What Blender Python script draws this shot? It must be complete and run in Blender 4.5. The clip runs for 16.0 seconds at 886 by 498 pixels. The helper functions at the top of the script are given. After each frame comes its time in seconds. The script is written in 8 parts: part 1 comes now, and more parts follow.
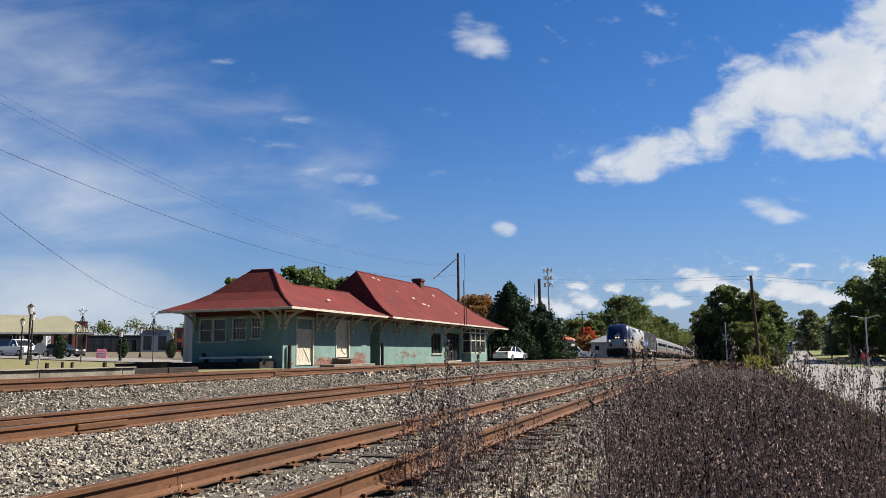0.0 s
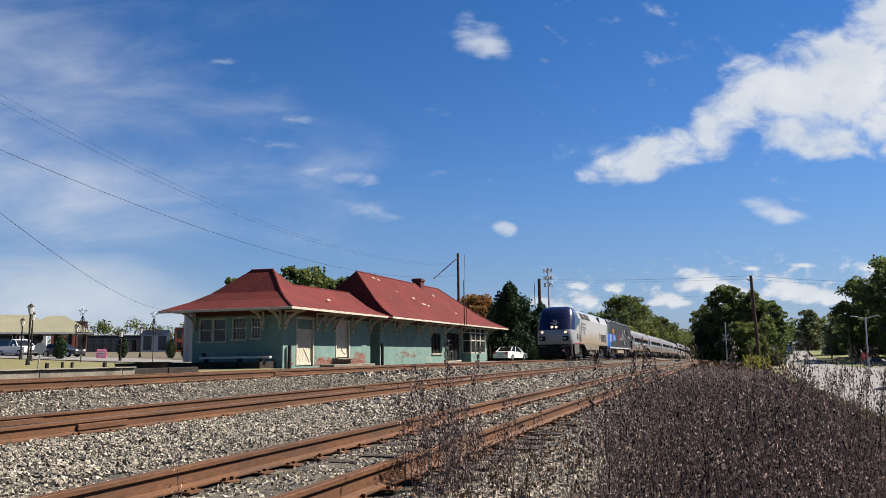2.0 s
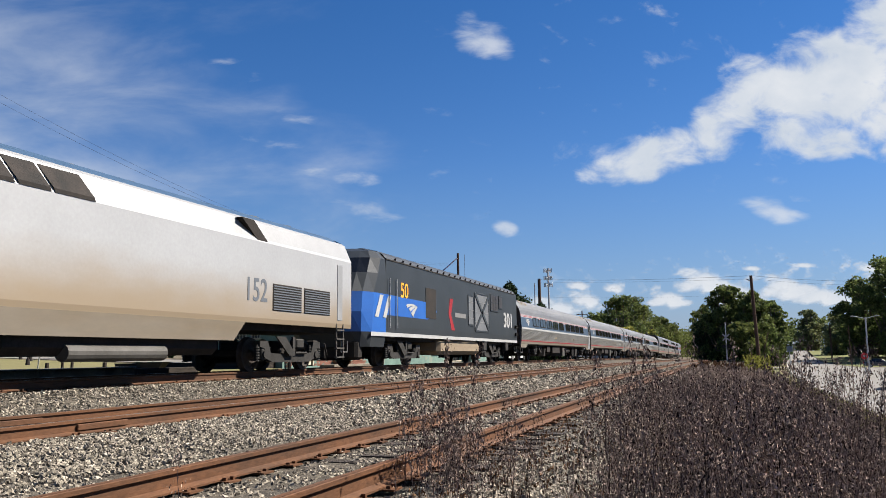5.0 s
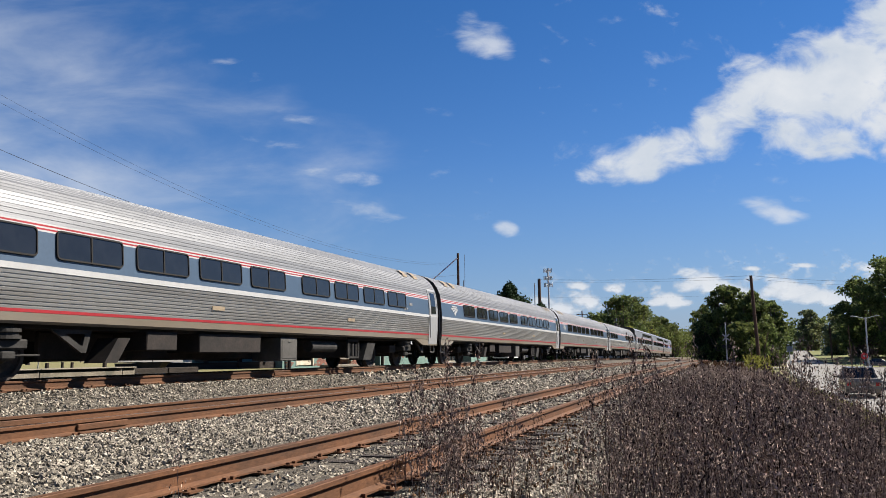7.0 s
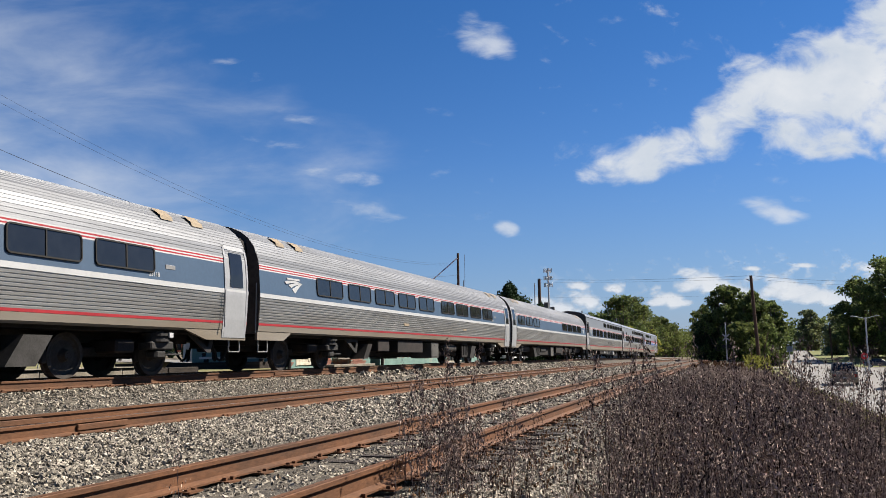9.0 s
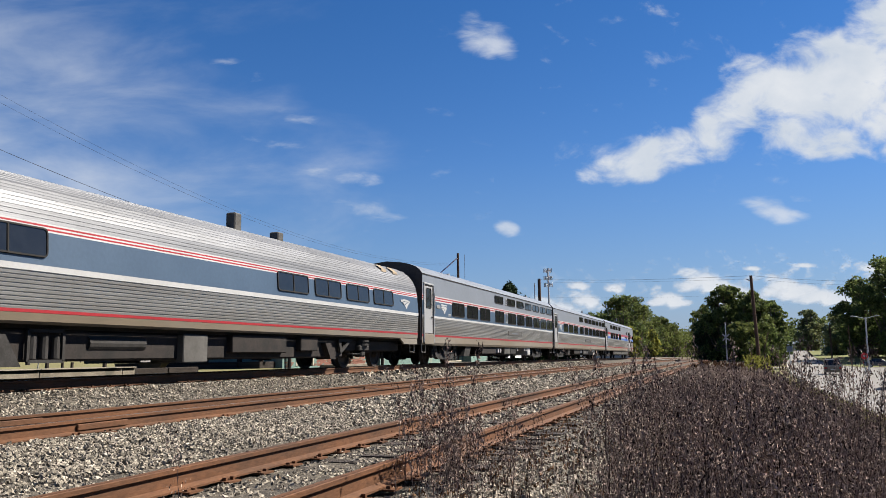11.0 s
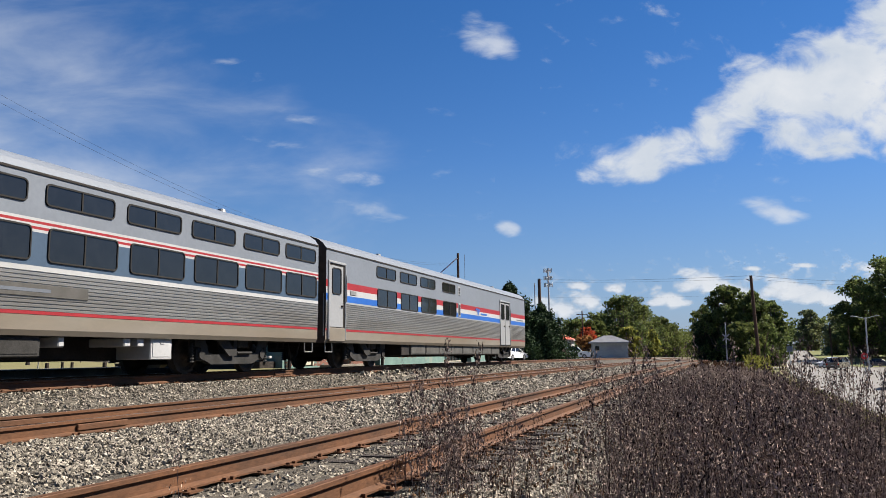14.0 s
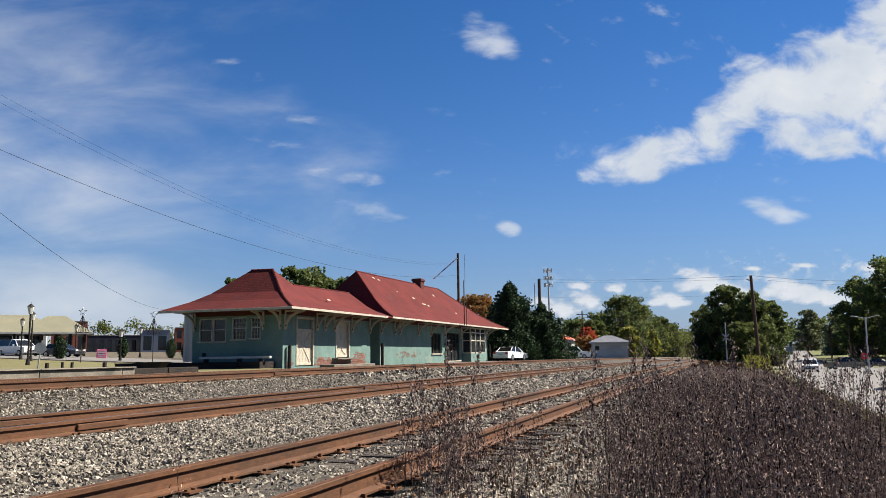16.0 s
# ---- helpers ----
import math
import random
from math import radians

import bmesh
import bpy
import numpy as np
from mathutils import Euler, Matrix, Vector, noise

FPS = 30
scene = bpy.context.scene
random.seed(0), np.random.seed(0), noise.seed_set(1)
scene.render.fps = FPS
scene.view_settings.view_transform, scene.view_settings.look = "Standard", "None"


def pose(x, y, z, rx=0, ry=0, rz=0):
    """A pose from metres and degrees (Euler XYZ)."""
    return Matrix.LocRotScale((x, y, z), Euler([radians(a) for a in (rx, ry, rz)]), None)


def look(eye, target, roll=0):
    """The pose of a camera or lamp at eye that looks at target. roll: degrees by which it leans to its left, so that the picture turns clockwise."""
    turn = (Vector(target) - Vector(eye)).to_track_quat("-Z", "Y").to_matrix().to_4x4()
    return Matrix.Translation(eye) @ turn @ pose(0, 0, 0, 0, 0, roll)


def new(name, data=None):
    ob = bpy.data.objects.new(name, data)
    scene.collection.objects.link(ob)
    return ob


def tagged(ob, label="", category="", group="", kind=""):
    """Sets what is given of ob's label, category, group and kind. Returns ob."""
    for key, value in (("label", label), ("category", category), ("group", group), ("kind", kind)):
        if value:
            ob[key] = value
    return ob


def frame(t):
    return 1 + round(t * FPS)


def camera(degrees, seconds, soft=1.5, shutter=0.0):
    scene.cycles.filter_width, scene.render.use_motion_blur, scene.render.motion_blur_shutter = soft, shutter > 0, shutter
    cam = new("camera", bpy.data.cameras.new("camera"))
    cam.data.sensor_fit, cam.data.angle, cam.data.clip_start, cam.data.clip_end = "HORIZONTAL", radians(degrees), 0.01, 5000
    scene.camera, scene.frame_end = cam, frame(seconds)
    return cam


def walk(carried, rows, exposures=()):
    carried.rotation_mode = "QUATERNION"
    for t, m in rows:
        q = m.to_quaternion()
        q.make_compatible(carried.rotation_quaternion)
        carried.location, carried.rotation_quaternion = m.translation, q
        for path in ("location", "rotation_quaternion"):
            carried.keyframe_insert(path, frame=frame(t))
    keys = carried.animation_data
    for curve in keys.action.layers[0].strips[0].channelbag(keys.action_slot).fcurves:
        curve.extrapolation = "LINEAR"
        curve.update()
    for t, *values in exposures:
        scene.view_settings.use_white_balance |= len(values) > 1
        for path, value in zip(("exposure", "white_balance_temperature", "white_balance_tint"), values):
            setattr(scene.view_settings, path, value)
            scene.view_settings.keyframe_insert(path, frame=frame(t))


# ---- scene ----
cam = camera(58.5, 16.0, 0.4)
EYE = (0.0, 0.0, 0.356)
VIEW = look(EYE, (-3.2835, 9.3505, 1.6924), -0.755)
walk(cam, [(0.0, VIEW), (16.0, VIEW)])

# ---- sky, sun ----
SUN_AZ, SUN_EL = radians(54), radians(46)     # azimuth clockwise from +Y
world = bpy.data.worlds.new("sky")
scene.world = world
world.use_nodes = True
_n, _l = world.node_tree.nodes, world.node_tree.links
_sky = _n.new("ShaderNodeTexSky")
_sky.sky_type, _sky.sun_disc = "NISHITA", False
_sky.sun_elevation, _sky.sun_rotation = SUN_EL, SUN_AZ
_sky.air_density, _sky.dust_density, _sky.ozone_density = 1.0, 0.0, 3.5
_n["Background"].inputs[1].default_value = 0.0325
_hue = _n.new("ShaderNodeHueSaturation")
_hue.inputs["Saturation"].default_value = 1.3
_l.new(_sky.outputs[0], _hue.inputs["Color"])
# pale haze low over the horizon
_dir, _sep, _ramp, _mix = _n.new("ShaderNodeTexCoord"), _n.new("ShaderNodeSeparateXYZ"), _n.new("ShaderNodeValToRGB"), _n.new("ShaderNodeMix")
_mix.data_type = "RGBA"
_ramp.color_ramp.elements[0].position, _ramp.color_ramp.elements[0].color = 0.0, (0.72, 0.72, 0.72, 1)
_ramp.color_ramp.elements[1].position, _ramp.color_ramp.elements[1].color = 0.24, (0, 0, 0, 1)
_l.new(_dir.outputs["Generated"], _sep.inputs[0]), _l.new(_sep.outputs["Z"], _ramp.inputs[0])
_l.new(_ramp.outputs[0], _mix.inputs[0]), _l.new(_hue.outputs[0], _mix.inputs[6])
_mix.inputs[7].default_value = (1.35, 3.05, 4.8, 1)
_tint = _n.new("ShaderNodeMix")
_tint.data_type, _tint.blend_type = "RGBA", "MULTIPLY"
_tint.inputs[0].default_value, _tint.inputs[7].default_value = 1.0, (1.1, 1.0, 1.17, 1)
_l.new(_mix.outputs[2], _tint.inputs[6])
_l.new(_tint.outputs[2], _n["Background"].inputs[0])
sun = new("sun", bpy.data.lights.new("sun", "SUN"))
sun.data.energy, sun.data.angle, sun.data.color = 5.0, radians(0.53), (1.0, 0.93, 0.84)
SUN_DIR = Vector((math.sin(SUN_AZ) * math.cos(SUN_EL), math.cos(SUN_AZ) * math.cos(SUN_EL), math.sin(SUN_EL)))
sun.matrix_world = look(SUN_DIR * 100, (0, 0, 0))
scene.view_settings.exposure = 1.5

# ---- materials ----
def mat(name, col, col2=None, rough=0.8, metal=0.0, scale=4.0, fine=60.0, var=0.25, bump=0.25, rnd=0.0, island=False, stretch=(1, 1, 1), spec=None, stain=None):
    """A worn surface: two noise scales over a base colour, bump, optional spread per object or island, optional stain colour."""
    m = bpy.data.materials.new(name)
    m.use_nodes = True
    n, l = m.node_tree.nodes, m.node_tree.links
    b = n["Principled BSDF"]
    tc, mp = n.new("ShaderNodeTexCoord"), n.new("ShaderNodeMapping")
    mp.inputs["Scale"].default_value = stretch
    l.new(tc.outputs["Object"], mp.inputs[0])
    big, small = n.new("ShaderNodeTexNoise"), n.new("ShaderNodeTexNoise")
    for t, s, d in ((big, scale, 5), (small, fine, 4)):
        t.inputs["Scale"].default_value, t.inputs["Detail"].default_value, t.inputs["Roughness"].default_value = s, d, 0.6
        l.new(mp.outputs[0], t.inputs["Vector"])
    ramp = n.new("ShaderNodeValToRGB")
    ramp.color_ramp.elements[0].position, ramp.color_ramp.elements[1].position = 0.35, 0.65
    ramp.color_ramp.elements[0].color = (*col, 1)
    ramp.color_ramp.elements[1].color = (*(col2 or [c * (1 - var) for c in col]), 1)
    l.new(big.outputs[0], ramp.inputs[0])
    hsv = n.new("ShaderNodeHueSaturation")
    mr = n.new("ShaderNodeMapRange")
    mr.inputs[3].default_value, mr.inputs[4].default_value = 1 - var * 1.2, 1 + var * 1.2
    mr.inputs[1].default_value, mr.inputs[2].default_value = 0.25, 0.75
    l.new(small.outputs[0], mr.inputs[0])
    value = mr.outputs[0]
    if rnd:
        src = n.new("ShaderNodeNewGeometry").outputs["Random Per Island"] if island else n.new("ShaderNodeObjectInfo").outputs["Random"]
        m2 = n.new("ShaderNodeMapRange")
        m2.inputs[3].default_value, m2.inputs[4].default_value = 1 - rnd, 1 + rnd
        l.new(src, m2.inputs[0])
        mul = n.new("ShaderNodeMath")
        mul.operation = "MULTIPLY"
        l.new(value, mul.inputs[0]), l.new(m2.outputs[0], mul.inputs[1])
        value = mul.outputs[0]
    l.new(value, hsv.inputs["Value"])
    l.new(ramp.outputs[0], hsv.inputs["Color"])
    out = hsv.outputs[0]
    if stain:
        st, sr, mx = n.new("ShaderNodeTexNoise"), n.new("ShaderNodeValToRGB"), n.new("ShaderNodeMix")
        st.inputs["Scale"].default_value, st.inputs["Detail"].default_value = stain[1], 8
        l.new(tc.outputs["Object"], st.inputs["Vector"])
        sr.color_ramp.elements[0].position, sr.color_ramp.elements[1].position = stain[2], stain[2] + 0.08
        l.new(st.outputs[0], sr.inputs[0])
        mx.data_type = "RGBA"
        l.new(sr.outputs[0], mx.inputs[0]), l.new(out, mx.inputs[6])
        mx.inputs[7].default_value = (*stain[0], 1)
        out = mx.outputs[2]
    l.new(out, b.inputs["Base Color"])
    b.inputs["Roughness"].default_value, b.inputs["Metallic"].default_value = rough, metal
    b.inputs["Specular IOR Level"].default_value = spec if spec is not None else 0.5 if rough < 0.42 else 0.18
    if bump:
        bp = n.new("ShaderNodeBump")
        bp.inputs["Strength"].default_value, bp.inputs["Distance"].default_value = bump, 0.02
        l.new(small.outputs[0], bp.inputs["Height"]), l.new(bp.outputs[0], b.inputs["Normal"])
    return m


def leafy(m, share=0.4):
    """Lets part of the light pass through thin leaves."""
    n, l = m.node_tree.nodes, m.node_tree.links
    b, out = n["Principled BSDF"], n["Material Output"]
    tr, mx = n.new("ShaderNodeBsdfTranslucent"), n.new("ShaderNodeMixShader")
    l.new(b.inputs["Base Color"].links[0].from_socket, tr.inputs["Color"])
    mx.inputs[0].default_value = share
    l.new(b.outputs[0], mx.inputs[1]), l.new(tr.outputs[0], mx.inputs[2]), l.new(mx.outputs[0], out.inputs["Surface"])
    return m


def coursed(m, pitch, strength):
    """Adds the low relief of level shingle courses to a roof material."""
    n, l = m.node_tree.nodes, m.node_tree.links
    b = n["Principled BSDF"]
    tc, wv, bp = n.new("ShaderNodeTexCoord"), n.new("ShaderNodeTexWave"), n.new("ShaderNodeBump")
    wv.wave_type, wv.bands_direction, wv.wave_profile = "BANDS", "Z", "SAW"
    wv.inputs["Scale"].default_value, wv.inputs["Distortion"].default_value, wv.inputs["Detail"].default_value = 0.314 / pitch, 0.6, 2
    l.new(tc.outputs["Object"], wv.inputs["Vector"])
    bp.inputs["Strength"].default_value, bp.inputs["Distance"].default_value = strength, 0.03
    l.new(wv.outputs["Fac"], bp.inputs["Height"])
    if b.inputs["Normal"].links:
        l.new(b.inputs["Normal"].links[0].from_socket, bp.inputs["Normal"])
    l.new(bp.outputs[0], b.inputs["Normal"])
    return m


def dusted(name, paint, dirt, z0, z1, rough=0.4, metal=0.25):
    """Vehicle paint with road dust that thickens towards the sill, in uneven streaks."""
    m = mat(name, paint, [c * 0.93 for c in paint], rough=rough, metal=metal, scale=0.8, fine=14, var=0.05, bump=0.03)
    n, l = m.node_tree.nodes, m.node_tree.links
    b = n["Principled BSDF"]
    tc, sep, no, mp, ma, mr, mx = (n.new("ShaderNode" + k) for k in ("TexCoord", "SeparateXYZ", "TexNoise", "Mapping", "Math", "MapRange", "Mix"))
    l.new(tc.outputs["Object"], sep.inputs[0]), l.new(tc.outputs["Object"], mp.inputs[0]), l.new(mp.outputs[0], no.inputs["Vector"])
    mp.inputs["Scale"].default_value = (1, 0.35, 0.9)
    no.inputs["Scale"].default_value, no.inputs["Detail"].default_value = 1.6, 7
    ma.operation, ma.inputs[1].default_value = "MULTIPLY_ADD", 0.9
    l.new(no.outputs[0], ma.inputs[0]), l.new(sep.outputs["Z"], ma.inputs[2])
    mr.inputs[1].default_value, mr.inputs[2].default_value, mr.inputs[3].default_value, mr.inputs[4].default_value = z0 + 0.45, z1 + 0.45, 0.9, 0.0
    mr.interpolation_type = "SMOOTHSTEP"
    l.new(ma.outputs[0], mr.inputs[0])
    mx.data_type = "RGBA"
    l.new(mr.outputs[0], mx.inputs[0]), l.new(b.inputs["Base Color"].links[0].from_socket, mx.inputs[6])
    mx.inputs[7].default_value = (*dirt, 1)
    l.new(mx.outputs[2], b.inputs["Base Color"])
    return m


def glow(name, col, strength):
    m = bpy.data.materials.new(name)
    m.use_nodes = True
    b = m.node_tree.nodes["Principled BSDF"]
    b.inputs["Base Color"].default_value = (*col, 1)
    b.inputs["Emission Color"].default_value, b.inputs["Emission Strength"].default_value = (*col, 1), strength
    return m


M = dict(
    ballast=mat("ballast", (0.09, 0.077, 0.06), (0.036, 0.031, 0.025), scale=9, fine=45, var=0.45, bump=1.0, rough=0.95),
    stone=mat("stone", (0.245, 0.215, 0.168), (0.11, 0.096, 0.076), scale=14, fine=70, var=0.25, rnd=0.72, island=True, rough=0.9),
    rail=mat("rail_steel", (0.095, 0.042, 0.019), (0.058, 0.029, 0.0155), scale=3, fine=40, stretch=(1, 0.3, 1), rough=0.75, bump=0.2),
    railtop=mat("rail_head", (0.3, 0.26, 0.23), (0.18, 0.13, 0.1), metal=0.8, rough=0.35, scale=2, fine=30, bump=0.05),
    tie=mat("tie_wood", (0.0525, 0.042, 0.035), (0.028, 0.0238, 0.021), scale=3, fine=40, stretch=(1, 8, 8), rnd=0.3, bump=0.8, rough=0.95),
    soil=mat("soil", (0.106, 0.0858, 0.0594), (0.066, 0.0561, 0.0363), scale=0.8, fine=12, var=0.3, bump=0.8, rough=1),
    grass=mat("grass_ground", (0.14, 0.15, 0.05), (0.2, 0.17, 0.08), scale=0.25, fine=6, var=0.3, bump=0.6, rough=1),
    road=mat("road", (0.27, 0.26, 0.245), (0.22, 0.21, 0.2), scale=0.3, fine=25, var=0.15, rough=0.9),
    concrete=mat("concrete", (0.165, 0.145, 0.115), (0.106, 0.0924, 0.0726), scale=1.2, fine=20, var=0.3, rough=0.9, stain=((0.08, 0.075, 0.06), 1.5, 0.56)),
    cream=mat("cream_paint", (0.436, 0.396, 0.31), (0.33, 0.297, 0.224), scale=2.5, fine=30, var=0.15, rough=0.6),
    redroof=coursed(mat("roof_red", (0.098, 0.0185, 0.0152), (0.07, 0.0145, 0.013), scale=0.55, fine=9, var=0.2, rough=0.95, rnd=0.06, spec=0.15, stain=((0.075, 0.022, 0.02), 0.9, 0.6)), 0.11, 0.5),
    dark=mat("undercarriage", (0.03, 0.028, 0.026), (0.055, 0.045, 0.038), scale=2, fine=20, var=0.3, rough=0.85),
    leaf=leafy(mat("leaf_green", (0.07, 0.098, 0.03), (0.1, 0.118, 0.036), scale=0.3, fine=3, var=0.3, rnd=0.5, island=True, rough=0.7, bump=0, spec=0.12)),
    bark=mat("bark", (0.1, 0.075, 0.055), scale=3, fine=20, bump=0.7, stretch=(1, 1, 0.3)),
    pole=mat("pole_wood", (0.085, 0.05, 0.035), (0.05, 0.032, 0.024), scale=2, fine=30, stretch=(1, 1, 0.2), rough=0.9),
)


# ---- mesh helpers ----
def bm_new():
    return bmesh.new()


def put(bm, name, material):
    me = bpy.data.meshes.new(name)
    bm.to_mesh(me)
    bm.free()
    me.materials.append(M[material] if isinstance(material, str) else material)
    return me


def part(name, bm, material, parent=None, label=""):
    ob = new(name, put(bm, name, material))
    if parent:
        ob.parent = parent
    return tagged(ob, label)


def box(bm, lo, hi, bevel=0.0, m=None):
    """A box between two corners, with bevelled edges where asked."""
    r = bmesh.ops.create_cube(bm, size=1.0)
    for v in r["verts"]:
        v.co = Vector([(a + b) / 2 + c * (b - a) for a, b, c in zip(lo, hi, v.co)])
    vs = r["verts"]
    if bevel:
        es = list({e for v in vs for e in v.link_edges})
        q = bmesh.ops.bevel(bm, geom=es, offset=bevel, segments=1, affect="EDGES")
        vs = list({v for f in q["faces"] for v in f.verts} | {v for v in vs if v.is_valid})
    if m:
        bmesh.ops.transform(bm, matrix=m, verts=vs)
    return vs


def tube(bm, a, b, r1, r2=None, seg=8, caps=True):
    """A round bar from a to b."""
    a, b = Vector(a), Vector(b)
    d = b - a
    rot = d.to_track_quat("Z", "Y").to_matrix().to_4x4()
    r = bmesh.ops.create_cone(bm, cap_ends=caps, segments=seg, radius1=r1, radius2=r1 if r2 is None else r2, depth=d.length)
    bmesh.ops.transform(bm, matrix=Matrix.Translation((a + b) / 2) @ rot, verts=r["verts"])
    return r["verts"]


def loft(bm, sections, close=False, caps=True):
    """Skin through rings of points. close: each ring is closed."""
    rings = [[bm.verts.new(p) for p in s] for s in sections]
    k = len(rings[0])
    for r, q in zip(rings, rings[1:]):
        for i in range(k if close else k - 1):
            j = (i + 1) % k
            bm.faces.new((r[i], r[j], q[j], q[i]))
    if caps and close:
        bm.faces.new(rings[0][::-1])
        bm.faces.new(rings[-1])
    return rings


def empty(name, x=0, y=0, z=0, rz=0):
    e = new(name)
    e.empty_display_size = 0.2
    e.matrix_world = pose(x, y, z, 0, 0, rz)
    return e


def mesh_np(name, verts, faces, material, label="", category="", kind="stuff", smooth=False):
    me = bpy.data.meshes.new(name)
    me.from_pydata(verts, [], faces)
    me.materials.append(M[material] if isinstance(material, str) else material)
    if smooth:
        me.polygons.foreach_set("use_smooth", [True] * len(me.polygons))
    return tagged(new(name, me), label, category, kind=kind)


def fall(y):
    """Rise of the line along its length."""
    y = max(y, 0.0)
    return 0.00042 * y - 0.0000257 * min(y, 260) ** 2 - max(0, y - 260) * 0.0134


SHARED = {}
TRACKS = ((-12.94, 0.0), (-8.62, -0.4), (-3.42, -0.5))
M.update(
    silver=mat("silver_paint", (0.27, 0.272, 0.27), (0.235, 0.237, 0.235), metal=0.25, rough=0.42, scale=0.8, fine=14, var=0.06, bump=0.04),
    steelside=mat("fluted_steel", (0.235, 0.23, 0.215), (0.175, 0.165, 0.148), metal=0.65, rough=0.4, scale=0.7, fine=9, var=0.12, bump=0.04, stretch=(1, 0.25, 3)),
    roofsteel=mat("roof_steel", (0.155, 0.158, 0.162), (0.12, 0.122, 0.124), metal=0.55, rough=0.5, scale=0.7, fine=8, var=0.1, bump=0.04, stretch=(1, 0.3, 2)),
    greypaint=mat("grey_paint", (0.134, 0.148, 0.168), (0.122, 0.135, 0.152), rough=0.45, scale=0.7, fine=10, var=0.06, bump=0.03),
    bandblue=mat("band_blue", (0.04, 0.064, 0.096), (0.033, 0.054, 0.083), rough=0.4, scale=0.8, fine=12, var=0.08, bump=0.03),
    noseblue=mat("nose_blue", (0.007, 0.01, 0.038), (0.006, 0.008, 0.03), rough=0.25, scale=1, fine=20, var=0.1, bump=0.02),
    wedgeblue=mat("wedge_blue", (0.0413, 0.075, 0.12), (0.0338, 0.064, 0.105), rough=0.35, scale=1, fine=15, var=0.08, bump=0.02),
    stripered=mat("stripe_red", (0.23, 0.02, 0.024), (0.19, 0.017, 0.02), rough=0.45, scale=1, fine=15, var=0.1, bump=0.02),
    stripewhite=mat("stripe_white", (0.32, 0.32, 0.315), (0.28, 0.28, 0.273), rough=0.45, scale=1, fine=15, var=0.06, bump=0.02),
    stripeblue=mat("stripe_blue", (0.014, 0.085, 0.31), (0.012, 0.07, 0.27), rough=0.4, scale=1, fine=15, var=0.08, bump=0.02),
    dust=mat("dusty_silver", (0.15, 0.135, 0.112), (0.115, 0.092, 0.064), rough=0.6, scale=0.5, fine=8, var=0.08, bump=0.03, stretch=(1, 0.3, 1)),
    tan=mat("dust_tan", (0.208, 0.164, 0.109), (0.169, 0.134, 0.0944), rough=0.8, scale=0.7, fine=10, var=0.1, bump=0.05, stretch=(1, 0.3, 1)),
    charcoal=mat("charcoal_paint", (0.03, 0.034, 0.038), (0.024, 0.028, 0.031), rough=0.42, scale=0.8, fine=15, var=0.08, bump=0.03),
    charcoalroof=mat("charcoal_roof", (0.034, 0.04, 0.047), (0.028, 0.033, 0.04), rough=0.5, scale=0.8, fine=15, var=0.1, bump=0.03),
    gridbrown=mat("window_grid", (0.022, 0.018, 0.016), (0.03, 0.025, 0.021), rough=0.4, scale=1, fine=15, var=0.1, bump=0.03),
    endgrey=mat("end_grey", (0.075, 0.062, 0.052), (0.05, 0.042, 0.036), rough=0.7, scale=1.2, fine=12, var=0.2, bump=0.08),
    flank=dusted("dusted_silver", (0.34, 0.34, 0.335), (0.24, 0.18, 0.11), 1.35, 2.75),
    panelgrey=mat("panel_grey", (0.12, 0.125, 0.13), (0.1, 0.105, 0.11), rough=0.5, scale=1, fine=15, var=0.1, bump=0.03),
    glass=mat("dark_glass", (0.012, 0.013, 0.014), rough=0.06, scale=1, fine=5, var=0.2, bump=0.0),
    frame=mat("window_frame", (0.223, 0.217, 0.205), rough=0.45, metal=0.4, fine=20, var=0.1, bump=0.03),
    rubber=mat("rubber", (0.012, 0.011, 0.01), (0.018, 0.016, 0.014), rough=0.8, scale=1.5, fine=20, bump=0.2),
    wheel=mat("wheel_iron", (0.0538, 0.0454, 0.0386), (0.0336, 0.0286, 0.0252), rough=0.75, metal=0.2, scale=6, fine=40, var=0.2, bump=0.2),
    truckgrey=mat("truck_grey", (0.03, 0.028, 0.026), (0.017, 0.016, 0.014), rough=0.75, scale=3, fine=25, var=0.2, bump=0.25),
    boxgrey=mat("box_grey", (0.08, 0.076, 0.069), (0.052, 0.049, 0.043), rough=0.6, scale=1.5, fine=15, var=0.12, bump=0.06),
    black=mat("black_iron", (0.012, 0.011, 0.01), (0.025, 0.02, 0.017), rough=0.8, scale=2, fine=20, bump=0.15),
    logogrey=mat("logo_grey", (0.1, 0.11, 0.125), rough=0.5, fine=15, var=0.08, bump=0.02),
    orange=mat("orange_paint", (0.75, 0.3, 0.03), rough=0.5, fine=15, var=0.08, bump=0.02),
    lamp=glow("lamp_glow", (1.0, 0.75, 0.45), 0.4),
    lens=mat("lens", (0.5, 0.48, 0.44), rough=0.1, fine=10, var=0.1, bump=0),
)

# ---- ground ----
def smooth(a, b, v):
    u = min(1.0, max(0.0, (v - a) / (b - a)))
    return u * u * (3 - 2 * u)


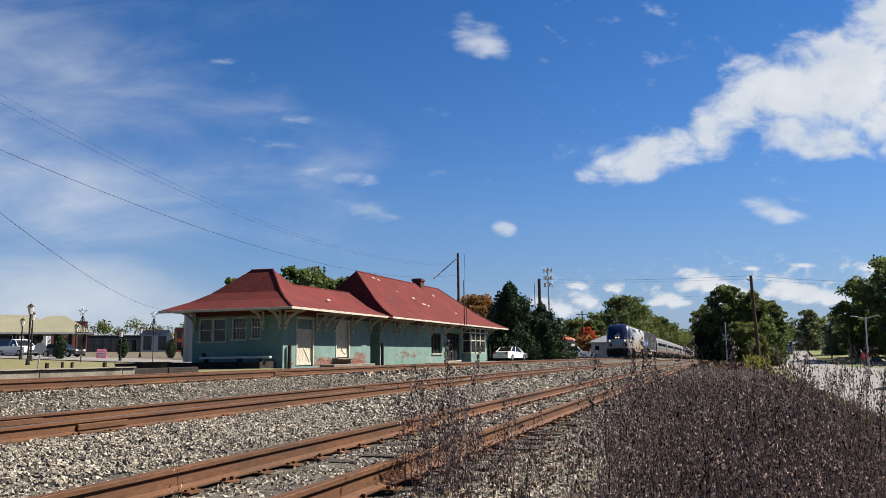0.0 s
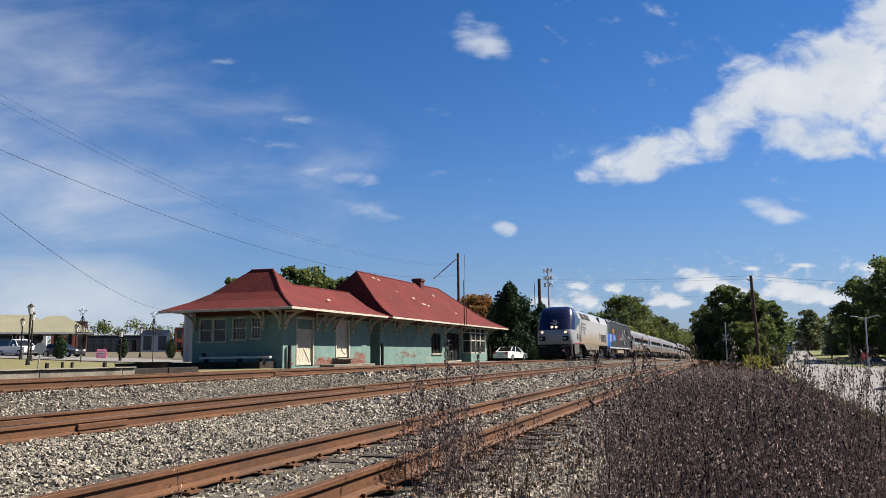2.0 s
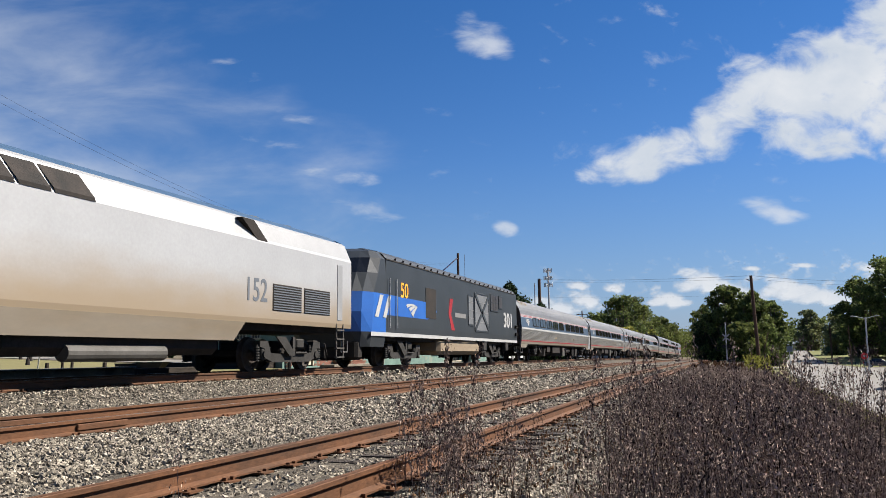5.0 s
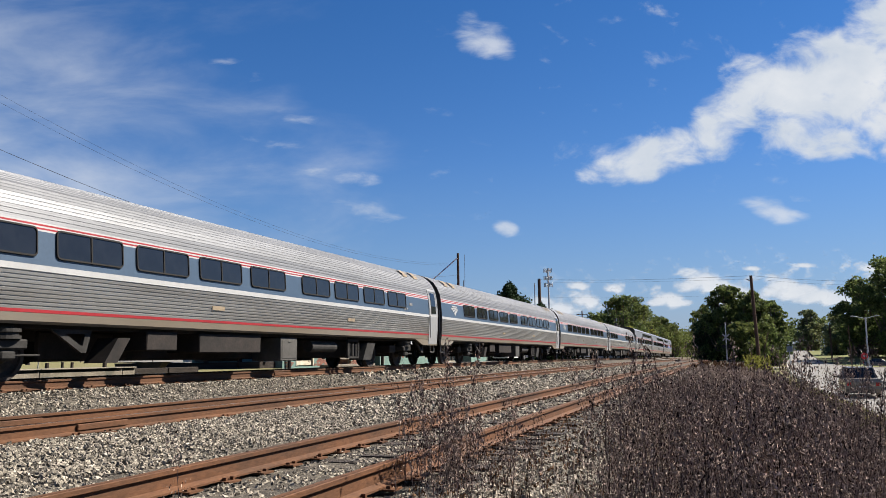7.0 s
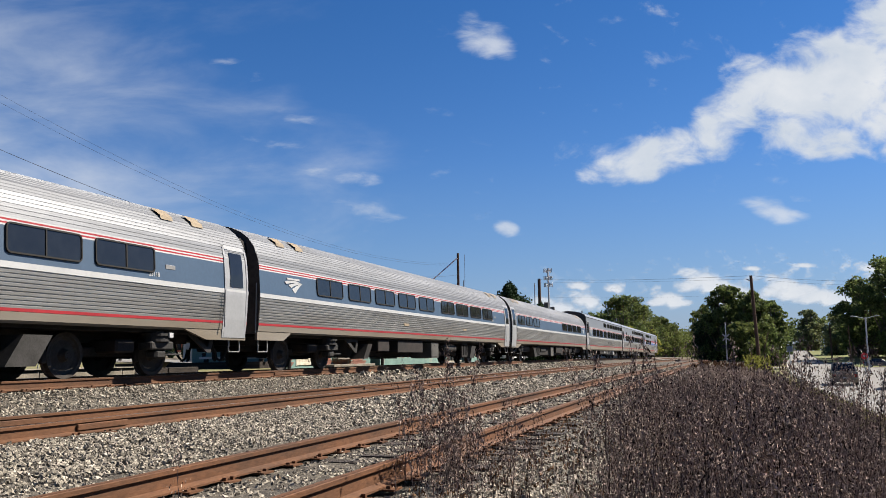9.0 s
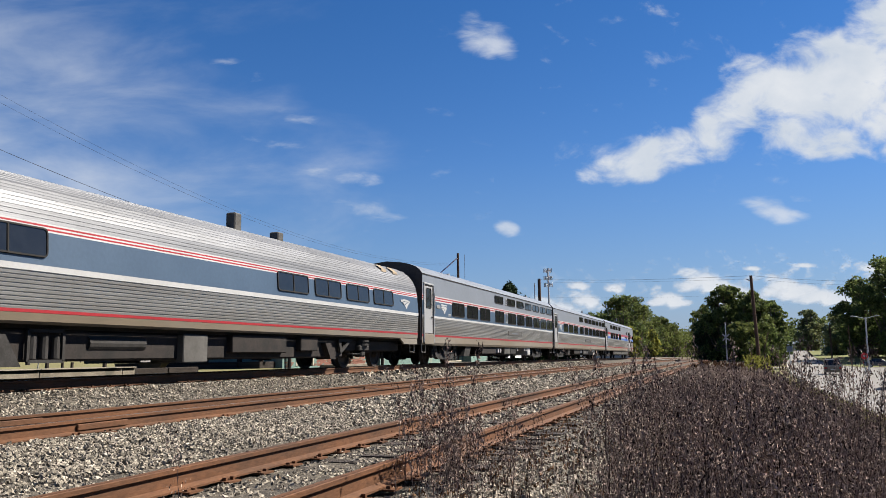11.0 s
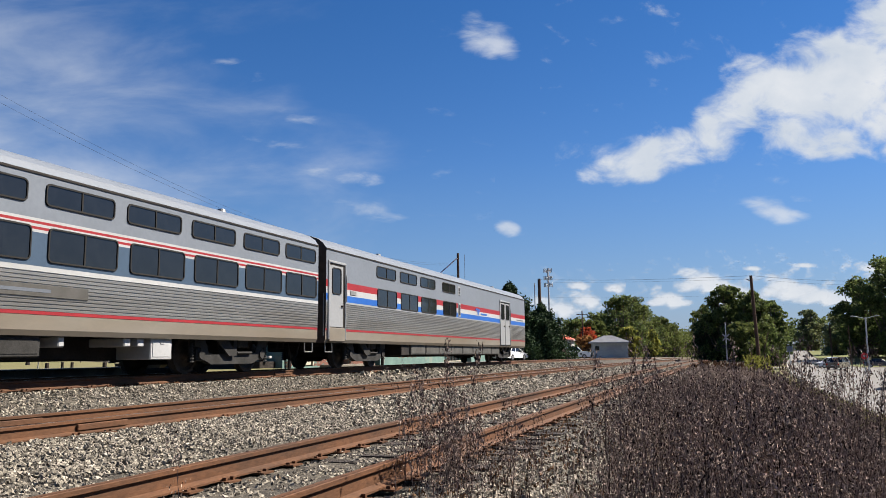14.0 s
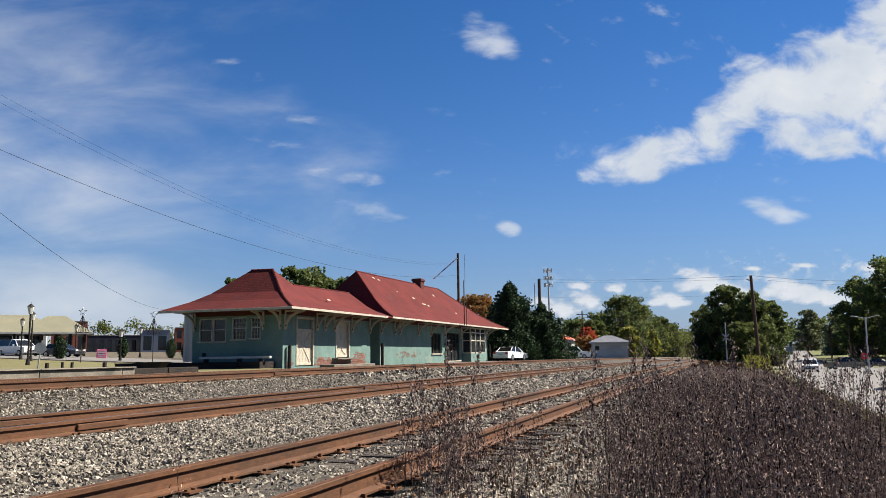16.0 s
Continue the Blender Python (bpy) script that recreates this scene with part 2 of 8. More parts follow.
def ground_z(x, y):
    f = fall(y)
    if x < -14.5:
        return -0.24 + f * 0.5 * smooth(-60, -14.5, x) + 2.0 * smooth(34, 105, -x)
    knots = ((-14.5, -0.24), (-11.6, -0.26), (-10.2, -0.6), (-7.0, -0.64), (-5.0, -0.73), (-2.0, -0.77), (2.4, -1.25), (6.0, -2.6), (3000, -2.65))
    for (xa, za), (xb, zb) in zip(knots, knots[1:]):
        if x <= xb:
            z = za + (zb - za) * (x - xa) / (xb - xa)
            break
    rise = smooth(-2, 5, x) * 3.0 * smooth(165, 310, y)
    return f * (1 - smooth(-1, 4, x)) + z + rise


xs = [-1800, -900, -500, -300, -200, -150, -120] + [-105 + 5 * i for i in range(16)] + [-28, -25, -22, -19, -17] + [-15 + 0.5 * i for i in range(48)] + [9.5, 11, 13, 16, 20, 26, 34, 45, 70, 120, 250, 600, 1800]
ys = [-400, -100, -40, -15, -5] + [0.5 * i for i in range(60)] + [30 + 3 * i for i in range(40)] + [155, 170, 190, 210, 230, 260, 300, 400, 600, 1000, 2000, 3500]
rng = random.Random(4)
bm = bm_new()
loft(bm, [[(x, y, ground_z(x, y) + (rng.uniform(-0.02, 0.02) if -12 < x < 8 and 0 < y < 60 else 0)) for x in xs] for y in ys])
g = part("ground", bm, "soil")
tagged(g, "dry brown earth with thin grass", "ground", kind="structure")


def sheet(name, pts_left, pts_right, lift, material, label, category):
    """A strip of surface laid on the ground between two lines of (x, y)."""
    bm = bm_new()
    rows = []
    for (xa, ya), (xb, yb) in zip(pts_left, pts_right):
        rows.append([(xa + (xb - xa) * k / 8, ya + (yb - ya) * k / 8, ground_z(xa + (xb - xa) * k / 8, ya + (yb - ya) * k / 8) + lift) for k in range(9)])
    fine = []
    for a, b in zip(rows, rows[1:]):
        for k in range(6):
            u = k / 6
            r = []
            for p, q in zip(a, b):
                x, y = p[0] + (q[0] - p[0]) * u, p[1] + (q[1] - p[1]) * u
                r.append((x, y, ground_z(x, y) + lift))
            fine.append(r)
    fine.append(rows[-1])
    loft(bm, fine)
    return tagged(part(name, bm, material), label, category, kind="structure")


# ballast bed
bm = bm_new()
loft(bm, [[(x, y, ground_z(x, y) + 0.03) for x in [-15.2 + 0.55 * i for i in range(25)]] for y in [-30, -15, -5] + [i for i in range(0, 60)] + [60 + 5 * i for i in range(16)] + [150, 180, 220, 300]])
tagged(part("ballast_bed", bm, "ballast"), "grey crushed granite ballast bed", "ballast", kind="structure")

# the three tracks
RAIL = [(-0.07, -0.18), (-0.07, -0.165), (-0.014, -0.14), (-0.012, -0.05), (-0.037, -0.038), (-0.037, -0.006), (-0.03, 0), (0.03, 0), (0.037, -0.006), (0.037, -0.038), (0.012, -0.05), (0.014, -0.14), (0.07, -0.165), (0.07, -0.18)]
tie_mesh = []
rng = random.Random(11)
for k in range(4):
    bm = bm_new()
    box(bm, (-1.3, -0.11, -0.17), (1.3, 0.11, 0.0))
    bmesh.ops.subdivide_edges(bm, edges=[e for e in bm.edges if abs((e.verts[0].co - e.verts[1].co).x) > 1], cuts=7)
    for v in bm.verts:
        v.co += Vector((rng.uniform(-0.02, 0.02), rng.uniform(-0.014, 0.014), rng.uniform(-0.018, 0.004) if v.co.z > -0.1 else 0))
    tie_mesh.append(put(bm, "tie", "tie"))
for i, (cx, cz) in enumerate(TRACKS):
    track = tagged(new("railway_track"), ("rusty main line track under the train", "rusty second main track", "rusty siding with weathered wooden ties")[i], "railway track", "tracks", "structure")
    stations = [-40, -20] + [2 * k for k in range(40)] + [80 + 10 * k for k in range(27)]
    for s in (-1, 1):
        bm = bm_new()
        loft(bm, [[(cx + s * 0.7525 + a, y, cz + fall(y) + b) for a, b in RAIL] for y in stations], close=True)
        r = part("rail", bm, "rail", track, "rust-brown steel rail")
        bm = bm_new()
        loft(bm, [[(cx + s * 0.7525 + a, y, cz + fall(y) + 0.002) for a in (0.026, -0.026)] for y in stations])
        part("running_surface", bm, "railtop" if i < 2 else "rail", r)
        bm = bm_new()
        for k in range(90):
            y = 1.2 + 0.53 * k
            z = cz + fall(y) - 0.18
            x = cx + s * 0.7525
            box(bm, (x - 0.17, y - 0.09, z - 0.016), (x + 0.17, y + 0.09, z))
            for dx, dy in ((-0.1, 0.04), (0.1, -0.05), (0.1, 0.05)):
                j = rng.uniform(-0.01, 0.01)
                box(bm, (x + dx - 0.016 + j, y + dy - 0.012, z), (x + dx + 0.02 + j, y + dy + 0.016, z + rng.uniform(0.012, 0.034)))
        tagged(part("spikes_and_plates", bm, "rail", r), kind="stuff")
        if i < 2:
            bm = bm_new()
            x = cx + s * 0.7525 + 0.02
            for y in (8.6, 20.4, 32.2):
                box(bm, (x, y - 0.45, cz + fall(y) - 0.135), (x + 0.03, y + 0.45, cz + fall(y) - 0.055), 0.008)
            part("joint_bar", bm, "rail", r)
    for k in range(96 if i == 2 else 80):
        y = 1.2 + 0.53 * k
        t = new("tie", tie_mesh[rng.randrange(4)])
        t.parent = track
        drop = 0.0 if i == 2 else -0.035
        t.location = (cx + rng.uniform(-0.06, 0.06), y + rng.uniform(-0.03, 0.03), cz + fall(y) - 0.196 + drop - rng.uniform(0.0, 0.035))
        t.rotation_euler = (0, 0, rng.uniform(-0.07, 0.07))


def mesh_fast(name, verts, faces, material, label, category):
    """Large mesh of equal polygons from number arrays."""
    me = bpy.data.meshes.new(name)
    n, k = faces.shape
    me.vertices.add(len(verts)), me.loops.add(n * k), me.polygons.add(n)
    me.vertices.foreach_set("co", verts.astype(np.float32).ravel())
    me.loops.foreach_set("vertex_index", faces.astype(np.int32).ravel())
    me.polygons.foreach_set("loop_start", np.arange(0, n * k, k, dtype=np.int32))
    me.update(calc_edges=True)
    me.validate()
    me.shade_flat()
    me.materials.append(M[material] if isinstance(material, str) else material)
    return tagged(new(name, me), label, category, kind="stuff")


def random_turns(r, n):
    q = r.normal(size=(n, 4))
    q /= np.linalg.norm(q, axis=1)[:, None]
    w, x, y, z = q.T
    return np.stack([np.stack([1 - 2 * (y * y + z * z), 2 * (x * y - w * z), 2 * (x * z + w * y)], -1), np.stack([2 * (x * y + w * z), 1 - 2 * (x * x + z * z), 2 * (y * z - w * x)], -1), np.stack([2 * (x * z - w * y), 2 * (y * z + w * x), 1 - 2 * (x * x + y * y)], -1)], 1)


def stones(seed, x0, x1, y0, y1, n, smin, smax, name, label):
    """Crushed stones lying on the ballast, clear of the rails and of the siding's ties."""
    r = np.random.default_rng(seed)
    x, y = r.uniform(x0, x1, n), r.uniform(y0, y1, n)
    keep = np.ones(n, bool)
    for cx, cz in TRACKS:
        for s in (-1, 1):
            keep &= np.abs(x - cx - s * 0.7525) > 0.095
    on_tie = (np.abs(x - TRACKS[2][0]) < 1.3) & (np.abs((y - 1.2 + 0.265) % 0.53 - 0.265) < 0.12)
    keep &= ~(on_tie & (r.random(n) < 0.45))
    if smin > 0.025:
        keep &= ~((x > -2.4) & (r.random(n) < (x + 2.4) / 3.4))
    keep &= x < -0.004 * y - 0.2
    x, y = x[keep], y[keep]
    n = len(x)
    z = np.array([ground_z(a, b) for a, b in zip(x, y)]) + np.where(x > -5.3, 0.016, 0.035) + 0.012 * np.sin(x * 7.3 + y * 3.1) * np.sin(y * 5.7)
    size = smin + (smax - smin) * r.random(n) ** 1.6
    z = z + size * 0.2
    knob = np.array([(1, 0, 0), (-1, 0, 0), (0, 1, 0), (0, -1, 0), (0, 0, 1), (0, 0, -1)], float)
    sides = np.array([(0, 2, 4), (2, 1, 4), (1, 3, 4), (3, 0, 4), (2, 0, 5), (1, 2, 5), (3, 1, 5), (0, 3, 5)])
    v = (knob[None] * r.uniform(0.7, 1.15, (n, 6, 1)) + r.uniform(-0.38, 0.38, (n, 6, 3))) * (r.uniform(0.65, 1.0, (n, 1, 3)) * size[:, None, None] * 0.78)
    v = np.einsum("nij,nkj->nki", random_turns(r, n), v) + np.stack([x, y, z], -1)[:, None, :]
    f = sides[None] + (np.arange(n) * 6)[:, None, None]
    return mesh_fast(name, v.reshape(-1, 3), f.reshape(-1, 3), "stone", label, "gravel")


stones(1, -9.6, -1.0, 2.5, 13, 56000, 0.025, 0.05, "ballast_stones", "loose grey and buff crushed granite stones")
stones(2, -14.8, -8.6, 6, 24, 30000, 0.028, 0.054, "ballast_stones", "loose grey crushed granite stones beside rails")
stones(3, -8.6, -1.6, 13, 30, 21000, 0.04, 0.075, "ballast_stones", "loose grey crushed granite stones between tracks")
stones(5, -2.5, -0.55, 3.2, 9, 11000, 0.02, 0.048, "ballast_stones", "small pale buff gravel beside the siding")
stones(4, -15, -1.8, 24, 75, 13000, 0.08, 0.14, "ballast_stones", "distant grey crushed granite stones")

# ---- the depot ----
M.update(
    shade_glass=mat("old_glass", (0.02, 0.024, 0.026), rough=0.12, scale=2, fine=10, var=0.3, bump=0.0),
    trim=mat("peeling_trim", (0.4, 0.365, 0.29), (0.3, 0.27, 0.21), scale=5, fine=40, var=0.15, rough=0.7, stain=((0.12, 0.08, 0.055), 4.0, 0.62)),
    brick=mat("bare_brick", (0.186, 0.0682, 0.0465), (0.149, 0.062, 0.0465), scale=3, fine=30, var=0.25, rough=0.9, stain=((0.16, 0.13, 0.1), 5.0, 0.6)),
    frieze=mat("red_board", (0.085, 0.022, 0.018), (0.06, 0.018, 0.016), scale=1.5, fine=25, var=0.2, rough=0.8),
    tealwall=coursed(mat("teal_masonry", (0.125, 0.195, 0.168), (0.095, 0.152, 0.134), scale=1.1, fine=26, var=0.16, rough=0.8, stain=((0.16, 0.19, 0.155), 1.3, 0.6)), 0.076, 0.15),
    darkwood=mat("old_planks", (0.032, 0.026, 0.021), (0.016, 0.013, 0.011), scale=2, fine=25, stretch=(0.4, 1, 4), rough=0.95, bump=0.6),
    whitewood=mat("white_beam", (0.422, 0.415, 0.391), (0.31, 0.298, 0.273), scale=3, fine=30, stretch=(0.4, 1, 1), var=0.12),
)
DX, DFAR = -23.5, -29.6      # trackside and rear wall faces
depot = tagged(new("depot"), "disused teal masonry railway depot with rust-red hipped roof", "building")


def wall_cells(bm, along, fixed, thick, u0, u1, z0, z1, holes):
    """A wall along x or y with openings cut through it: holes are (u0, u1, z0, z1)."""
    us = sorted({u0, u1, *[h[0] for h in holes], *[h[1] for h in holes]})
    zs = sorted({z0, z1, *[h[2] for h in holes], *[h[3] for h in holes]})
    for a, b in zip(us, us[1:]):
        for c, d in zip(zs, zs[1:]):
            if any(h[0] <= a and b <= h[1] and h[2] <= c and d <= h[3] for h in holes):
                continue
            lo, hi = sorted((fixed, fixed + thick))
            box(bm, (lo, a, c), (hi, b, d)) if along == "y" else box(bm, (a, lo, c), (b, hi, d))
    bmesh.ops.remove_doubles(bm, verts=bm.verts, dist=0.001)


Z0 = -0.3
TRACKSIDE = [(40.95, 43.0, -0.16, 2.7), (45.95, 47.85, 0.28, 2.7)]
SECOND = [(63.6, 66.2, 0.55, 2.3), (67.6, 71.4, -0.1, 2.4)]
for name, spec in (("wall", ("y", DX, -0.35, 39.4, 51.2, Z0, 3.25, TRACKSIDE)), ("wall", ("y", DX - 1.0, -0.3, 51.2, 52.8, Z0, 3.2, [])), ("wall", ("y", DX, -0.35, 52.8, 80.6, Z0, 3.25, SECOND)),
                   ("wall", ("y", DFAR, 0.35, 39.4, 80.6, Z0, 3.2, [])), ("wall", ("x", 80.6, -0.3, DFAR + 0.35, DX - 0.35, Z0, 3.2, [])),
                   ("wall", ("x", 39.4, 0.35, DFAR + 0.35, DX - 0.35, Z0, 3.2, [(-29.15, -27.27, 1.36, 2.69), (-26.89, -25.9, 1.46, 2.7), (-25.63, -24.97, 1.5, 2.7)])),
                   ("wall", ("x", 51.2, -0.3, DX - 1.0, DX - 0.35, Z0, 3.2, [])), ("wall", ("x", 52.8, 0.3, DX - 1.0, DX - 0.35, Z0, 3.2, []))):
    bm = bm_new()
    wall_cells(bm, *spec)
    part(name, bm, "tealwall", depot, "peeling teal paint over brick")
bm = bm_new()
box(bm, (DFAR + 0.36, 39.76, 0.3), (DX - 1.4, 80.2, 0.32))
part("floor", bm, "darkwood", depot)
# bare brick where the paint has gone, laid course by course in ragged patches
rng = random.Random(7)
bm = bm_new()
box(bm, (-0.02, -0.1, -0.033), (0.012, 0.1, 0.033), 0.004)
SHARED["brick"] = put(bm, "brick", "brick")
for y0, y1, z0, z1, fill in ((43.1, 45.7, -0.16, 0.42, 0.8), (45.6, 49.9, -0.16, 0.27, 1.1), (48.2, 50.6, -0.2, 0.75, 0.75), (54.4, 62.6, 0.25, 0.85, 0.32), (39.6, 40.7, -0.2, 0.35, 0.5)):
    for row in range(int((z1 - z0) / 0.076)):
        for col in range(int((y1 - y0) / 0.21)):
            u = (col + 0.5) * 0.21 / (y1 - y0) * 2 - 1
            v = (row + 0.5) * 0.076 / (z1 - z0) * 2 - 1
            if u * u + max(v, 0) ** 2 + rng.uniform(0, 0.7) > fill + 0.3 or rng.random() < 0.12 or (fill < 0.4 and rng.random() < 0.5):
                continue
            b = new("brick", SHARED["brick"])
            b.parent = depot
            b.location = (DX, y0 + col * 0.21 + (0.105 if row % 2 else 0), z0 + row * 0.076 + 0.038)


def roof(ring, top, z_eave, flare, drop, cap, name):
    """Bell-cast hipped roof: eave ring, a flatter skirt, then the steep part up to the ridge."""
    bm = bm_new()
    mid = [(e[0] + (t[0] - e[0]) * flare, e[1] + (t[1] - e[1]) * flare, z_eave + (t[2] - z_eave) * drop) for e, t in zip(ring, top)]
    mid2 = [(e[0] + (t[0] - e[0]) * (flare + 0.22), e[1] + (t[1] - e[1]) * (flare + 0.22), z_eave + (t[2] - z_eave) * (drop + 0.2)) for e, t in zip(ring, top)]
    under = [(e[0], e[1], z_eave - 0.06) for e in ring]
    rings = [[bm.verts.new(p) for p in r] for r in (under, [(e[0], e[1], z_eave) for e in ring], mid, mid2, top)]
    k = len(ring)
    for a, b in zip(rings, rings[1:]):
        for i in range(k):
            bm.faces.new((a[i], a[(i + 1) % k], b[(i + 1) % k], b[i]))
    bm.faces.new(rings[0][::-1])
    if cap:
        bm.faces.new([rings[-1][i] for i in cap])
    bmesh.ops.remove_doubles(bm, verts=bm.verts, dist=0.002)
    bmesh.ops.recalc_face_normals(bm, faces=bm.faces)
    return part(name, bm, "redroof", depot, "rust-red shingled roof with faded patches")


A, B, C, D = (-26.7, 41.0, 5.62), (-25.2, 41.0, 5.6), (-26.05, 44.9, 5.02), (-26.05, 53.0, 5.05)
r1 = roof([(-22, 37.8), (-22, 44.9), (-22, 53.0), (-30.8, 53.0), (-30.8, 44.9), (-30.8, 37.8)], [B, C, D, D, C, A], 3.12, 0.34, 0.22, None, "roof")
bm = bm_new()
bm.faces.new([bm.verts.new(p) for p in (A, B, C)])
part("roof_cap", bm, "redroof", depot)
R0, R1 = (-26.0, 54.1, 6.8), (-26.0, 72.4, 6.8)
r2 = roof([(-22, 51.7), (-22, 83.8), (-30.4, 83.8), (-30.4, 51.7)], [R0, R1, R1, R0], 3.14, 0.24, 0.16, None, "roof")
# ridge and hip caps
for a, b in ((A, B), (C, D), (R0, R1)):
    bm = bm_new()
    tube(bm, a, b, 0.06, seg=6)
    part("ridge_cap", bm, "redroof", depot)
# hip caps
for pts in ([(-22, 51.7, 3.14), (-22.96, 52.28, 3.73), (-23.84, 52.8, 4.46), R0], [(-22, 83.8, 3.14), (-22.96, 81.06, 3.73), (-23.84, 78.56, 4.46), R1], [(-22, 37.8, 3.12), (-23.09, 38.89, 3.67), (-23.79, 39.59, 4.16), B]):
    bm = bm_new()
    for a, b in zip(pts, pts[1:]):
        tube(bm, a, b, 0.07, seg=6)
    part("hip_cap", bm, "redroof", depot)
# small bare patches where shingles have come away
rng = random.Random(12)
for y, u, w in ((56.4, 0.92, 0.5), (57.3, 0.9, 0.35), (62.0, 0.62, 0.45), (63.4, 0.52, 0.9), (64.3, 0.5, 0.5), (59.2, 0.7, 0.25), (68.6, 0.78, 0.4), (70.5, 0.4, 0.3), (46.2, 0.55, 0.35)):
    far_roof = y > 52
    zt = 3.66 if far_roof else 1.92
    h = 0.36 + (u - 0.46) / 0.54 * 0.64 if u >= 0.46 else 0.16 + (u - 0.24) / 0.22 * 0.2
    x, z = -22 - 4.0 * u, 3.14 + zt * h
    bm = bm_new()
    pts = [(x + rng.uniform(0.02, 0.1), y - w / 2, z - 0.05), (x + 0.05, y + w / 2, z - 0.06), (x - 0.09, y + w * rng.uniform(0.2, 0.5), z + 0.06), (x - 0.1, y - w * rng.uniform(0.2, 0.5), z + 0.07)]
    vs = [bm.verts.new((q[0] + 0.05, q[1], q[2] + 0.03)) for q in pts]
    bm.faces.new(vs)
    part("bare_patch", bm, "trim", depot)
# dark red frieze boards under the eaves
for lo, hi in (((DX, 39.38, 2.82), (DX + 0.035, 51.2, 3.1)), ((DX, 52.8, 2.86), (DX + 0.035, 80.6, 3.1)), ((DFAR, 39.365, 2.8), (DX + 0.03, 39.4, 3.1))):
    bm = bm_new()
    box(bm, lo, hi, 0.006)
    part("frieze", bm, "frieze", depot, "dark red painted frieze board")
# fascia boards
for lo, hi in (((-22.03, 37.75, 3.0), (-21.97, 50.9, 3.13)), ((-30.8, 37.74, 2.98), (-22, 37.8, 3.12)), ((-22.03, 51.7, 3.02), (-21.97, 83.8, 3.15)), ((-30.4, 83.78, 3.02), (-22, 83.84, 3.15))):
    bm = bm_new()
    box(bm, lo, hi, 0.008)
    part("fascia", bm, "trim", depot, "peeling white fascia board")


def knee_brace(x, y, side):
    """Curved timber eaves bracket: wall post, top rail, bowed strut."""
    key = ("brace", side)
    if key not in SHARED:
        bm = bm_new()
        box(bm, (0.0, -0.05, 1.95), (0.1, 0.05, 3.05), 0.01)
        box(bm, (0.0, -0.05, 2.95), (1.35, 0.05, 3.05), 0.01)
        pts = [(0.08, 2.02), (0.16, 2.35), (0.38, 2.66), (0.72, 2.86), (1.2, 2.98)]
        loft(bm, [[(px - 0.05 * (i < 3), y0, pz + 0.06) for y0 in (-0.04, 0.04)][::1] + [(px + 0.05, y0, pz - 0.05) for y0 in (0.04, -0.04)] for i, (px, pz) in enumerate(pts)], close=True)
        SHARED[key] = put(bm, "eaves_bracket", "trim")
    b = new("eaves_bracket", SHARED[key])
    b.parent = depot
    b.matrix_local = pose(x, y, 0, 0, 0, side)


for y in (39.55, 43.3, 44.35, 45.6, 48.15, 51.0, 53.0, 55.6, 56.5, 60.4, 63.4, 67.0, 71.7, 77.2, 79.0, 80.4):
    knee_brace(DX, y, 0)
for x in (-29.4, -24.75, -23.65):
    knee_brace(x, 39.4, -90)


def sash_window(x0, x1, z0, z1, y, cols, rows, arched=False, bars=False):
    w = new("window")
    w.parent = depot
    bm = bm_new()
    t = 0.07
    for lo, hi in (((x0, y - 0.03, z0), (x0 + t, y + 0.09, z1)), ((x1 - t, y - 0.03, z0), (x1, y + 0.09, z1)), ((x0, y - 0.03, z1 - t), (x1, y + 0.09, z1)), ((x0, y - 0.03, (z0 + z1) / 2 - 0.03), (x1, y + 0.06, (z0 + z1) / 2 + 0.03))):
        box(bm, lo, hi, 0.008)
    if arched:
        pts = [((x0 + x1) / 2 + math.cos(a) * (x1 - x0) * 0.53, z1 + math.sin(a) * 0.13) for a in [math.pi * k / 8 for k in range(9)]]
        for (xa, za), (xb, zb) in zip(pts, pts[1:]):
            tube(bm, (xa, y, za), (xb, y, zb), 0.05, seg=5)
    part("window_frame", bm, "whitewood", w)
    bm = bm_new()
    box(bm, (x0 - 0.08, y - 0.12, z0 - 0.09), (x1 + 0.08, y + 0.1, z0), 0.01)
    part("window_sill", bm, "trim", w)
    pw, ph = (x1 - x0 - 2 * t) / cols, (z1 - z0 - t) / rows
    for i in range(cols):
        for j in range(rows):
            bm = bm_new()
            box(bm, (x0 + t + i * pw + 0.012, y + 0.06, z0 + j * ph + 0.012), (x0 + t + (i + 1) * pw - 0.012, y + 0.07, z0 + (j + 1) * ph - 0.012))
            part("pane", bm, "shade_glass", w)
    bm = bm_new()
    for i in range(1, cols):
        box(bm, (x0 + t + i * pw - 0.012, y + 0.02, z0), (x0 + t + i * pw + 0.012, y + 0.07, z1 - t))
    for j in range(1, rows):
        box(bm, (x0 + t, y + 0.02, z0 + j * ph - 0.012), (x1 - t, y + 0.07, z0 + j * ph + 0.012))
    part("glazing_bars", bm, "trim" if bars else "darkwood", w)
    return w


sash_window(-29.15, -28.22, 1.36, 2.69, 39.45, 1, 2)
sash_window(-28.2, -27.27, 1.36, 2.69, 39.45, 1, 2)
sash_window(-26.89, -25.9, 1.46, 2.7, 39.45, 4, 5, True, True)
sash_window(-25.63, -24.97, 1.5, 2.7, 39.45, 3, 5, True, True)


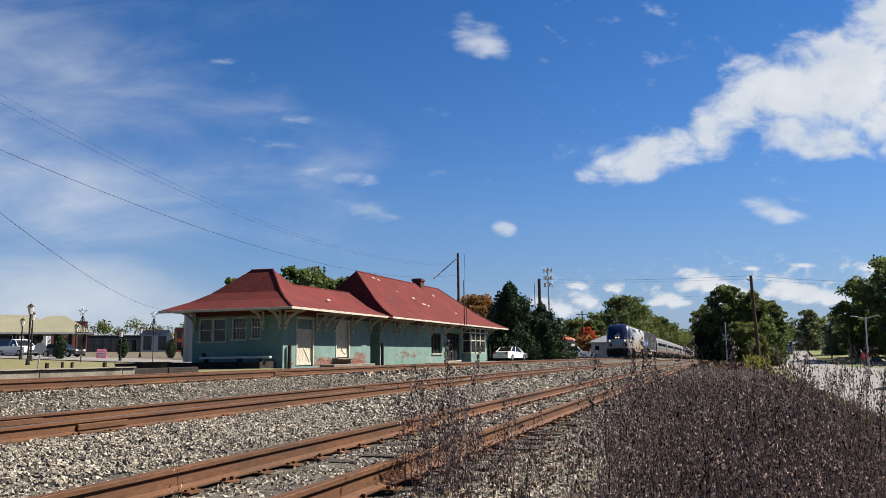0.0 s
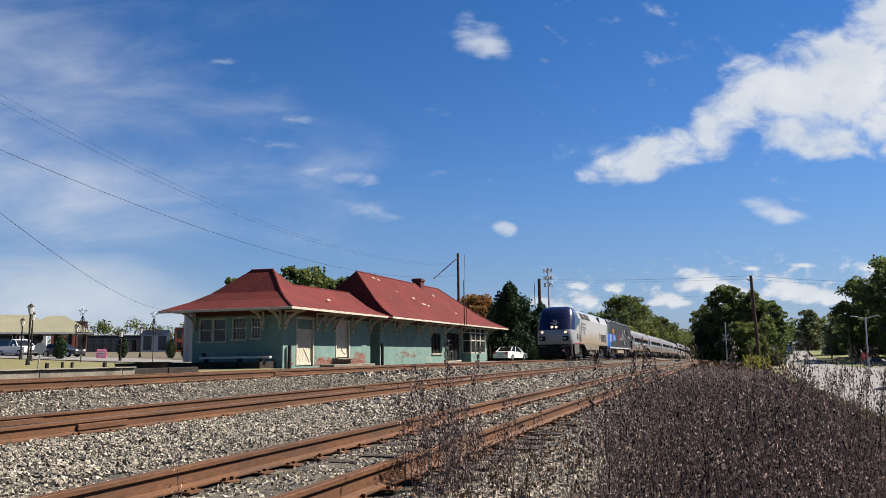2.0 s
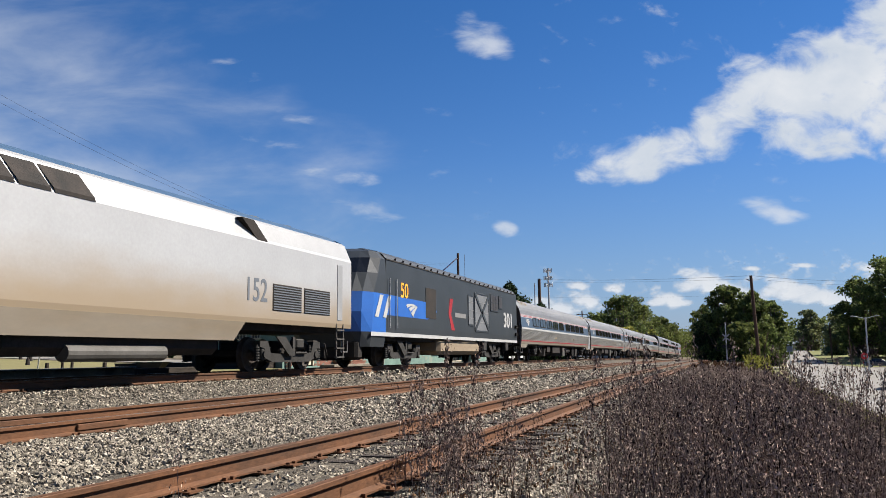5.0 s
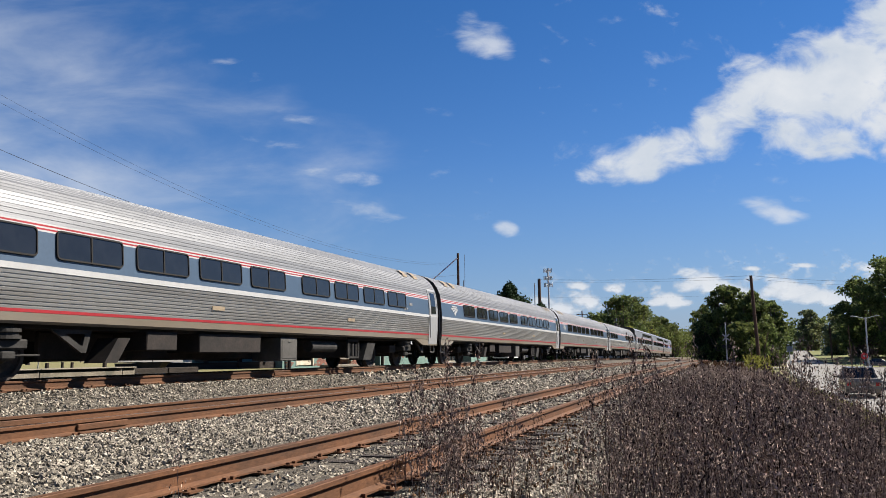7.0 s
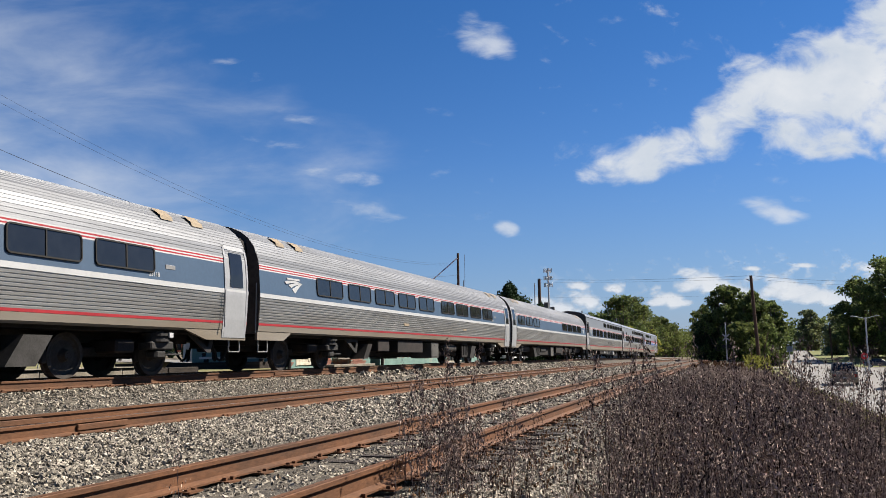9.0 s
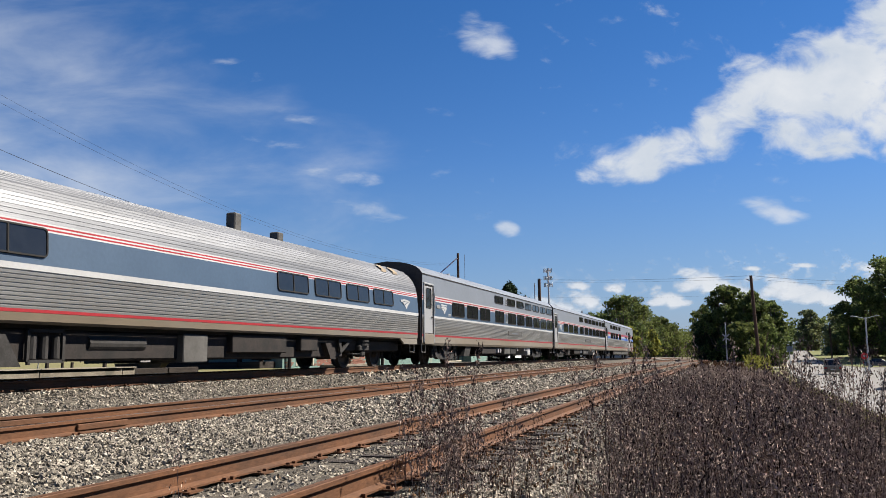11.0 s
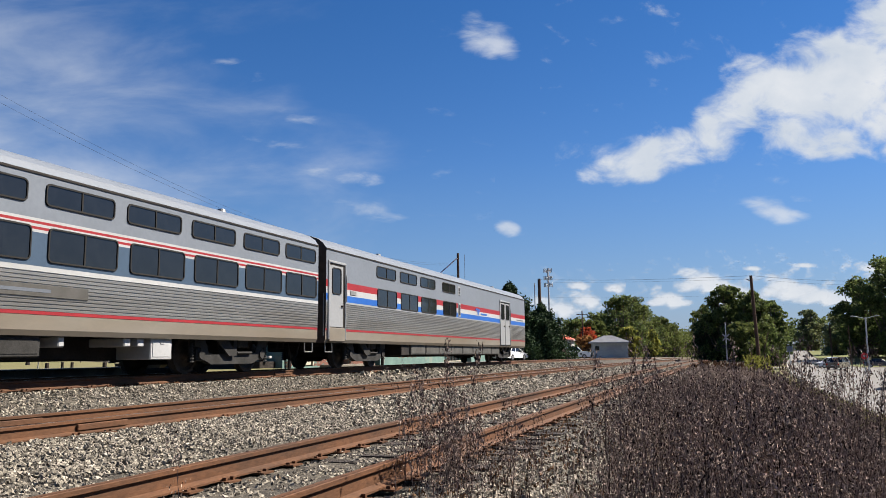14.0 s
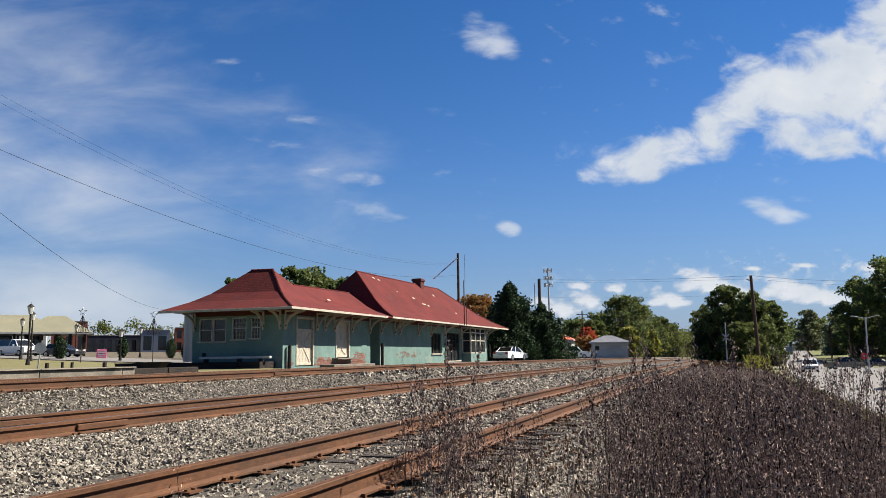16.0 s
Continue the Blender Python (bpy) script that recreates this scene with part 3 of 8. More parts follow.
def freight_door(y0, y1, z0, z1, split, lower="cream"):
    d = new("door")
    d.parent = depot
    bm = bm_new()
    for lo, hi in (((DX - 0.12, y0 - 0.1, z0), (DX + 0.04, y0 + 0.02, z1 + 0.06)), ((DX - 0.12, y1 - 0.02, z0), (DX + 0.04, y1 + 0.1, z1 + 0.06)), ((DX - 0.12, y0, z1 - 0.06), (DX + 0.04, y1, z1 + 0.06))):
        box(bm, lo, hi, 0.01)
    part("door_frame", bm, "trim", d)
    bm = bm_new()
    n = max(4, int((y1 - y0) / 0.17))
    for k in range(n):
        a = y0 + (y1 - y0) * k / n
        box(bm, (DX - 0.2, a + 0.006, split), (DX - 0.15, a + (y1 - y0) / n - 0.006, z1 - 0.06), 0.006)
    part("upper_panel", bm, "tealwall" if lower == "cream" else "cream", d)
    for k in range(n):
        a = y0 + (y1 - y0) * k / n
        bm = bm_new()
        box(bm, (DX - 0.16, a + 0.006, z0 + 0.02), (DX - 0.11, a + (y1 - y0) / n - 0.006, split), 0.006)
        part("plank", bm, "cream", d)
    bm = bm_new()
    box(bm, (DX - 0.11, y0 + 0.05, split - 0.16), (DX - 0.07, y1 - 0.05, split - 0.02), 0.006)
    box(bm, (DX - 0.11, y0 + 0.05, z0 + 0.06), (DX - 0.07, y1 - 0.05, z0 + 0.2), 0.006)
    v = Vector((0, y1 - y0 - 0.2, split - z0 - 0.3))
    for s in (1, -1):
        m = Matrix.Translation((DX - 0.09, (y0 + y1) / 2, (split + z0) / 2)) @ Matrix.Rotation(s * math.atan2(v.z, v.y), 4, "X")
        box(bm, (-0.015, -v.length / 2, -0.06), (0.015, v.length / 2, 0.06), 0.004, m)
    part("brace", bm, "cream", d)


freight_door(40.97, 42.9, -0.14, 2.68, 2.05)
freight_door(45.97, 47.8, 0.3, 2.68, 1.48, "grey")
bm = bm_new()
box(bm, (DX - 0.1, 45.4, 0.2), (DX + 0.45, 48.2, 0.3), 0.02)
part("door_sill", bm, "concrete", depot)
bm = bm_new()
box(bm, (DX + 0.1, 43.6, -0.28), (DX + 1.1, 49.6, -0.1), 0.02)
tagged(part("loading_step", bm, "concrete"), "low concrete step below the freight door", "step", kind="structure")
# waiting-room side: recessed dark doorway, boarded window, bay with glazing
for y0, y1, z0, z1, n, name in ((63.6, 66.2, 0.55, 2.3, 3, "window"), (67.6, 71.4, -0.1, 2.4, 4, "doorway")):
    w = new(name)
    w.parent = depot
    bm = bm_new()
    for k in range(n + 1):
        a = y0 + (y1 - y0) * k / n
        box(bm, (DX - 0.25, a - 0.05, z0), (DX - 0.12, a + 0.05, z1), 0.01)
    box(bm, (DX - 0.25, y0, z1 - 0.1), (DX - 0.12, y1, z1), 0.01)
    part("frame", bm, "darkwood", w)
    for k in range(n):
        a, b = y0 + (y1 - y0) * k / n, y0 + (y1 - y0) * (k + 1) / n
        bm = bm_new()
        box(bm, (DX - 0.22, a + 0.05, z0 + 0.02), (DX - 0.2, b - 0.05, z1 - 0.1))
        part("pane", bm, "shade_glass", w)
    bm = bm_new()
    box(bm, (DX - 0.1, y0 - 0.1, z0 - 0.1), (DX + 0.12, y1 + 0.1, z0), 0.015)
    part("window_sill", bm, "trim", w)
bay = new("bay_window")
bay.parent = depot
bm = bm_new()
box(bm, (DX, 72.0, Z0), (DX + 0.9, 76.8, 0.55), 0.01)
part("bay_base", bm, "tealwall", bay)
bm = bm_new()
for y in (72.05, 73.6, 75.2, 76.75):
    box(bm, (DX + 0.78, y - 0.06, 0.55), (DX + 0.9, y + 0.06, 2.95), 0.01)
for x in (DX + 0.06,):
    for y in (72.05, 76.75):
        box(bm, (x - 0.06, y - 0.06, 0.55), (x + 0.06, y + 0.06, 2.95), 0.01)
for z in (0.58, 1.75, 2.5, 2.92):
    box(bm, (DX + 0.8, 72.0, z - 0.05), (DX + 0.88, 76.8, z + 0.05), 0.008)
    box(bm, (DX, 72.0, z - 0.05), (DX + 0.88, 72.1, z + 0.05), 0.008)
part("bay_frame", bm, "trim", bay)
for a, b in ((72.1, 73.55), (73.65, 75.15), (75.25, 76.7)):
    bm = bm_new()
    box(bm, (DX + 0.82, a, 0.62), (DX + 0.84, b, 2.9))
    part("pane", bm, "shade_glass", bay)
bm = bm_new()
box(bm, (DX + 0.05, 72.03, 0.62), (DX + 0.78, 72.05, 2.9))
part("pane", bm, "shade_glass", bay)
bm = bm_new()
box(bm, (-26.45, 66.8, 6.3), (-25.65, 67.7, 7.35), 0.01)
box(bm, (-26.52, 66.73, 7.1), (-25.58, 67.77, 7.3), 0.01)
part("chimney", bm, "frieze", depot, "small dark red brick chimney on the ridge")
for y, h in ((39.85, 1.05), (52.9, 1.3), (67.3, 1.4), (80.7, 1.4)):
    bm = bm_new()
    tube(bm, (DX + 0.18, y, -0.3), (DX + 0.18, y, h), 0.11, seg=10)
    part("downpipe_guard", bm, "black", depot)
# freight dock and the white beam before the end wall
bm = bm_new()
box(bm, (-33.6, 37.6, -0.3), (-25.3, 39.3, 0.1), 0.02)
box(bm, (-25.28, 37.7, -0.3), (-23.9, 39.3, 0.16), 0.02)
dock = tagged(part("freight_dock", bm, "darkwood"), "low dark timber freight dock beside the depot", "dock")
for k in range(14):
    bm = bm_new()
    box(bm, (-33.6 + k * 0.6, 37.55, 0.1), (-33.04 + k * 0.6, 39.3, 0.15), 0.008)
    part("plank", bm, "darkwood", dock)
bm = bm_new()
box(bm, (-28.2, 38.2, 0.34), (-23.6, 38.42, 0.46), 0.01)
beam = tagged(part("white_beam", bm, "whitewood"), "long white timber beam lying on the dock", "beam")
for x in (-27.8, -25.6, -24.2):
    bm = bm_new()
    box(bm, (x - 0.1, 38.2, 0.15), (x + 0.1, 38.42, 0.34), 0.01)
    part("block", bm, "darkwood", beam)
bm = bm_new()
tube(bm, (-27.95, 38.3, 0.46), (-27.95, 38.3, 0.68), 0.09, 0.13, seg=10)
part("bollard", bm, "black", beam)
# old concrete platform along the main line
plat = tagged(new("platform"), "weathered concrete platform edge with stained face", "platform", kind="structure")
rng = random.Random(5)
y = -30.0
while y < 19.5:
    L = rng.uniform(2.6, 3.4)
    bm = bm_new()
    box(bm, (-17.4, y + 0.01, -0.5), (-17.0, min(y + L, 19.9) - 0.01, 0.1), 0.012)
    part("face_slab", bm, "concrete", plat)
    bm = bm_new()
    box(bm, (-17.9, y + 0.008, 0.104), (-16.93, min(y + L, 19.9) - 0.008, 0.15), 0.02)
    part("coping_slab", bm, "concrete", plat)
    y += L

# dark blocks added to stand in for the black area past the platform's end
for k in range(2):
    bm = bm_new()
    y = 19.93 + k * 1.6
    box(bm, (-17.35, y, -0.5), (-17.03, y + 1.57, -0.2), 0.015)
    box(bm, (-17.33, y + 0.01, -0.196), (-17.05, y + 1.56, 0.09), 0.015)
    part("timber_baulk", bm, "darkwood", plat, "dark blocks added in place of a black area past the platform")

# ---- the train: local x = outwards, y = back along the train, z = above the rail ----
def strip(bm, prof, y0, y1, sides=(1, -1)):
    """A band of side: a profile of (x, z) points drawn from y0 to y1, on both flanks."""
    for s in sides:
        a = [bm.verts.new((s * x, y0, z)) for x, z in prof]
        b = [bm.verts.new((s * x, y1, z)) for x, z in prof]
        for i in range(len(prof) - 1):
            q = (a[i], b[i], b[i + 1], a[i + 1])
            bm.faces.new(q if s > 0 else q[::-1])


def fluted(prof, pitch, depth):
    """Cuts flutes of the given pitch and depth into a smooth profile."""
    pts = [Vector(p) for p in prof]
    seg = [(b - a).length for a, b in zip(pts, pts[1:])]
    total, out = sum(seg), []
    n = max(2, round(total / pitch))

    def at(d):
        for (a, b), s in zip(zip(pts, pts[1:]), seg):
            if d <= s + 1e-9:
                t = (b - a) / s
                return a + t * d, Vector((t.y, -t.x))
            d -= s
        t = (pts[-1] - pts[-2]).normalized()
        return pts[-1], Vector((t.y, -t.x))
    for i in range(n):
        for u, dep in ((0.0, 0), (0.55, 0), (0.68, -depth), (0.9, -depth)):
            p, nn = at((i + u) / n * total)
            out.append(tuple(p + nn * dep))
    out.append(tuple(pts[-1]))
    return out


def band(parent, name, prof, y0, y1, material, label="", sides=(1, -1)):
    bm = bm_new()
    strip(bm, prof, y0, y1, sides)
    return part(name, bm, material, parent, label)


def ring_shape(w, h, r, n=4):
    """Outline of a rounded rectangle, in (y, z), about its centre."""
    out = []
    for cx, cz, a0 in ((w / 2 - r, h / 2 - r, 0), (-w / 2 + r, h / 2 - r, 90), (-w / 2 + r, -h / 2 + r, 180), (w / 2 - r, -h / 2 + r, 270)):
        for k in range(n):
            a = radians(a0 + 90 * k / (n - 1))
            out.append((cx + r * math.cos(a), cz + r * math.sin(a)))
    return out


def window_mesh(w, h, r=0.1, mullion=True):
    """Frame and pane meshes of a rounded train window, facing +x."""
    key = ("win", round(w, 2), round(h, 2), mullion)
    if key not in SHARED:
        bm = bm_new()
        o, i = ring_shape(w, h, r), ring_shape(w - 0.07, h - 0.07, r - 0.03)
        loft(bm, [[(0.0, y, z) for y, z in o], [(0.022, y * 0.99, z * 0.985) for y, z in o], [(0.022, y, z) for y, z in i], [(0.004, y, z) for y, z in i]], close=True, caps=False)
        if mullion:
            box(bm, (0.004, -0.016, -h / 2 + 0.03), (0.021, 0.016, h / 2 - 0.03))
        f = put(bm, "window_frame", "rubber")
        bm = bm_new()
        bm.faces.new([bm.verts.new((0.006, y, z)) for y, z in i])
        SHARED[key] = (f, put(bm, "pane", "glass"))
    return SHARED[key]


def window(parent, x, y, z, w, h, lean=0.0, sides=(1, -1)):
    f, p = window_mesh(w, h)
    for s in sides:
        ob = new("window", f)
        ob.parent = parent
        ob.matrix_local = pose(s * x, y, z, 0, 0, 0 if s > 0 else 180) @ pose(0, 0, 0, 0, -lean)
        q = new("pane", p)
        q.parent = ob


def poly(parent, name, pts, x, material, th=0.008, label=""):
    """A flat painted shape on the near flank: outline in (y, z)."""
    bm = bm_new()
    vs = [bm.verts.new((x, y, z)) for y, z in pts]
    f = bm.faces.new(vs)
    if f.calc_center_median().x and f.normal.x < 0:
        f.normal_flip()
    f.normal_update()
    r = bmesh.ops.extrude_face_region(bm, geom=[f])
    bmesh.ops.translate(bm, verts=[v for v in r["geom"] if isinstance(v, bmesh.types.BMVert)], vec=(th, 0, 0))
    bmesh.ops.recalc_face_normals(bm, faces=bm.faces)
    return part(name, bm, material, parent, label)


def arrows(parent, y, z, w, h, x, material, mirrored=False):
    """Three swept bands that narrow towards the lower right: a plain emblem."""
    for (ya, za), (yb, zb), lift in (((0.0, 0.9), (0.08, 0.68), 0.16), ((0.22, 0.62), (0.36, 0.42), 0.13), ((0.42, 0.3), (0.6, 0.0), 0.1)):
        top, bot = [], []
        for i in range(9):
            u = i / 8
            bow = lift * 4 * u * (1 - u)
            top.append((y - w / 2 + w * (ya + (1 - ya) * u), z - h / 2 + h * (za + (0.86 - za) * u + bow)))
            bot.append((y - w / 2 + w * (yb + (1 - yb) * u), z - h / 2 + h * (zb + (0.84 - zb) * u + bow * 0.7)))
        pts = [(2 * y - a, b) if mirrored else (a, b) for a, b in top + bot[::-1]]
        poly(parent, "emblem_band", pts, x, material, 0.007)


def text(parent, s, y, z, h, x, material, name="number", squeeze=1.0, bold=0.012):
    cu = bpy.data.curves.new(name, "FONT")
    cu.body, cu.size, cu.extrude, cu.align_x, cu.align_y = s, h * 1.38, 0.004, "CENTER", "CENTER"
    cu.offset = bold * h
    tmp = new(name, cu)
    dg = bpy.context.evaluated_depsgraph_get()
    me = bpy.data.meshes.new_from_object(tmp.evaluated_get(dg))
    bpy.data.objects.remove(tmp)
    me.materials.clear()
    me.materials.append(M[material])
    ob = new(name, me)
    ob.parent = parent
    ob.matrix_local = Matrix.Translation((x, y, z)) @ Matrix(((0, 0, 1, 0), (1, 0, 0, 0), (0, 1, 0, 0), (0, 0, 0, 1))) @ Matrix.Diagonal((squeeze, 1, 1, 1))
    return ob


WHEELS = []


def wheelset_mesh():
    if "ws" not in SHARED:
        bm = bm_new()
        for s in (1, -1):
            prof = [(0.62, 0.0), (0.88, 0.0), (0.88, 0.09), (0.8, 0.11), (0.74, 0.14), (0.72, 0.3), (0.75, 0.36), (0.79, 0.38), (0.79, 0.455), (0.69, 0.465), (0.66, 0.49), (0.64, 0.49), (0.64, 0.36)]
            loft(bm, [[(s * x, r * math.cos(a), r * math.sin(a)) for x, r in prof] for a in [2 * math.pi * k / 28 for k in range(29)]])
            for k in range(3):
                a = 2 * math.pi * k / 3
                box(bm, (s * 0.875 - 0.02, 0.05 * math.cos(a) - 0.012, 0.05 * math.sin(a) - 0.012), (s * 0.875 + 0.02, 0.05 * math.cos(a) + 0.012, 0.05 * math.sin(a) + 0.012))
        tube(bm, (-0.65, 0, 0), (0.65, 0, 0), 0.08, seg=12)
        bmesh.ops.recalc_face_normals(bm, faces=bm.faces)
        SHARED["ws"] = put(bm, "wheelset", "wheel")
    return SHARED["ws"]


def wheelset(truck, y, r=0.457):
    ob = new("wheelset", wheelset_mesh())
    ob.parent = truck
    ob.location = (0, y, r)
    WHEELS.append((ob, y, r))
    return ob


def inner_truck(car, yc, back):
    """Inside-bearing coach truck: wheels show, air springs and a triangular arm outside. back = +1 or -1 towards the car's middle."""
    bm = bm_new()
    for s in (1, -1):
        box(bm, (s * 0.5 - 0.1, yc - 1.5, 0.42), (s * 0.5 + 0.1, yc + 1.5, 0.62), 0.03)
    box(bm, (-1.15, yc - 0.28, 0.5), (1.15, yc + 0.28, 0.78), 0.04)
    t = part("truck", bm, "black", car)
    for k in (-1.26, 1.26):
        wheelset(t, yc + k)
    for s in (1, -1):
        bm = bm_new()
        for z0, z1, r in ((0.74, 0.8, 0.3), (0.8, 0.86, 0.26), (0.86, 0.92, 0.3), (0.92, 0.97, 0.17)):
            tube(bm, (s * 1.2, yc + 0.85, z0), (s * 1.2, yc + 0.85, z1), r, seg=18)
        part("air_spring", bm, "truckgrey", t)
        bm = bm_new()
        box(bm, (s * 1.2 - 0.18, yc + 0.5, 0.56), (s * 1.2 + 0.18, yc + 1.25, 0.74), 0.03)
        box(bm, (s * 1.2 - 0.15, yc + 0.7, 0.36), (s * 1.2 + 0.15, yc + 1.05, 0.56), 0.05)
        box(bm, (s * 1.15 - 0.14, yc + 0.95, 0.44), (s * 1.15 + 0.14, yc + 1.6, 0.48), 0.01)
        part("spring_seat", bm, "truckgrey", t)
        bm = bm_new()
        a = [(yc + 1.75, 0.93), (yc + 2.75, 0.93), (yc + 2.62, 0.5), (yc + 2.5, 0.5)]
        i = [(yc + 2.08, 0.86), (yc + 2.58, 0.86), (yc + 2.53, 0.64), (yc + 2.48, 0.64)]
        for x0, x1 in ((s * 1.3, s * 1.36),):
            loft(bm, [[(x0, *p) for p in i], [(x0, *p) for p in a], [(x1, *p) for p in a], [(x1, *p) for p in i], [(x0, *p) for p in i]], close=True, caps=False)
        part("bracket", bm, "truckgrey", t)
        for k in (-1.26, 1.26):
            bm = bm_new()
            box(bm, (s * 0.8 - 0.05, yc + k - 0.62 , 0.3), (s * 0.8 + 0.05, yc + k - 0.5, 0.6), 0.02)
            part("brake_shoe", bm, "black", t)
    return t


def outer_truck(car, yc, wb=2.6, material="truckgrey", deep=0.28):
    """Outside-frame truck: a dropped side frame, axle boxes with coil springs, levelling arms."""
    bm = bm_new()
    box(bm, (-1.0, yc - 0.3, 0.45), (1.0, yc + 0.3, 0.85), 0.04)
    box(bm, (-0.6, yc - wb / 2 - 0.3, 0.4), (0.6, yc + wb / 2 + 0.3, 0.6), 0.04)
    t = part("truck", bm, "black", car)
    for k in (-wb / 2, wb / 2):
        wheelset(t, yc + k)
    for s in (1, -1):
        x0, x1 = s * 1.05, s * 1.23
        top = [(-wb / 2 - 0.25, 0.82), (-wb / 2 + 0.15, 0.82), (-wb / 2 + 0.3, 0.5), (-wb / 2 + 0.55, deep + 0.18), (wb / 2 - 0.55, deep + 0.18), (wb / 2 - 0.3, 0.5), (wb / 2 - 0.15, 0.82), (wb / 2 + 0.25, 0.82)]
        low = [(-wb / 2 - 0.25, 0.66), (-wb / 2 - 0.02, 0.62), (-wb / 2 + 0.08, 0.34), (-wb / 2 + 0.42, deep - 0.06), (wb / 2 - 0.42, deep - 0.06), (wb / 2 - 0.08, 0.34), (wb / 2 + 0.02, 0.62), (wb / 2 + 0.25, 0.66)]
        bm = bm_new()
        loft(bm, [[(x0, yc + p[0], p[1]), (x1, yc + p[0], p[1]), (x1, yc + q[0], q[1]), (x0, yc + q[0], q[1])] for p, q in zip(top, low)], close=True)
        part("side_frame", bm, material, t)
        for k in (-wb / 2, wb / 2):
            bm = bm_new()
            box(bm, (s * 1.1 - 0.12, yc + k - 0.14, 0.3), (s * 1.1 + 0.12, yc + k + 0.14, 0.62), 0.03)
            tube(bm, (s * 1.2, yc + k, 0.457), (s * 1.27, yc + k, 0.457), 0.11, seg=14)
            part("axle_box", bm, "truckgrey", t)
            for d in (-0.27, 0.27):
                bm = bm_new()
                for j in range(6):
                    tube(bm, (s * 1.14, yc + k + d, 0.28 + j * 0.07), (s * 1.14, yc + k + d, 0.315 + j * 0.07), 0.085, 0.075, seg=12)
                tube(bm, (s * 1.14, yc + k + d, 0.28), (s * 1.14, yc + k + d, 0.72), 0.05, seg=8)
                part("coil_spring", bm, "truckgrey", t)
        bm = bm_new()
        loft(bm, [[(x, yc + a, b) for a, b in ((-1.0, 0.95), (-0.5, 0.95), (-0.12, 0.6), (-0.12, 0.95), (0.02, 0.95), (0.02, 0.42), (-0.3, 0.42))] for x in (s * 1.28, s * 1.33)], close=True)
        part("levelling_arm", bm, "truckgrey", t)
        bm = bm_new()
        box(bm, (s * 1.05, yc + 0.15, 0.62), (s * 1.3, yc + 0.6, 0.9), 0.04)
        tube(bm, (s * 1.28, yc + 0.1, 0.5), (s * 1.28, yc + 0.75, 0.5), 0.03)
        part("damper", bm, "truckgrey", t)
    return t


def coupler_end(car, y, out):
    """Draft gear, hoses and step irons below a car's end. out = -1 front, +1 rear."""
    bm = bm_new()
    box(bm, (-0.16, min(y, y + out * 0.35), 0.62), (0.16, max(y, y + out * 0.35), 0.92), 0.04)
    part("coupler", bm, "black", car)
    for s in (-0.55, 0.6):
        bm = bm_new()
        pts = [(s, y - out * 0.1, 0.8), (s, y + out * 0.06, 0.45), (s * 0.9, y + out * 0.16, 0.3), (s * 0.75, y + out * 0.2, 0.36), (s * 0.7, y + out * 0.24, 0.6)]
        for a, b in zip(pts, pts[1:]):
            tube(bm, a, b, 0.03, seg=6)
        part("hose", bm, "rubber", car)
    for s in (1, -1):
        bm = bm_new()
        yy = y - out * 0.15
        c = [(s * 1.46, yy, 0.88), (s * 1.46, yy, 0.52), (s * 1.46, yy - out * 0.45, 0.52), (s * 1.46, yy - out * 0.45, 0.88)]
        for a, b in zip(c, c[1:]):
            tube(bm, a, b, 0.016, seg=6)
        part("step_iron", bm, "frame", car)


def end_wall(car, prof, y, out, material="endgrey"):
    """Closes a car's end, with the rubber diaphragm round the gangway."""
    bm = bm_new()
    ring = [(x, y, z) for x, z in prof] + [(-x, y, z) for x, z in prof[::-1]]
    bm.faces.new([bm.verts.new(p) for p in ring])
    part("end_wall", bm, material, car)
    bm = bm_new()
    o = ring_shape(2.3, 2.7, 0.3)
    i = ring_shape(1.5, 2.3, 0.2)
    d = out * 0.3
    loft(bm, [[(a, y, 2.2 + b) for a, b in o], [(a, y + d, 2.2 + b) for a, b in o], [(a, y + d, 2.2 + b) for a, b in i], [(a, y, 2.2 + b) for a, b in i]], close=True, caps=False)
    part("diaphragm", bm, "rubber", car)
    for s in (1, -1):
        bm = bm_new()
        for z0 in (1.3, ):
            tube(bm, (s * 1.5, y + out * 0.05, 1.0), (s * 1.5, y + out * 0.05, 2.3), 0.016, seg=6)
        part("grab_iron", bm, "frame", car)


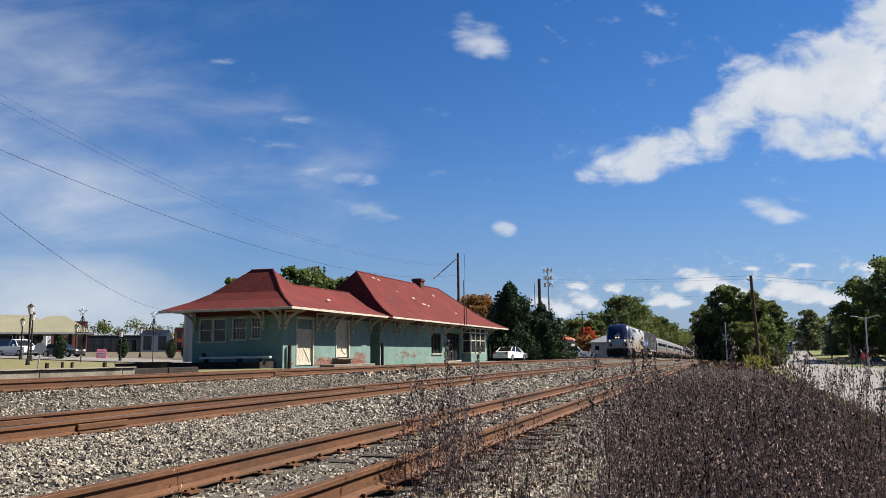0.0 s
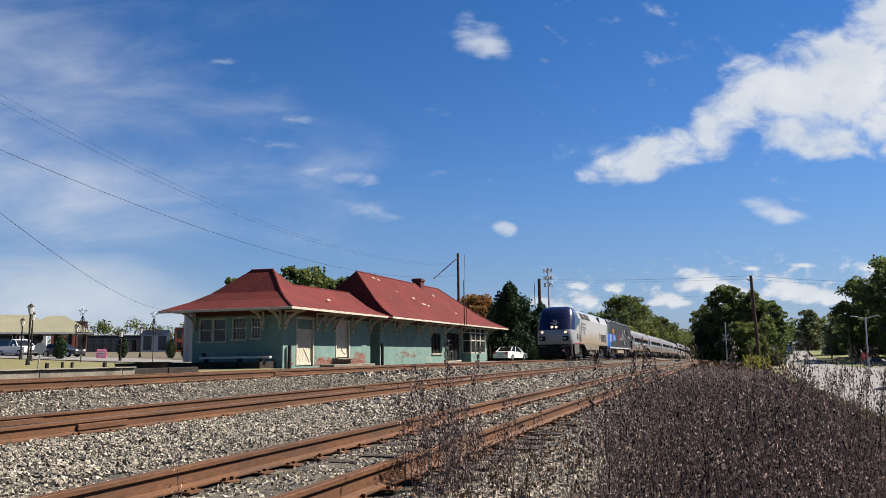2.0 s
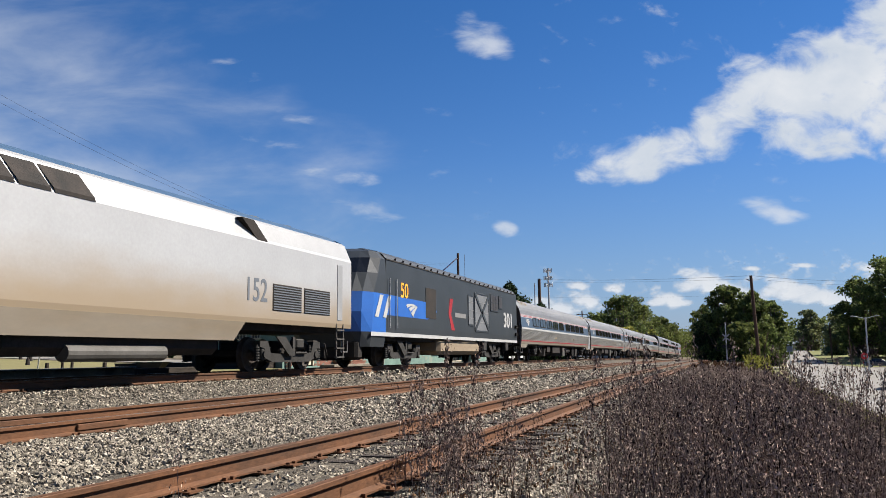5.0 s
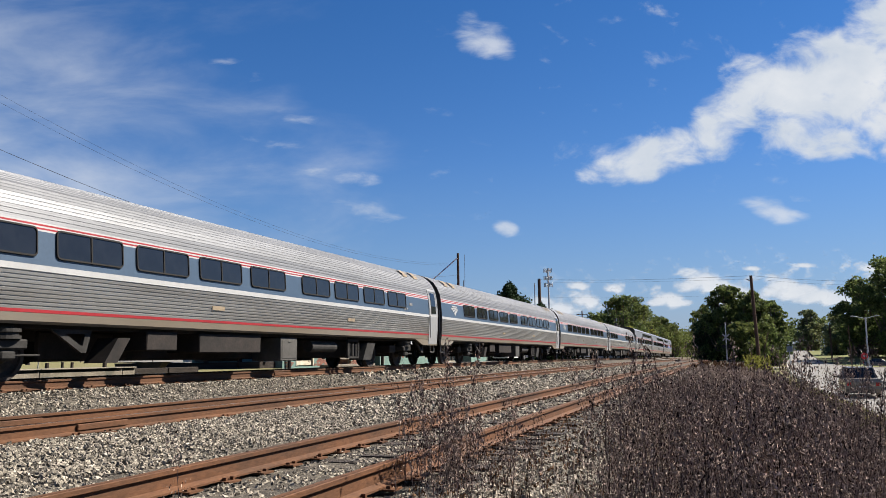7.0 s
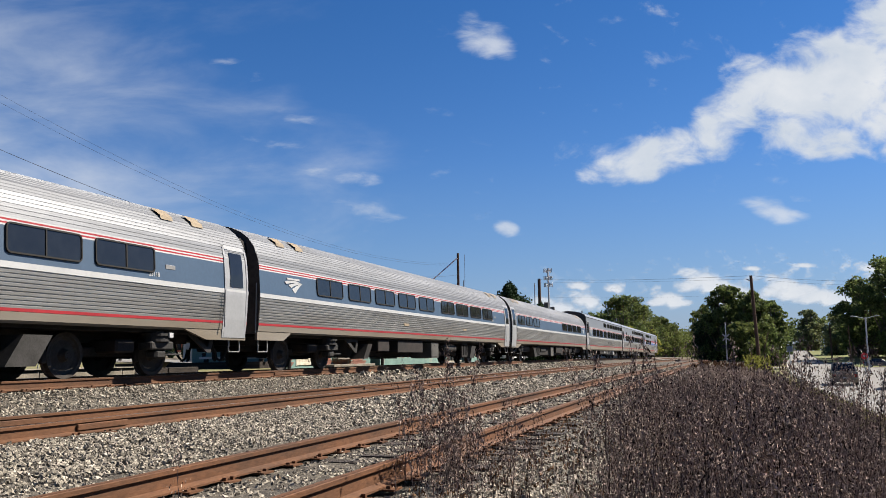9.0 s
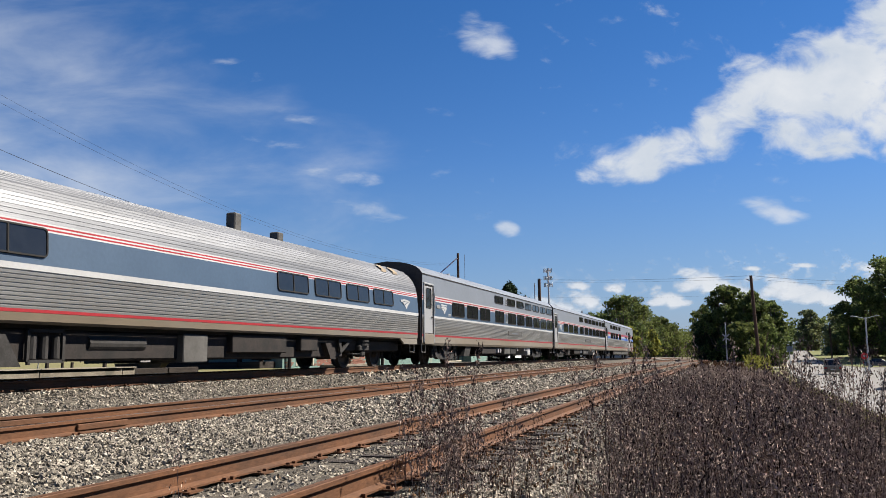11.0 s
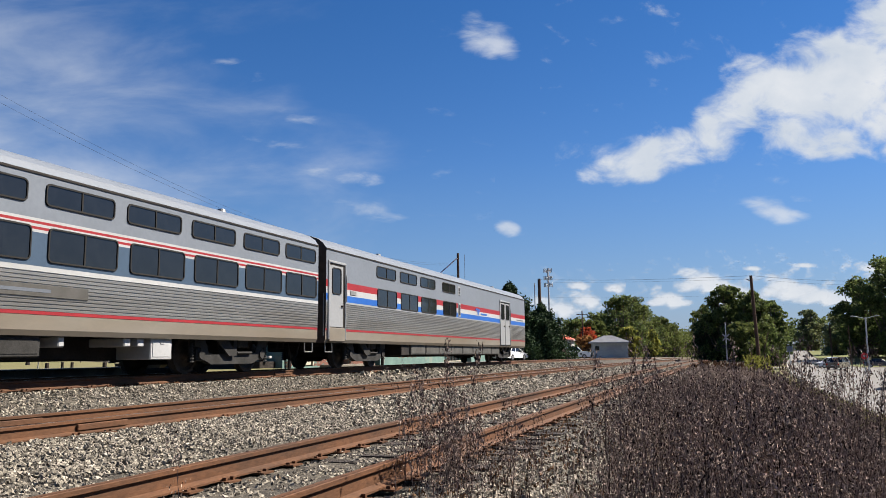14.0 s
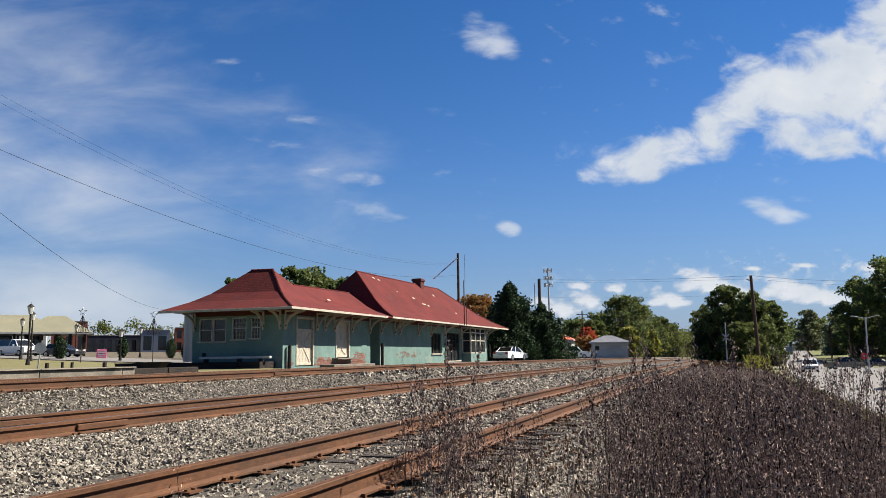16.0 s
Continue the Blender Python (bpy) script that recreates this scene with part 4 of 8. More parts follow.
def under_gear(car, spec):
    """Boxes, tanks and frames hung below the floor: (kind, y0, y1, z0, z1, material)."""
    bm = bm_new()
    box(bm, (-0.45, 1.0, 0.72), (0.45, 25.0, 0.98))
    box(bm, (-1.3, 1.2, 0.94), (1.3, 24.8, 1.02))
    # three broad black boxes added to shut out light seen beneath the floor
    box(bm, (-1.25, 6.2, 0.34), (0.5, 19.6, 0.94), 0.05)
    box(bm, (-1.2, 1.4, 0.55), (0.2, 6.0, 0.94), 0.05)
    box(bm, (-1.2, 20.0, 0.55), (0.2, 24.6, 0.94), 0.05)
    part("underframe", bm, "black", car)
    for kind, y0, y1, z0, z1, m in spec:
        bm = bm_new()
        if kind == "tank":
            tube(bm, (1.15, y0, (z0 + z1) / 2), (1.15, y1, (z0 + z1) / 2), (z1 - z0) / 2, seg=16)
        elif kind == "slant":
            loft(bm, [[(x, y0 + 0.35, z1), (x, y1, z1), (x, y1 - 0.35, z0), (x, y0, z0)] for x in (0.9, 1.42)], close=True)
        elif kind == "rack":
            for y in (y0, y1):
                box(bm, (1.3, y - 0.03, z0), (1.36, y + 0.03, z1))
            for z in (z0, z1):
                box(bm, (1.3, y0, z - 0.03), (1.36, y1, z + 0.03))
            for k in range(3):
                tube(bm, (1.28, y0 + (y1 - y0) * (k + 0.5) / 3, z0 + 0.05), (1.28, y0 + (y1 - y0) * (k + 0.5) / 3, z1 - 0.1), 0.08, seg=10)
        else:
            box(bm, (0.5, y0, z0), (1.42, y1, z1), 0.02)
        name = {"tank": "air_tank", "slant": "equipment_box", "rack": "valve_rack"}.get(kind, "equipment_box")
        twin = bm.copy()
        bmesh.ops.scale(twin, vec=(-1, 1, 1), verts=twin.verts)
        bmesh.ops.reverse_faces(twin, faces=twin.faces)
        part(name, bm, m, car)
        part(name, twin, m, car)
        if kind == "box" and m != "black" and y1 - y0 > 0.5:
            bm = bm_new()
            box(bm, (1.42, y0 + 0.06, z0 + 0.06), (1.432, y1 - 0.06, z1 - 0.06), 0.005)
            tube(bm, (1.44, (y0 + y1) / 2 - 0.06, z1 - 0.12), (1.44, (y0 + y1) / 2 + 0.06, z1 - 0.12), 0.012, seg=6)
            part("box_door", bm, m, car)


CAR = 26.17
TRAIN = []


def coach(front, lounge=False):
    """Round-sided fluted coach with a blue window band."""
    car = tagged(new("passenger_coach"), "fluted stainless passenger coach with blue window band" if not lounge else "fluted stainless lounge coach with fewer windows", "train car", "passenger cars")
    y0, y1 = 0.28, 25.9
    low = [(1.5, 1.0), (1.55, 1.05), (1.568, 1.2)]
    flutes = [(1.57, 1.258), (1.59, 1.6), (1.6, 1.93)]
    side = [(1.6, 2.04), (1.555, 2.65)]
    roof = [(1.538, 2.815), (1.48, 3.06), (1.37, 3.3), (1.2, 3.52), (0.96, 3.7), (0.66, 3.83), (0.32, 3.91), (0.0, 3.93)]
    band(car, "side_sill", low, y0, y1, "dust")
    band(car, "red_line", [(1.572, 1.2), (1.574, 1.258)], y0, y1, "stripered")
    band(car, "fluted_side", fluted(flutes, 0.075, 0.016), y0, y1, "steelside")
    band(car, "white_line", [(1.604, 1.93), (1.604, 2.04)], y0, y1, "stripewhite")
    band(car, "window_band", side, y0, y1, "bandblue", "blue-grey painted window band")
    for k, m in enumerate(("stripewhite", "stripered", "stripewhite", "stripered", "stripewhite")):
        a = 2.65 + k * 0.033
        band(car, "stripe", [(1.5565 - (a - 2.65) * 0.11, a), (1.5565 - (a + 0.033 - 2.65) * 0.11, a + 0.033)], y0, y1, m)
    band(car, "fluted_roof", fluted(roof, 0.088, 0.007), y0, y1, "roofsteel")
    for s in (1, -1):
        for pts in ([(y0, 1.08), (2.1, 1.08), (1.6, 0.82), (y0, 0.82)], [(23.3, 1.08), (y1, 1.08), (y1, 0.8), (24.3, 0.8)]):
            bm = bm_new()
            loft(bm, [[(s * x, *p) for p in pts] for x in (1.46, 1.535)], close=True)
            part("end_skirt", bm, "dust", car)
    prof = low + flutes + side + roof
    end_wall(car, prof, y0 + 0.02, -1), end_wall(car, prof, y1 - 0.02, 1)
    starts = [3.37, 5.5, 7.6, 9.7, 11.82, 14.45, 16.5, 18.62, 20.66]
    if lounge:
        starts = [2.8, 4.9, 7.0, 9.1, 18.62, 20.66, 22.7]
    for s in starts:
        window(car, 1.582, s + 0.85, 2.45, 1.72, 0.55, 4.2)
    for s in (1, -1):
        bm = bm_new()
        ya, yb = y1 - 0.95, y1 - 0.1
        shape = ((1.545, 0.86), (1.59, 1.3), (1.615, 1.9), (1.612, 2.3), (1.56, 2.8), (1.5, 3.02), (1.46, 3.12))
        for yy in (ya - 0.07, yb):
            loft(bm, [[(s * (x - 0.08), yy, z), (s * x, yy, z), (s * x, yy + 0.07, z), (s * (x - 0.08), yy + 0.07, z)] for x, z in shape], close=True)
        loft(bm, [[(s * x, yy, z) for x, z in ((1.38, 3.04), (1.5, 3.02), (1.46, 3.12), (1.38, 3.12))] for yy in (ya - 0.07, yb + 0.07)], close=True)
        part("door_surround", bm, "silver", car)
        bm = bm_new()
        loft(bm, [[(s * x, ya, z), (s * x, yb, z)] for x, z in ((1.55, 0.86), (1.585, 1.3), (1.605, 1.9), (1.6, 2.3), (1.545, 2.8), (1.46, 3.06))])
        d = part("door", bm, "silver", car, "silver side door with tall window")
        bm = bm_new()
        loft(bm, [[(s * x, ya + 0.16, z), (s * x, yb - 0.16, z)] for x, z in ((1.618, 2.1), (1.605, 2.4), (1.56, 2.8), (1.52, 2.95))])
        part("pane", bm, "glass", d)
        bm = bm_new()
        tube(bm, (s * 1.66, ya - 0.12, 1.1), (s * 1.66, ya - 0.12, 2.0), 0.016, seg=6)
        part("handrail", bm, "frame", car)
    for yy in (1.6, 2.65, 22.9, 24.0):
        for s in (1, -1):
            bm = bm_new()
            loft(bm, [[(s * x, yy, z), (s * x, yy + 0.42, z)] for x, z in ((1.27, 3.46), (1.23, 3.56), (1.0, 3.73), (0.94, 3.73))])
            part("roof_hatch", bm, "tan", car)
    if lounge:
        for yy, h in ((11.4, 0.42), (9.2, 0.2)):
            bm = bm_new()
            box(bm, (-0.7, yy - 0.16, 3.7), (-0.4, yy + 0.16, 3.86 + h), 0.03)
            part("roof_vent", bm, "boxgrey", car)
    bm = bm_new()
    box(bm, (1.57, 22.72, 2.3), (1.59, 23.05, 2.4), 0.008)
    part("sign_plate", bm, "frame", car)
    arrows(car, 1.6 if lounge else 2.0, 2.32, 0.95, 0.34, -1.596 if lounge else 1.588, "stripewhite", lounge)
    bm = bm_new()
    box(bm, (1.572, 1.65, 2.52), (1.58, 2.35, 2.57))
    part("word_bar", bm, "stripewhite", car)
    text(car, "25118" if not lounge else "28016", 22.35, 2.15, 0.1, 1.6, "stripewhite")
    for yy in (10.2, 17.4):
        bm = bm_new()
        box(bm, (1.6, yy, 1.5), (1.606, yy + 0.5, 1.6))
        part("word_bar", bm, "tan", car)
    inner_truck(car, 3.95, 1), inner_truck(car, 22.1, -1)
    under_gear(car, [("box", 8.2, 9.2, 0.55, 0.95, "black"), ("box", 10.0, 12.6, 0.5, 0.95, "black"), ("box", 13.6, 14.5, 0.28, 0.92, "boxgrey"), ("tank", 15.6, 17.2, 0.52, 0.86, "truckgrey"), ("rack", 17.9, 18.7, 0.35, 0.9, "truckgrey"), ("slant", 18.9, 19.9, 0.26, 0.82, "truckgrey"), ("slant", 7.0, 7.7, 0.3, 0.8, "black")])
    bm = bm_new()
    box(bm, (1.5, 23.0, 0.82), (1.53, 23.13, 0.93), 0.005)
    part("number_plate", bm, "stripewhite", car)
    coupler_end(car, y0, -1), coupler_end(car, y1, 1)
    TRAIN.append((car, front, lounge))
    return car


def sleeper(front, crew=False):
    """Tall flat-sided car: two rows of windows over a fluted skirt."""
    car = tagged(new("crew_baggage_car" if crew else "sleeper_car"), "silver baggage car with broad red, white and blue stripe" if crew else "tall silver sleeping car with two rows of windows", "train car", "passenger cars")
    y0, y1 = 0.25, 25.92
    x = 1.56
    low = [(1.5, 0.8), (1.55, 0.9), (1.55, 1.17)]
    band(car, "side_sill", low, y0, y1, "dust")
    band(car, "red_line", [(x - 0.004, 1.17), (x - 0.004, 1.235)], y0, y1, "stripered")
    ft = 1.93 if not crew else 2.04
    band(car, "fluted_side", fluted([(x, 1.235), (x + 0.015, 1.6), (x + 0.015, ft)], 0.068, 0.016), y0, y1, "steelside")
    if crew:
        zones = [("white_line", 2.04, 2.1, "silver"), ("blue_stripe", 2.1, 2.31, "stripeblue"), ("white_stripe", 2.31, 2.51, "stripewhite"), ("red_stripe", 2.51, 2.73, "stripered"), ("upper_side", 2.73, 3.68, "greypaint")]
    else:
        zones = [("white_line", 1.93, 2.02, "stripewhite"), ("window_band", 2.02, 2.62, "bandblue")]
        zones += [("stripe", 2.62 + k * 0.05, 2.67 + k * 0.05, m) for k, m in enumerate(("stripewhite", "stripered", "stripewhite", "stripered", "stripewhite"))]
        zones += [("upper_side", 2.87, 3.68, "greypaint")]
    for n, a, b, m in zones:
        band(car, n, [(x + 0.012, a), (x + 0.012, b)], y0, y1, m)
    band(car, "gutter", [(x + 0.03, 3.66), (x + 0.03, 3.7), (x, 3.71)], y0, y1, "black")
    roof = [(x, 3.71), (1.46, 3.86), (1.28, 3.99), (1.0, 4.1), (0.6, 4.19), (0.0, 4.25)]
    band(car, "roof", roof, y0, y1, "greypaint")
    prof = low + [(x, 1.2), (x, 3.7)] + roof[1:]
    end_wall(car, prof, y0 + 0.02, -1), end_wall(car, prof, y1 - 0.02, 1)
    if crew:
        lo, up = [4.06, 6.22, 8.36, 11.0], [3.98, 6.12, 8.26, 10.9]
    else:
        lo, up = [3.97, 6.14, 8.3, 11.07, 13.68, 15.8, 17.9, 20.0, 22.07, 24.05], [10.95, 13.56, 15.68, 17.76, 19.86, 21.95, 24.0]
    for s in lo:
        window(car, x + 0.014, s + 0.87, 2.42, 1.76, 0.64)
    for s in up:
        window(car, x + 0.014, s + 0.87, 3.33, 1.74, 0.42)
    for yy in ((13.05,) if crew else (13.2,)):
        for z0, z1 in ((2.13, 2.75), (3.12, 3.52)):
            bm = bm_new()
            box(bm, (x, yy, z0), (x + 0.03, yy + 0.32, z1), 0.008)
            v = part("small_window", bm, "silver", car)
            bm = bm_new()
            box(bm, (x + 0.03, yy + 0.06, z0 + 0.07), (x + 0.034, yy + 0.26, z1 - 0.07))
            part("pane", bm, "gridbrown", v)
            if z0 > 3:
                bm = bm_new()
                box(bm, (x + 0.034, yy + 0.06, z0 + 0.16), (x + 0.04, yy + 0.26, z0 + 0.19))
                part("crossbar", bm, "silver", v)
    # front door, set in a leaning surround
    for s in (1, -1):
        for ya, yb, pair in (((0.42, 1.5, False), (20.25, 22.25, True)) if crew else ((0.42, 1.5, False),)):
            bm = bm_new()
            xa, xb = sorted((s * (x - 0.02), s * (x + 0.05)))
            box(bm, (xa, ya - 0.06, 0.9), (xb, ya, 3.3), 0.012)
            box(bm, (xa, yb, 0.9), (xb, yb + 0.06, 3.3), 0.012)
            box(bm, (xa, ya - 0.06, 3.26), (xb, yb + 0.06, 3.34), 0.015)
            part("door_surround", bm, "silver", car)
            bm = bm_new()
            xa, xb = sorted((s * (x - 0.015), s * (x + 0.018)))
            box(bm, (xa, ya, 0.93), (xb, yb, 3.26))
            part("door_recess", bm, "black", car, "black rubber-edged door recess")
            if not pair:
                bm = bm_new()
                box(bm, (min(s * x, s * (x + 0.045)), ya, 0.84), (max(s * x, s * (x + 0.045)), yb, 1.26), 0.015)
                part("door_step", bm, "dust", car, "dusty tan step panel")
            leaves = ((ya, (ya + yb) / 2 - 0.01), ((ya + yb) / 2 + 0.01, yb)) if pair else ((ya, yb),)
            for da, db in leaves:
                bm = bm_new()
                xa, xb = sorted((s * (x - 0.01), s * (x + 0.026)))
                box(bm, (xa, da + 0.03, 0.92 if pair else 1.28), (xb, db - (0.03 if pair else 0.12), 3.2), 0.012)
                d = part("door", bm, "silver", car, "silver door with tall dark window")
                f, p = window_mesh(db - da - (0.36 if pair else 0.46), 0.84, 0.1, False)
                w = new("window_frame", f)
                w.parent = d
                at = pose(s * (x + 0.027), (da + db) / 2 - (0 if pair else 0.045), 2.72, 0, 0, 0 if s > 0 else 180)
                w.matrix_local = at
                q = new("pane", p)
                q.parent = d
                q.matrix_local = at
                bm = bm_new()
                tube(bm, (s * (x + 0.05), db - 0.14, 1.95), (s * (x + 0.05), db - 0.26, 1.95), 0.03, seg=8)
                part("handle", bm, "black", d)
            bm = bm_new()
            tube(bm, (s * (x + 0.08), yb + 0.02, 2.1), (s * (x + 0.08), yb + 0.02, 2.95), 0.016, seg=6)
            part("handrail", bm, "frame", car)
    bm = bm_new()
    box(bm, (x, 1.9, 2.35), (x + 0.03, 2.35, 2.5), 0.01)
    part("sign_plate", bm, "frame", car)
    if crew:
        arrows(car, 16.1, 2.47, 0.8, 0.36, x + 0.016, "stripeblue")
        bm = bm_new()
        box(bm, (x + 0.012, 16.6, 2.37), (x + 0.02, 17.7, 2.45))
        part("word_bar", bm, "stripeblue", car)
        bm = bm_new()
        box(bm, (x + 0.012, 23.9, 2.37), (x + 0.02, 25.5, 2.43))
        part("word_bar", bm, "logogrey", car)
    else:
        arrows(car, 2.85, 2.3, 0.75, 0.34, x + 0.016, "stripewhite")
        bm = bm_new()
        box(bm, (x + 0.012, 2.5, 2.5), (x + 0.02, 3.2, 2.56))
        part("word_bar", bm, "stripewhite", car)
        text(car, "62040", 3.6, 2.13, 0.11, x + 0.014, "stripewhite")
        bm = bm_new()
        box(bm, (x + 0.014, 13.7, 1.48), (x + 0.03, 16.8, 1.7), 0.005)
        n = part("name_board", bm, "boxgrey", car)
        bm = bm_new()
        box(bm, (x + 0.03, 14.4, 1.56), (x + 0.034, 15.9, 1.62))
        part("word_bar", bm, "logogrey", n)
    for yy in (6.5, 22.5):
        bm = bm_new()
        tube(bm, (0.5, yy, 4.15), (0.5, yy, 4.3), 0.14, 0.1, seg=12)
        part("roof_vent", bm, "frame", car)
    outer_truck(car, 3.95), outer_truck(car, 22.1)
    if crew:
        gear = [("box", 6.6, 7.4, 0.4, 0.9, "black")] + [("box", 7.6 + 1.62 * k, 9.18 + 1.62 * k, 0.42, 0.86, "boxgrey") for k in range(8)]
    else:
        gear = [("slant", 6.0, 7.2, 0.35, 0.85, "truckgrey"), ("box", 9.0, 11.6, 0.45, 0.8, "black"), ("box", 12.0, 12.2, 0.5, 0.75, "stripewhite"), ("box", 12.5, 12.7, 0.5, 0.75, "stripewhite"), ("box", 13.3, 14.6, 0.42, 0.86, "boxgrey"), ("box", 14.6, 15.9, 0.42, 0.86, "truckgrey"), ("box", 16.3, 16.45, 0.6, 0.8, "stripewhite"), ("box", 18.0, 18.2, 0.62, 0.8, "stripewhite"), ("box", 18.4, 18.6, 0.62, 0.8, "stripewhite"), ("box", 18.8, 19.5, 0.35, 0.82, "stripewhite")]
    under_gear(car, gear)
    coupler_end(car, y0, -1), coupler_end(car, y1, 1)
    TRAIN.append((car, front, False))
    return car


def nose_rings(table, side):
    """Plan outlines at rising heights: (z, s_face, half_face, s_corner, half_width, s_back)."""
    out = []
    for z, s0, w0, s1, w1, sb in table:
        half = [(w1, sb), (w1, s1), ((w0 + w1) / 2 + 0.06, s0 + (s1 - s0) * 0.38), (w0, s0 + 0.1), (w0 * 0.5, s0 + 0.02), (0, s0)]
        out.append([(x, y, z) for x, y in half] + [(-x, y, z) for x, y in half[-2::-1]])
    return out


def lead_locomotive():
    car = tagged(new("lead_locomotive"), "silver and dark blue diesel locomotive with dusty flanks and lit headlights", "locomotive")
    L = 20.45
    body = [(1.5, 1.27), (1.52, 1.4), (1.52, 3.36)]
    band(car, "side", [(1.5, 1.27), (1.52, 1.4), (1.52, 3.42), (1.49, 3.5)], 3.0, L, "flank", "silver paint under tan road dust")
    roof = [(1.49, 3.5), (1.28, 3.98), (1.18, 4.06)]
    band(car, "roof_slope", roof, 3.0, L, "silver")
    band(car, "roof", [(1.18, 4.06), (0.9, 4.24), (0.5, 4.34), (0, 4.38)], 3.0, L - 0.4, "wedgeblue")
    prof = body + roof + [(0.9, 4.2), (0, 4.3)]
    bm = bm_new()
    bm.faces.new([bm.verts.new(p) for p in [(x, L, z) for x, z in prof] + [(-x, L, z) for x, z in prof[::-1]]])
    part("end_wall", bm, "silver", car)
    low = [(1.22, 0.24, 1.18, 1.2, 1.5, 3.0), (1.36, 0.16, 1.2, 1.15, 1.52, 3.0), (1.7, 0.1, 1.22, 1.15, 1.52, 3.0), (2.12, 0.12, 1.24, 1.2, 1.52, 3.0), (2.4, 0.22, 1.22, 1.28, 1.52, 3.0)]
    high = [(2.4, 0.22, 1.22, 1.28, 1.52, 3.0), (2.75, 0.42, 1.2, 1.42, 1.52, 3.0), (3.3, 0.74, 1.16, 1.62, 1.5, 3.0), (3.6, 0.92, 1.12, 1.72, 1.45, 3.0), (4.0, 1.18, 1.06, 1.85, 1.3, 3.0), (4.24, 1.5, 0.96, 2.1, 1.12, 3.0), (4.36, 2.1, 0.6, 2.6, 0.8, 3.0), (4.4, 2.9, 0.2, 2.95, 0.3, 3.0)]
    for name, table, m in (("nose", low, "silver"), ("cab", high, "noseblue")):
        bm = bm_new()
        rows = nose_rings(table, 1)
        loft(bm, rows)
        ob = part(name, bm, m, car)
        if name == "cab":
            ob.data.materials.append(M["noseblue"])
            ob.data.materials.append(M["wedgeblue"])
            k = len(rows[0]) - 1
            for i, f in enumerate(ob.data.polygons):
                r, c = divmod(i, k)
                f.material_index = 2 if c in (0, k - 1) and r < 4 else 0
        for f in ob.data.polygons:
            f.use_smooth = True
    # side wedge of blue behind the cab window, and the dark visor band on the face
    for s in (1,):
        poly(car, "blue_wedge", [(2.98, 2.93), (4.3, 3.42), (2.98, 3.42)], 1.522, "wedgeblue", 0.004)
        poly(car, "silver_wedge", [(1.62, 2.41), (3.02, 2.41), (3.02, 2.94)], 1.523, "flank", 0.005)
        for a, b, z0, z1 in ((2.02, 2.3, 3.5, 3.88), (2.42, 3.1, 3.5, 3.9)):
            bm = bm_new()
            loft(bm, [[(1.5 - (z - 3.5) * 0.44 + 0.012, a + (z - 3.5) * 0.15, z), (1.5 - (z - 3.5) * 0.44 + 0.012, b + (z - 3.5) * 0.15, z)] for z in (z0, z1)])
            part("cab_window", bm, "glass", car)
    bm = bm_new()
    for sx in (1, -1):
        loft(bm, [[(sx * 0.06, 0.8 + (z - 3.3) * 0.68 - 0.012, z), (sx * (1.06 - (z - 3.3) * 0.24), 0.89 + (z - 3.3) * 0.68 - 0.012, z)] for z in (3.32, 3.85)])
    part("windshield", bm, "glass", car)
    for sx in (-0.45, 0.5):
        bm = bm_new()
        tube(bm, (sx, 1.15, 3.86), (sx + 0.25, 0.86, 3.45), 0.014, seg=5)
        part("wiper", bm, "frame", car)
    for sx in (-0.17, 0.17):
        bm = bm_new()
        tube(bm, (sx, 0.24, 2.62), (sx, 0.6, 2.62), 0.125, seg=18)
        h = part("headlight", bm, "frame", car)
        bm = bm_new()
        tube(bm, (sx, 0.22, 2.62), (sx, 0.24, 2.62), 0.1, seg=18)
        part("lens", bm, "lamp", h)
    for sx in (-0.95, 0.95):
        bm = bm_new()
        tube(bm, (sx, 0.12, 2.2), (sx, 0.4, 2.2), 0.13, seg=18)
        h = part("ditch_light", bm, "frame", car)
        bm = bm_new()
        tube(bm, (sx, 0.1, 2.2), (sx, 0.12, 2.2), 0.1, seg=18)
        part("lens", bm, "lamp", h)
        bm = bm_new()
        box(bm, (sx - 0.24, 0.09, 1.5), (sx + 0.24, 0.4, 1.88), 0.02)
        w = part("number_light", bm, "black", car)
        bm = bm_new()
        tube(bm, (sx - 0.08, 0.075, 1.7), (sx - 0.08, 0.09, 1.7), 0.09, seg=14)
        part("lens", bm, "lens", w)
    for k, (xa, xb, z) in enumerate(((-0.42, 0.4, 2.98), (-0.28, 0.36, 2.92), (-0.1, 0.32, 2.86))):
        bm = bm_new()
        bm.faces.new([bm.verts.new((x, 0.42 + (zz - 2.75) * 0.66 - 0.03, zz)) for x, zz in ((xa, z - 0.03), (xa + 0.1, z - 0.05), (xb, z + 0.03), (xb - 0.12, z + 0.035))])
        part("emblem_band", bm, "stripewhite", car)
    t = text(car, "152", 0, 0, 0.17, 0, "stripewhite", "front_number")
    t.matrix_local = Matrix.Translation((0.05, 0.55, 3.14)) @ Matrix.Rotation(radians(57), 4, "X")
    bm = bm_new()
    loft(bm, [[(-1.05, y, 0.98), (-1.2, y + 0.2, 0.25), (1.2, y + 0.2, 0.25), (1.05, y, 0.98)] for y in (0.25, 0.3)], close=True)
    box(bm, (-1.38, 0.34, 0.2), (1.38, 1.0, 1.26), 0.1)
    for k in range(6):
        tube(bm, (-0.5 + k * 0.2, 0.2, 0.95), (-0.5 + k * 0.2, 0.12, 0.45), 0.03, seg=6)
    box(bm, (-0.2, -0.25, 0.68), (0.2, 0.3, 0.98), 0.06)
    part("pilot", bm, "black", car, "black pilot with coupler and hoses")
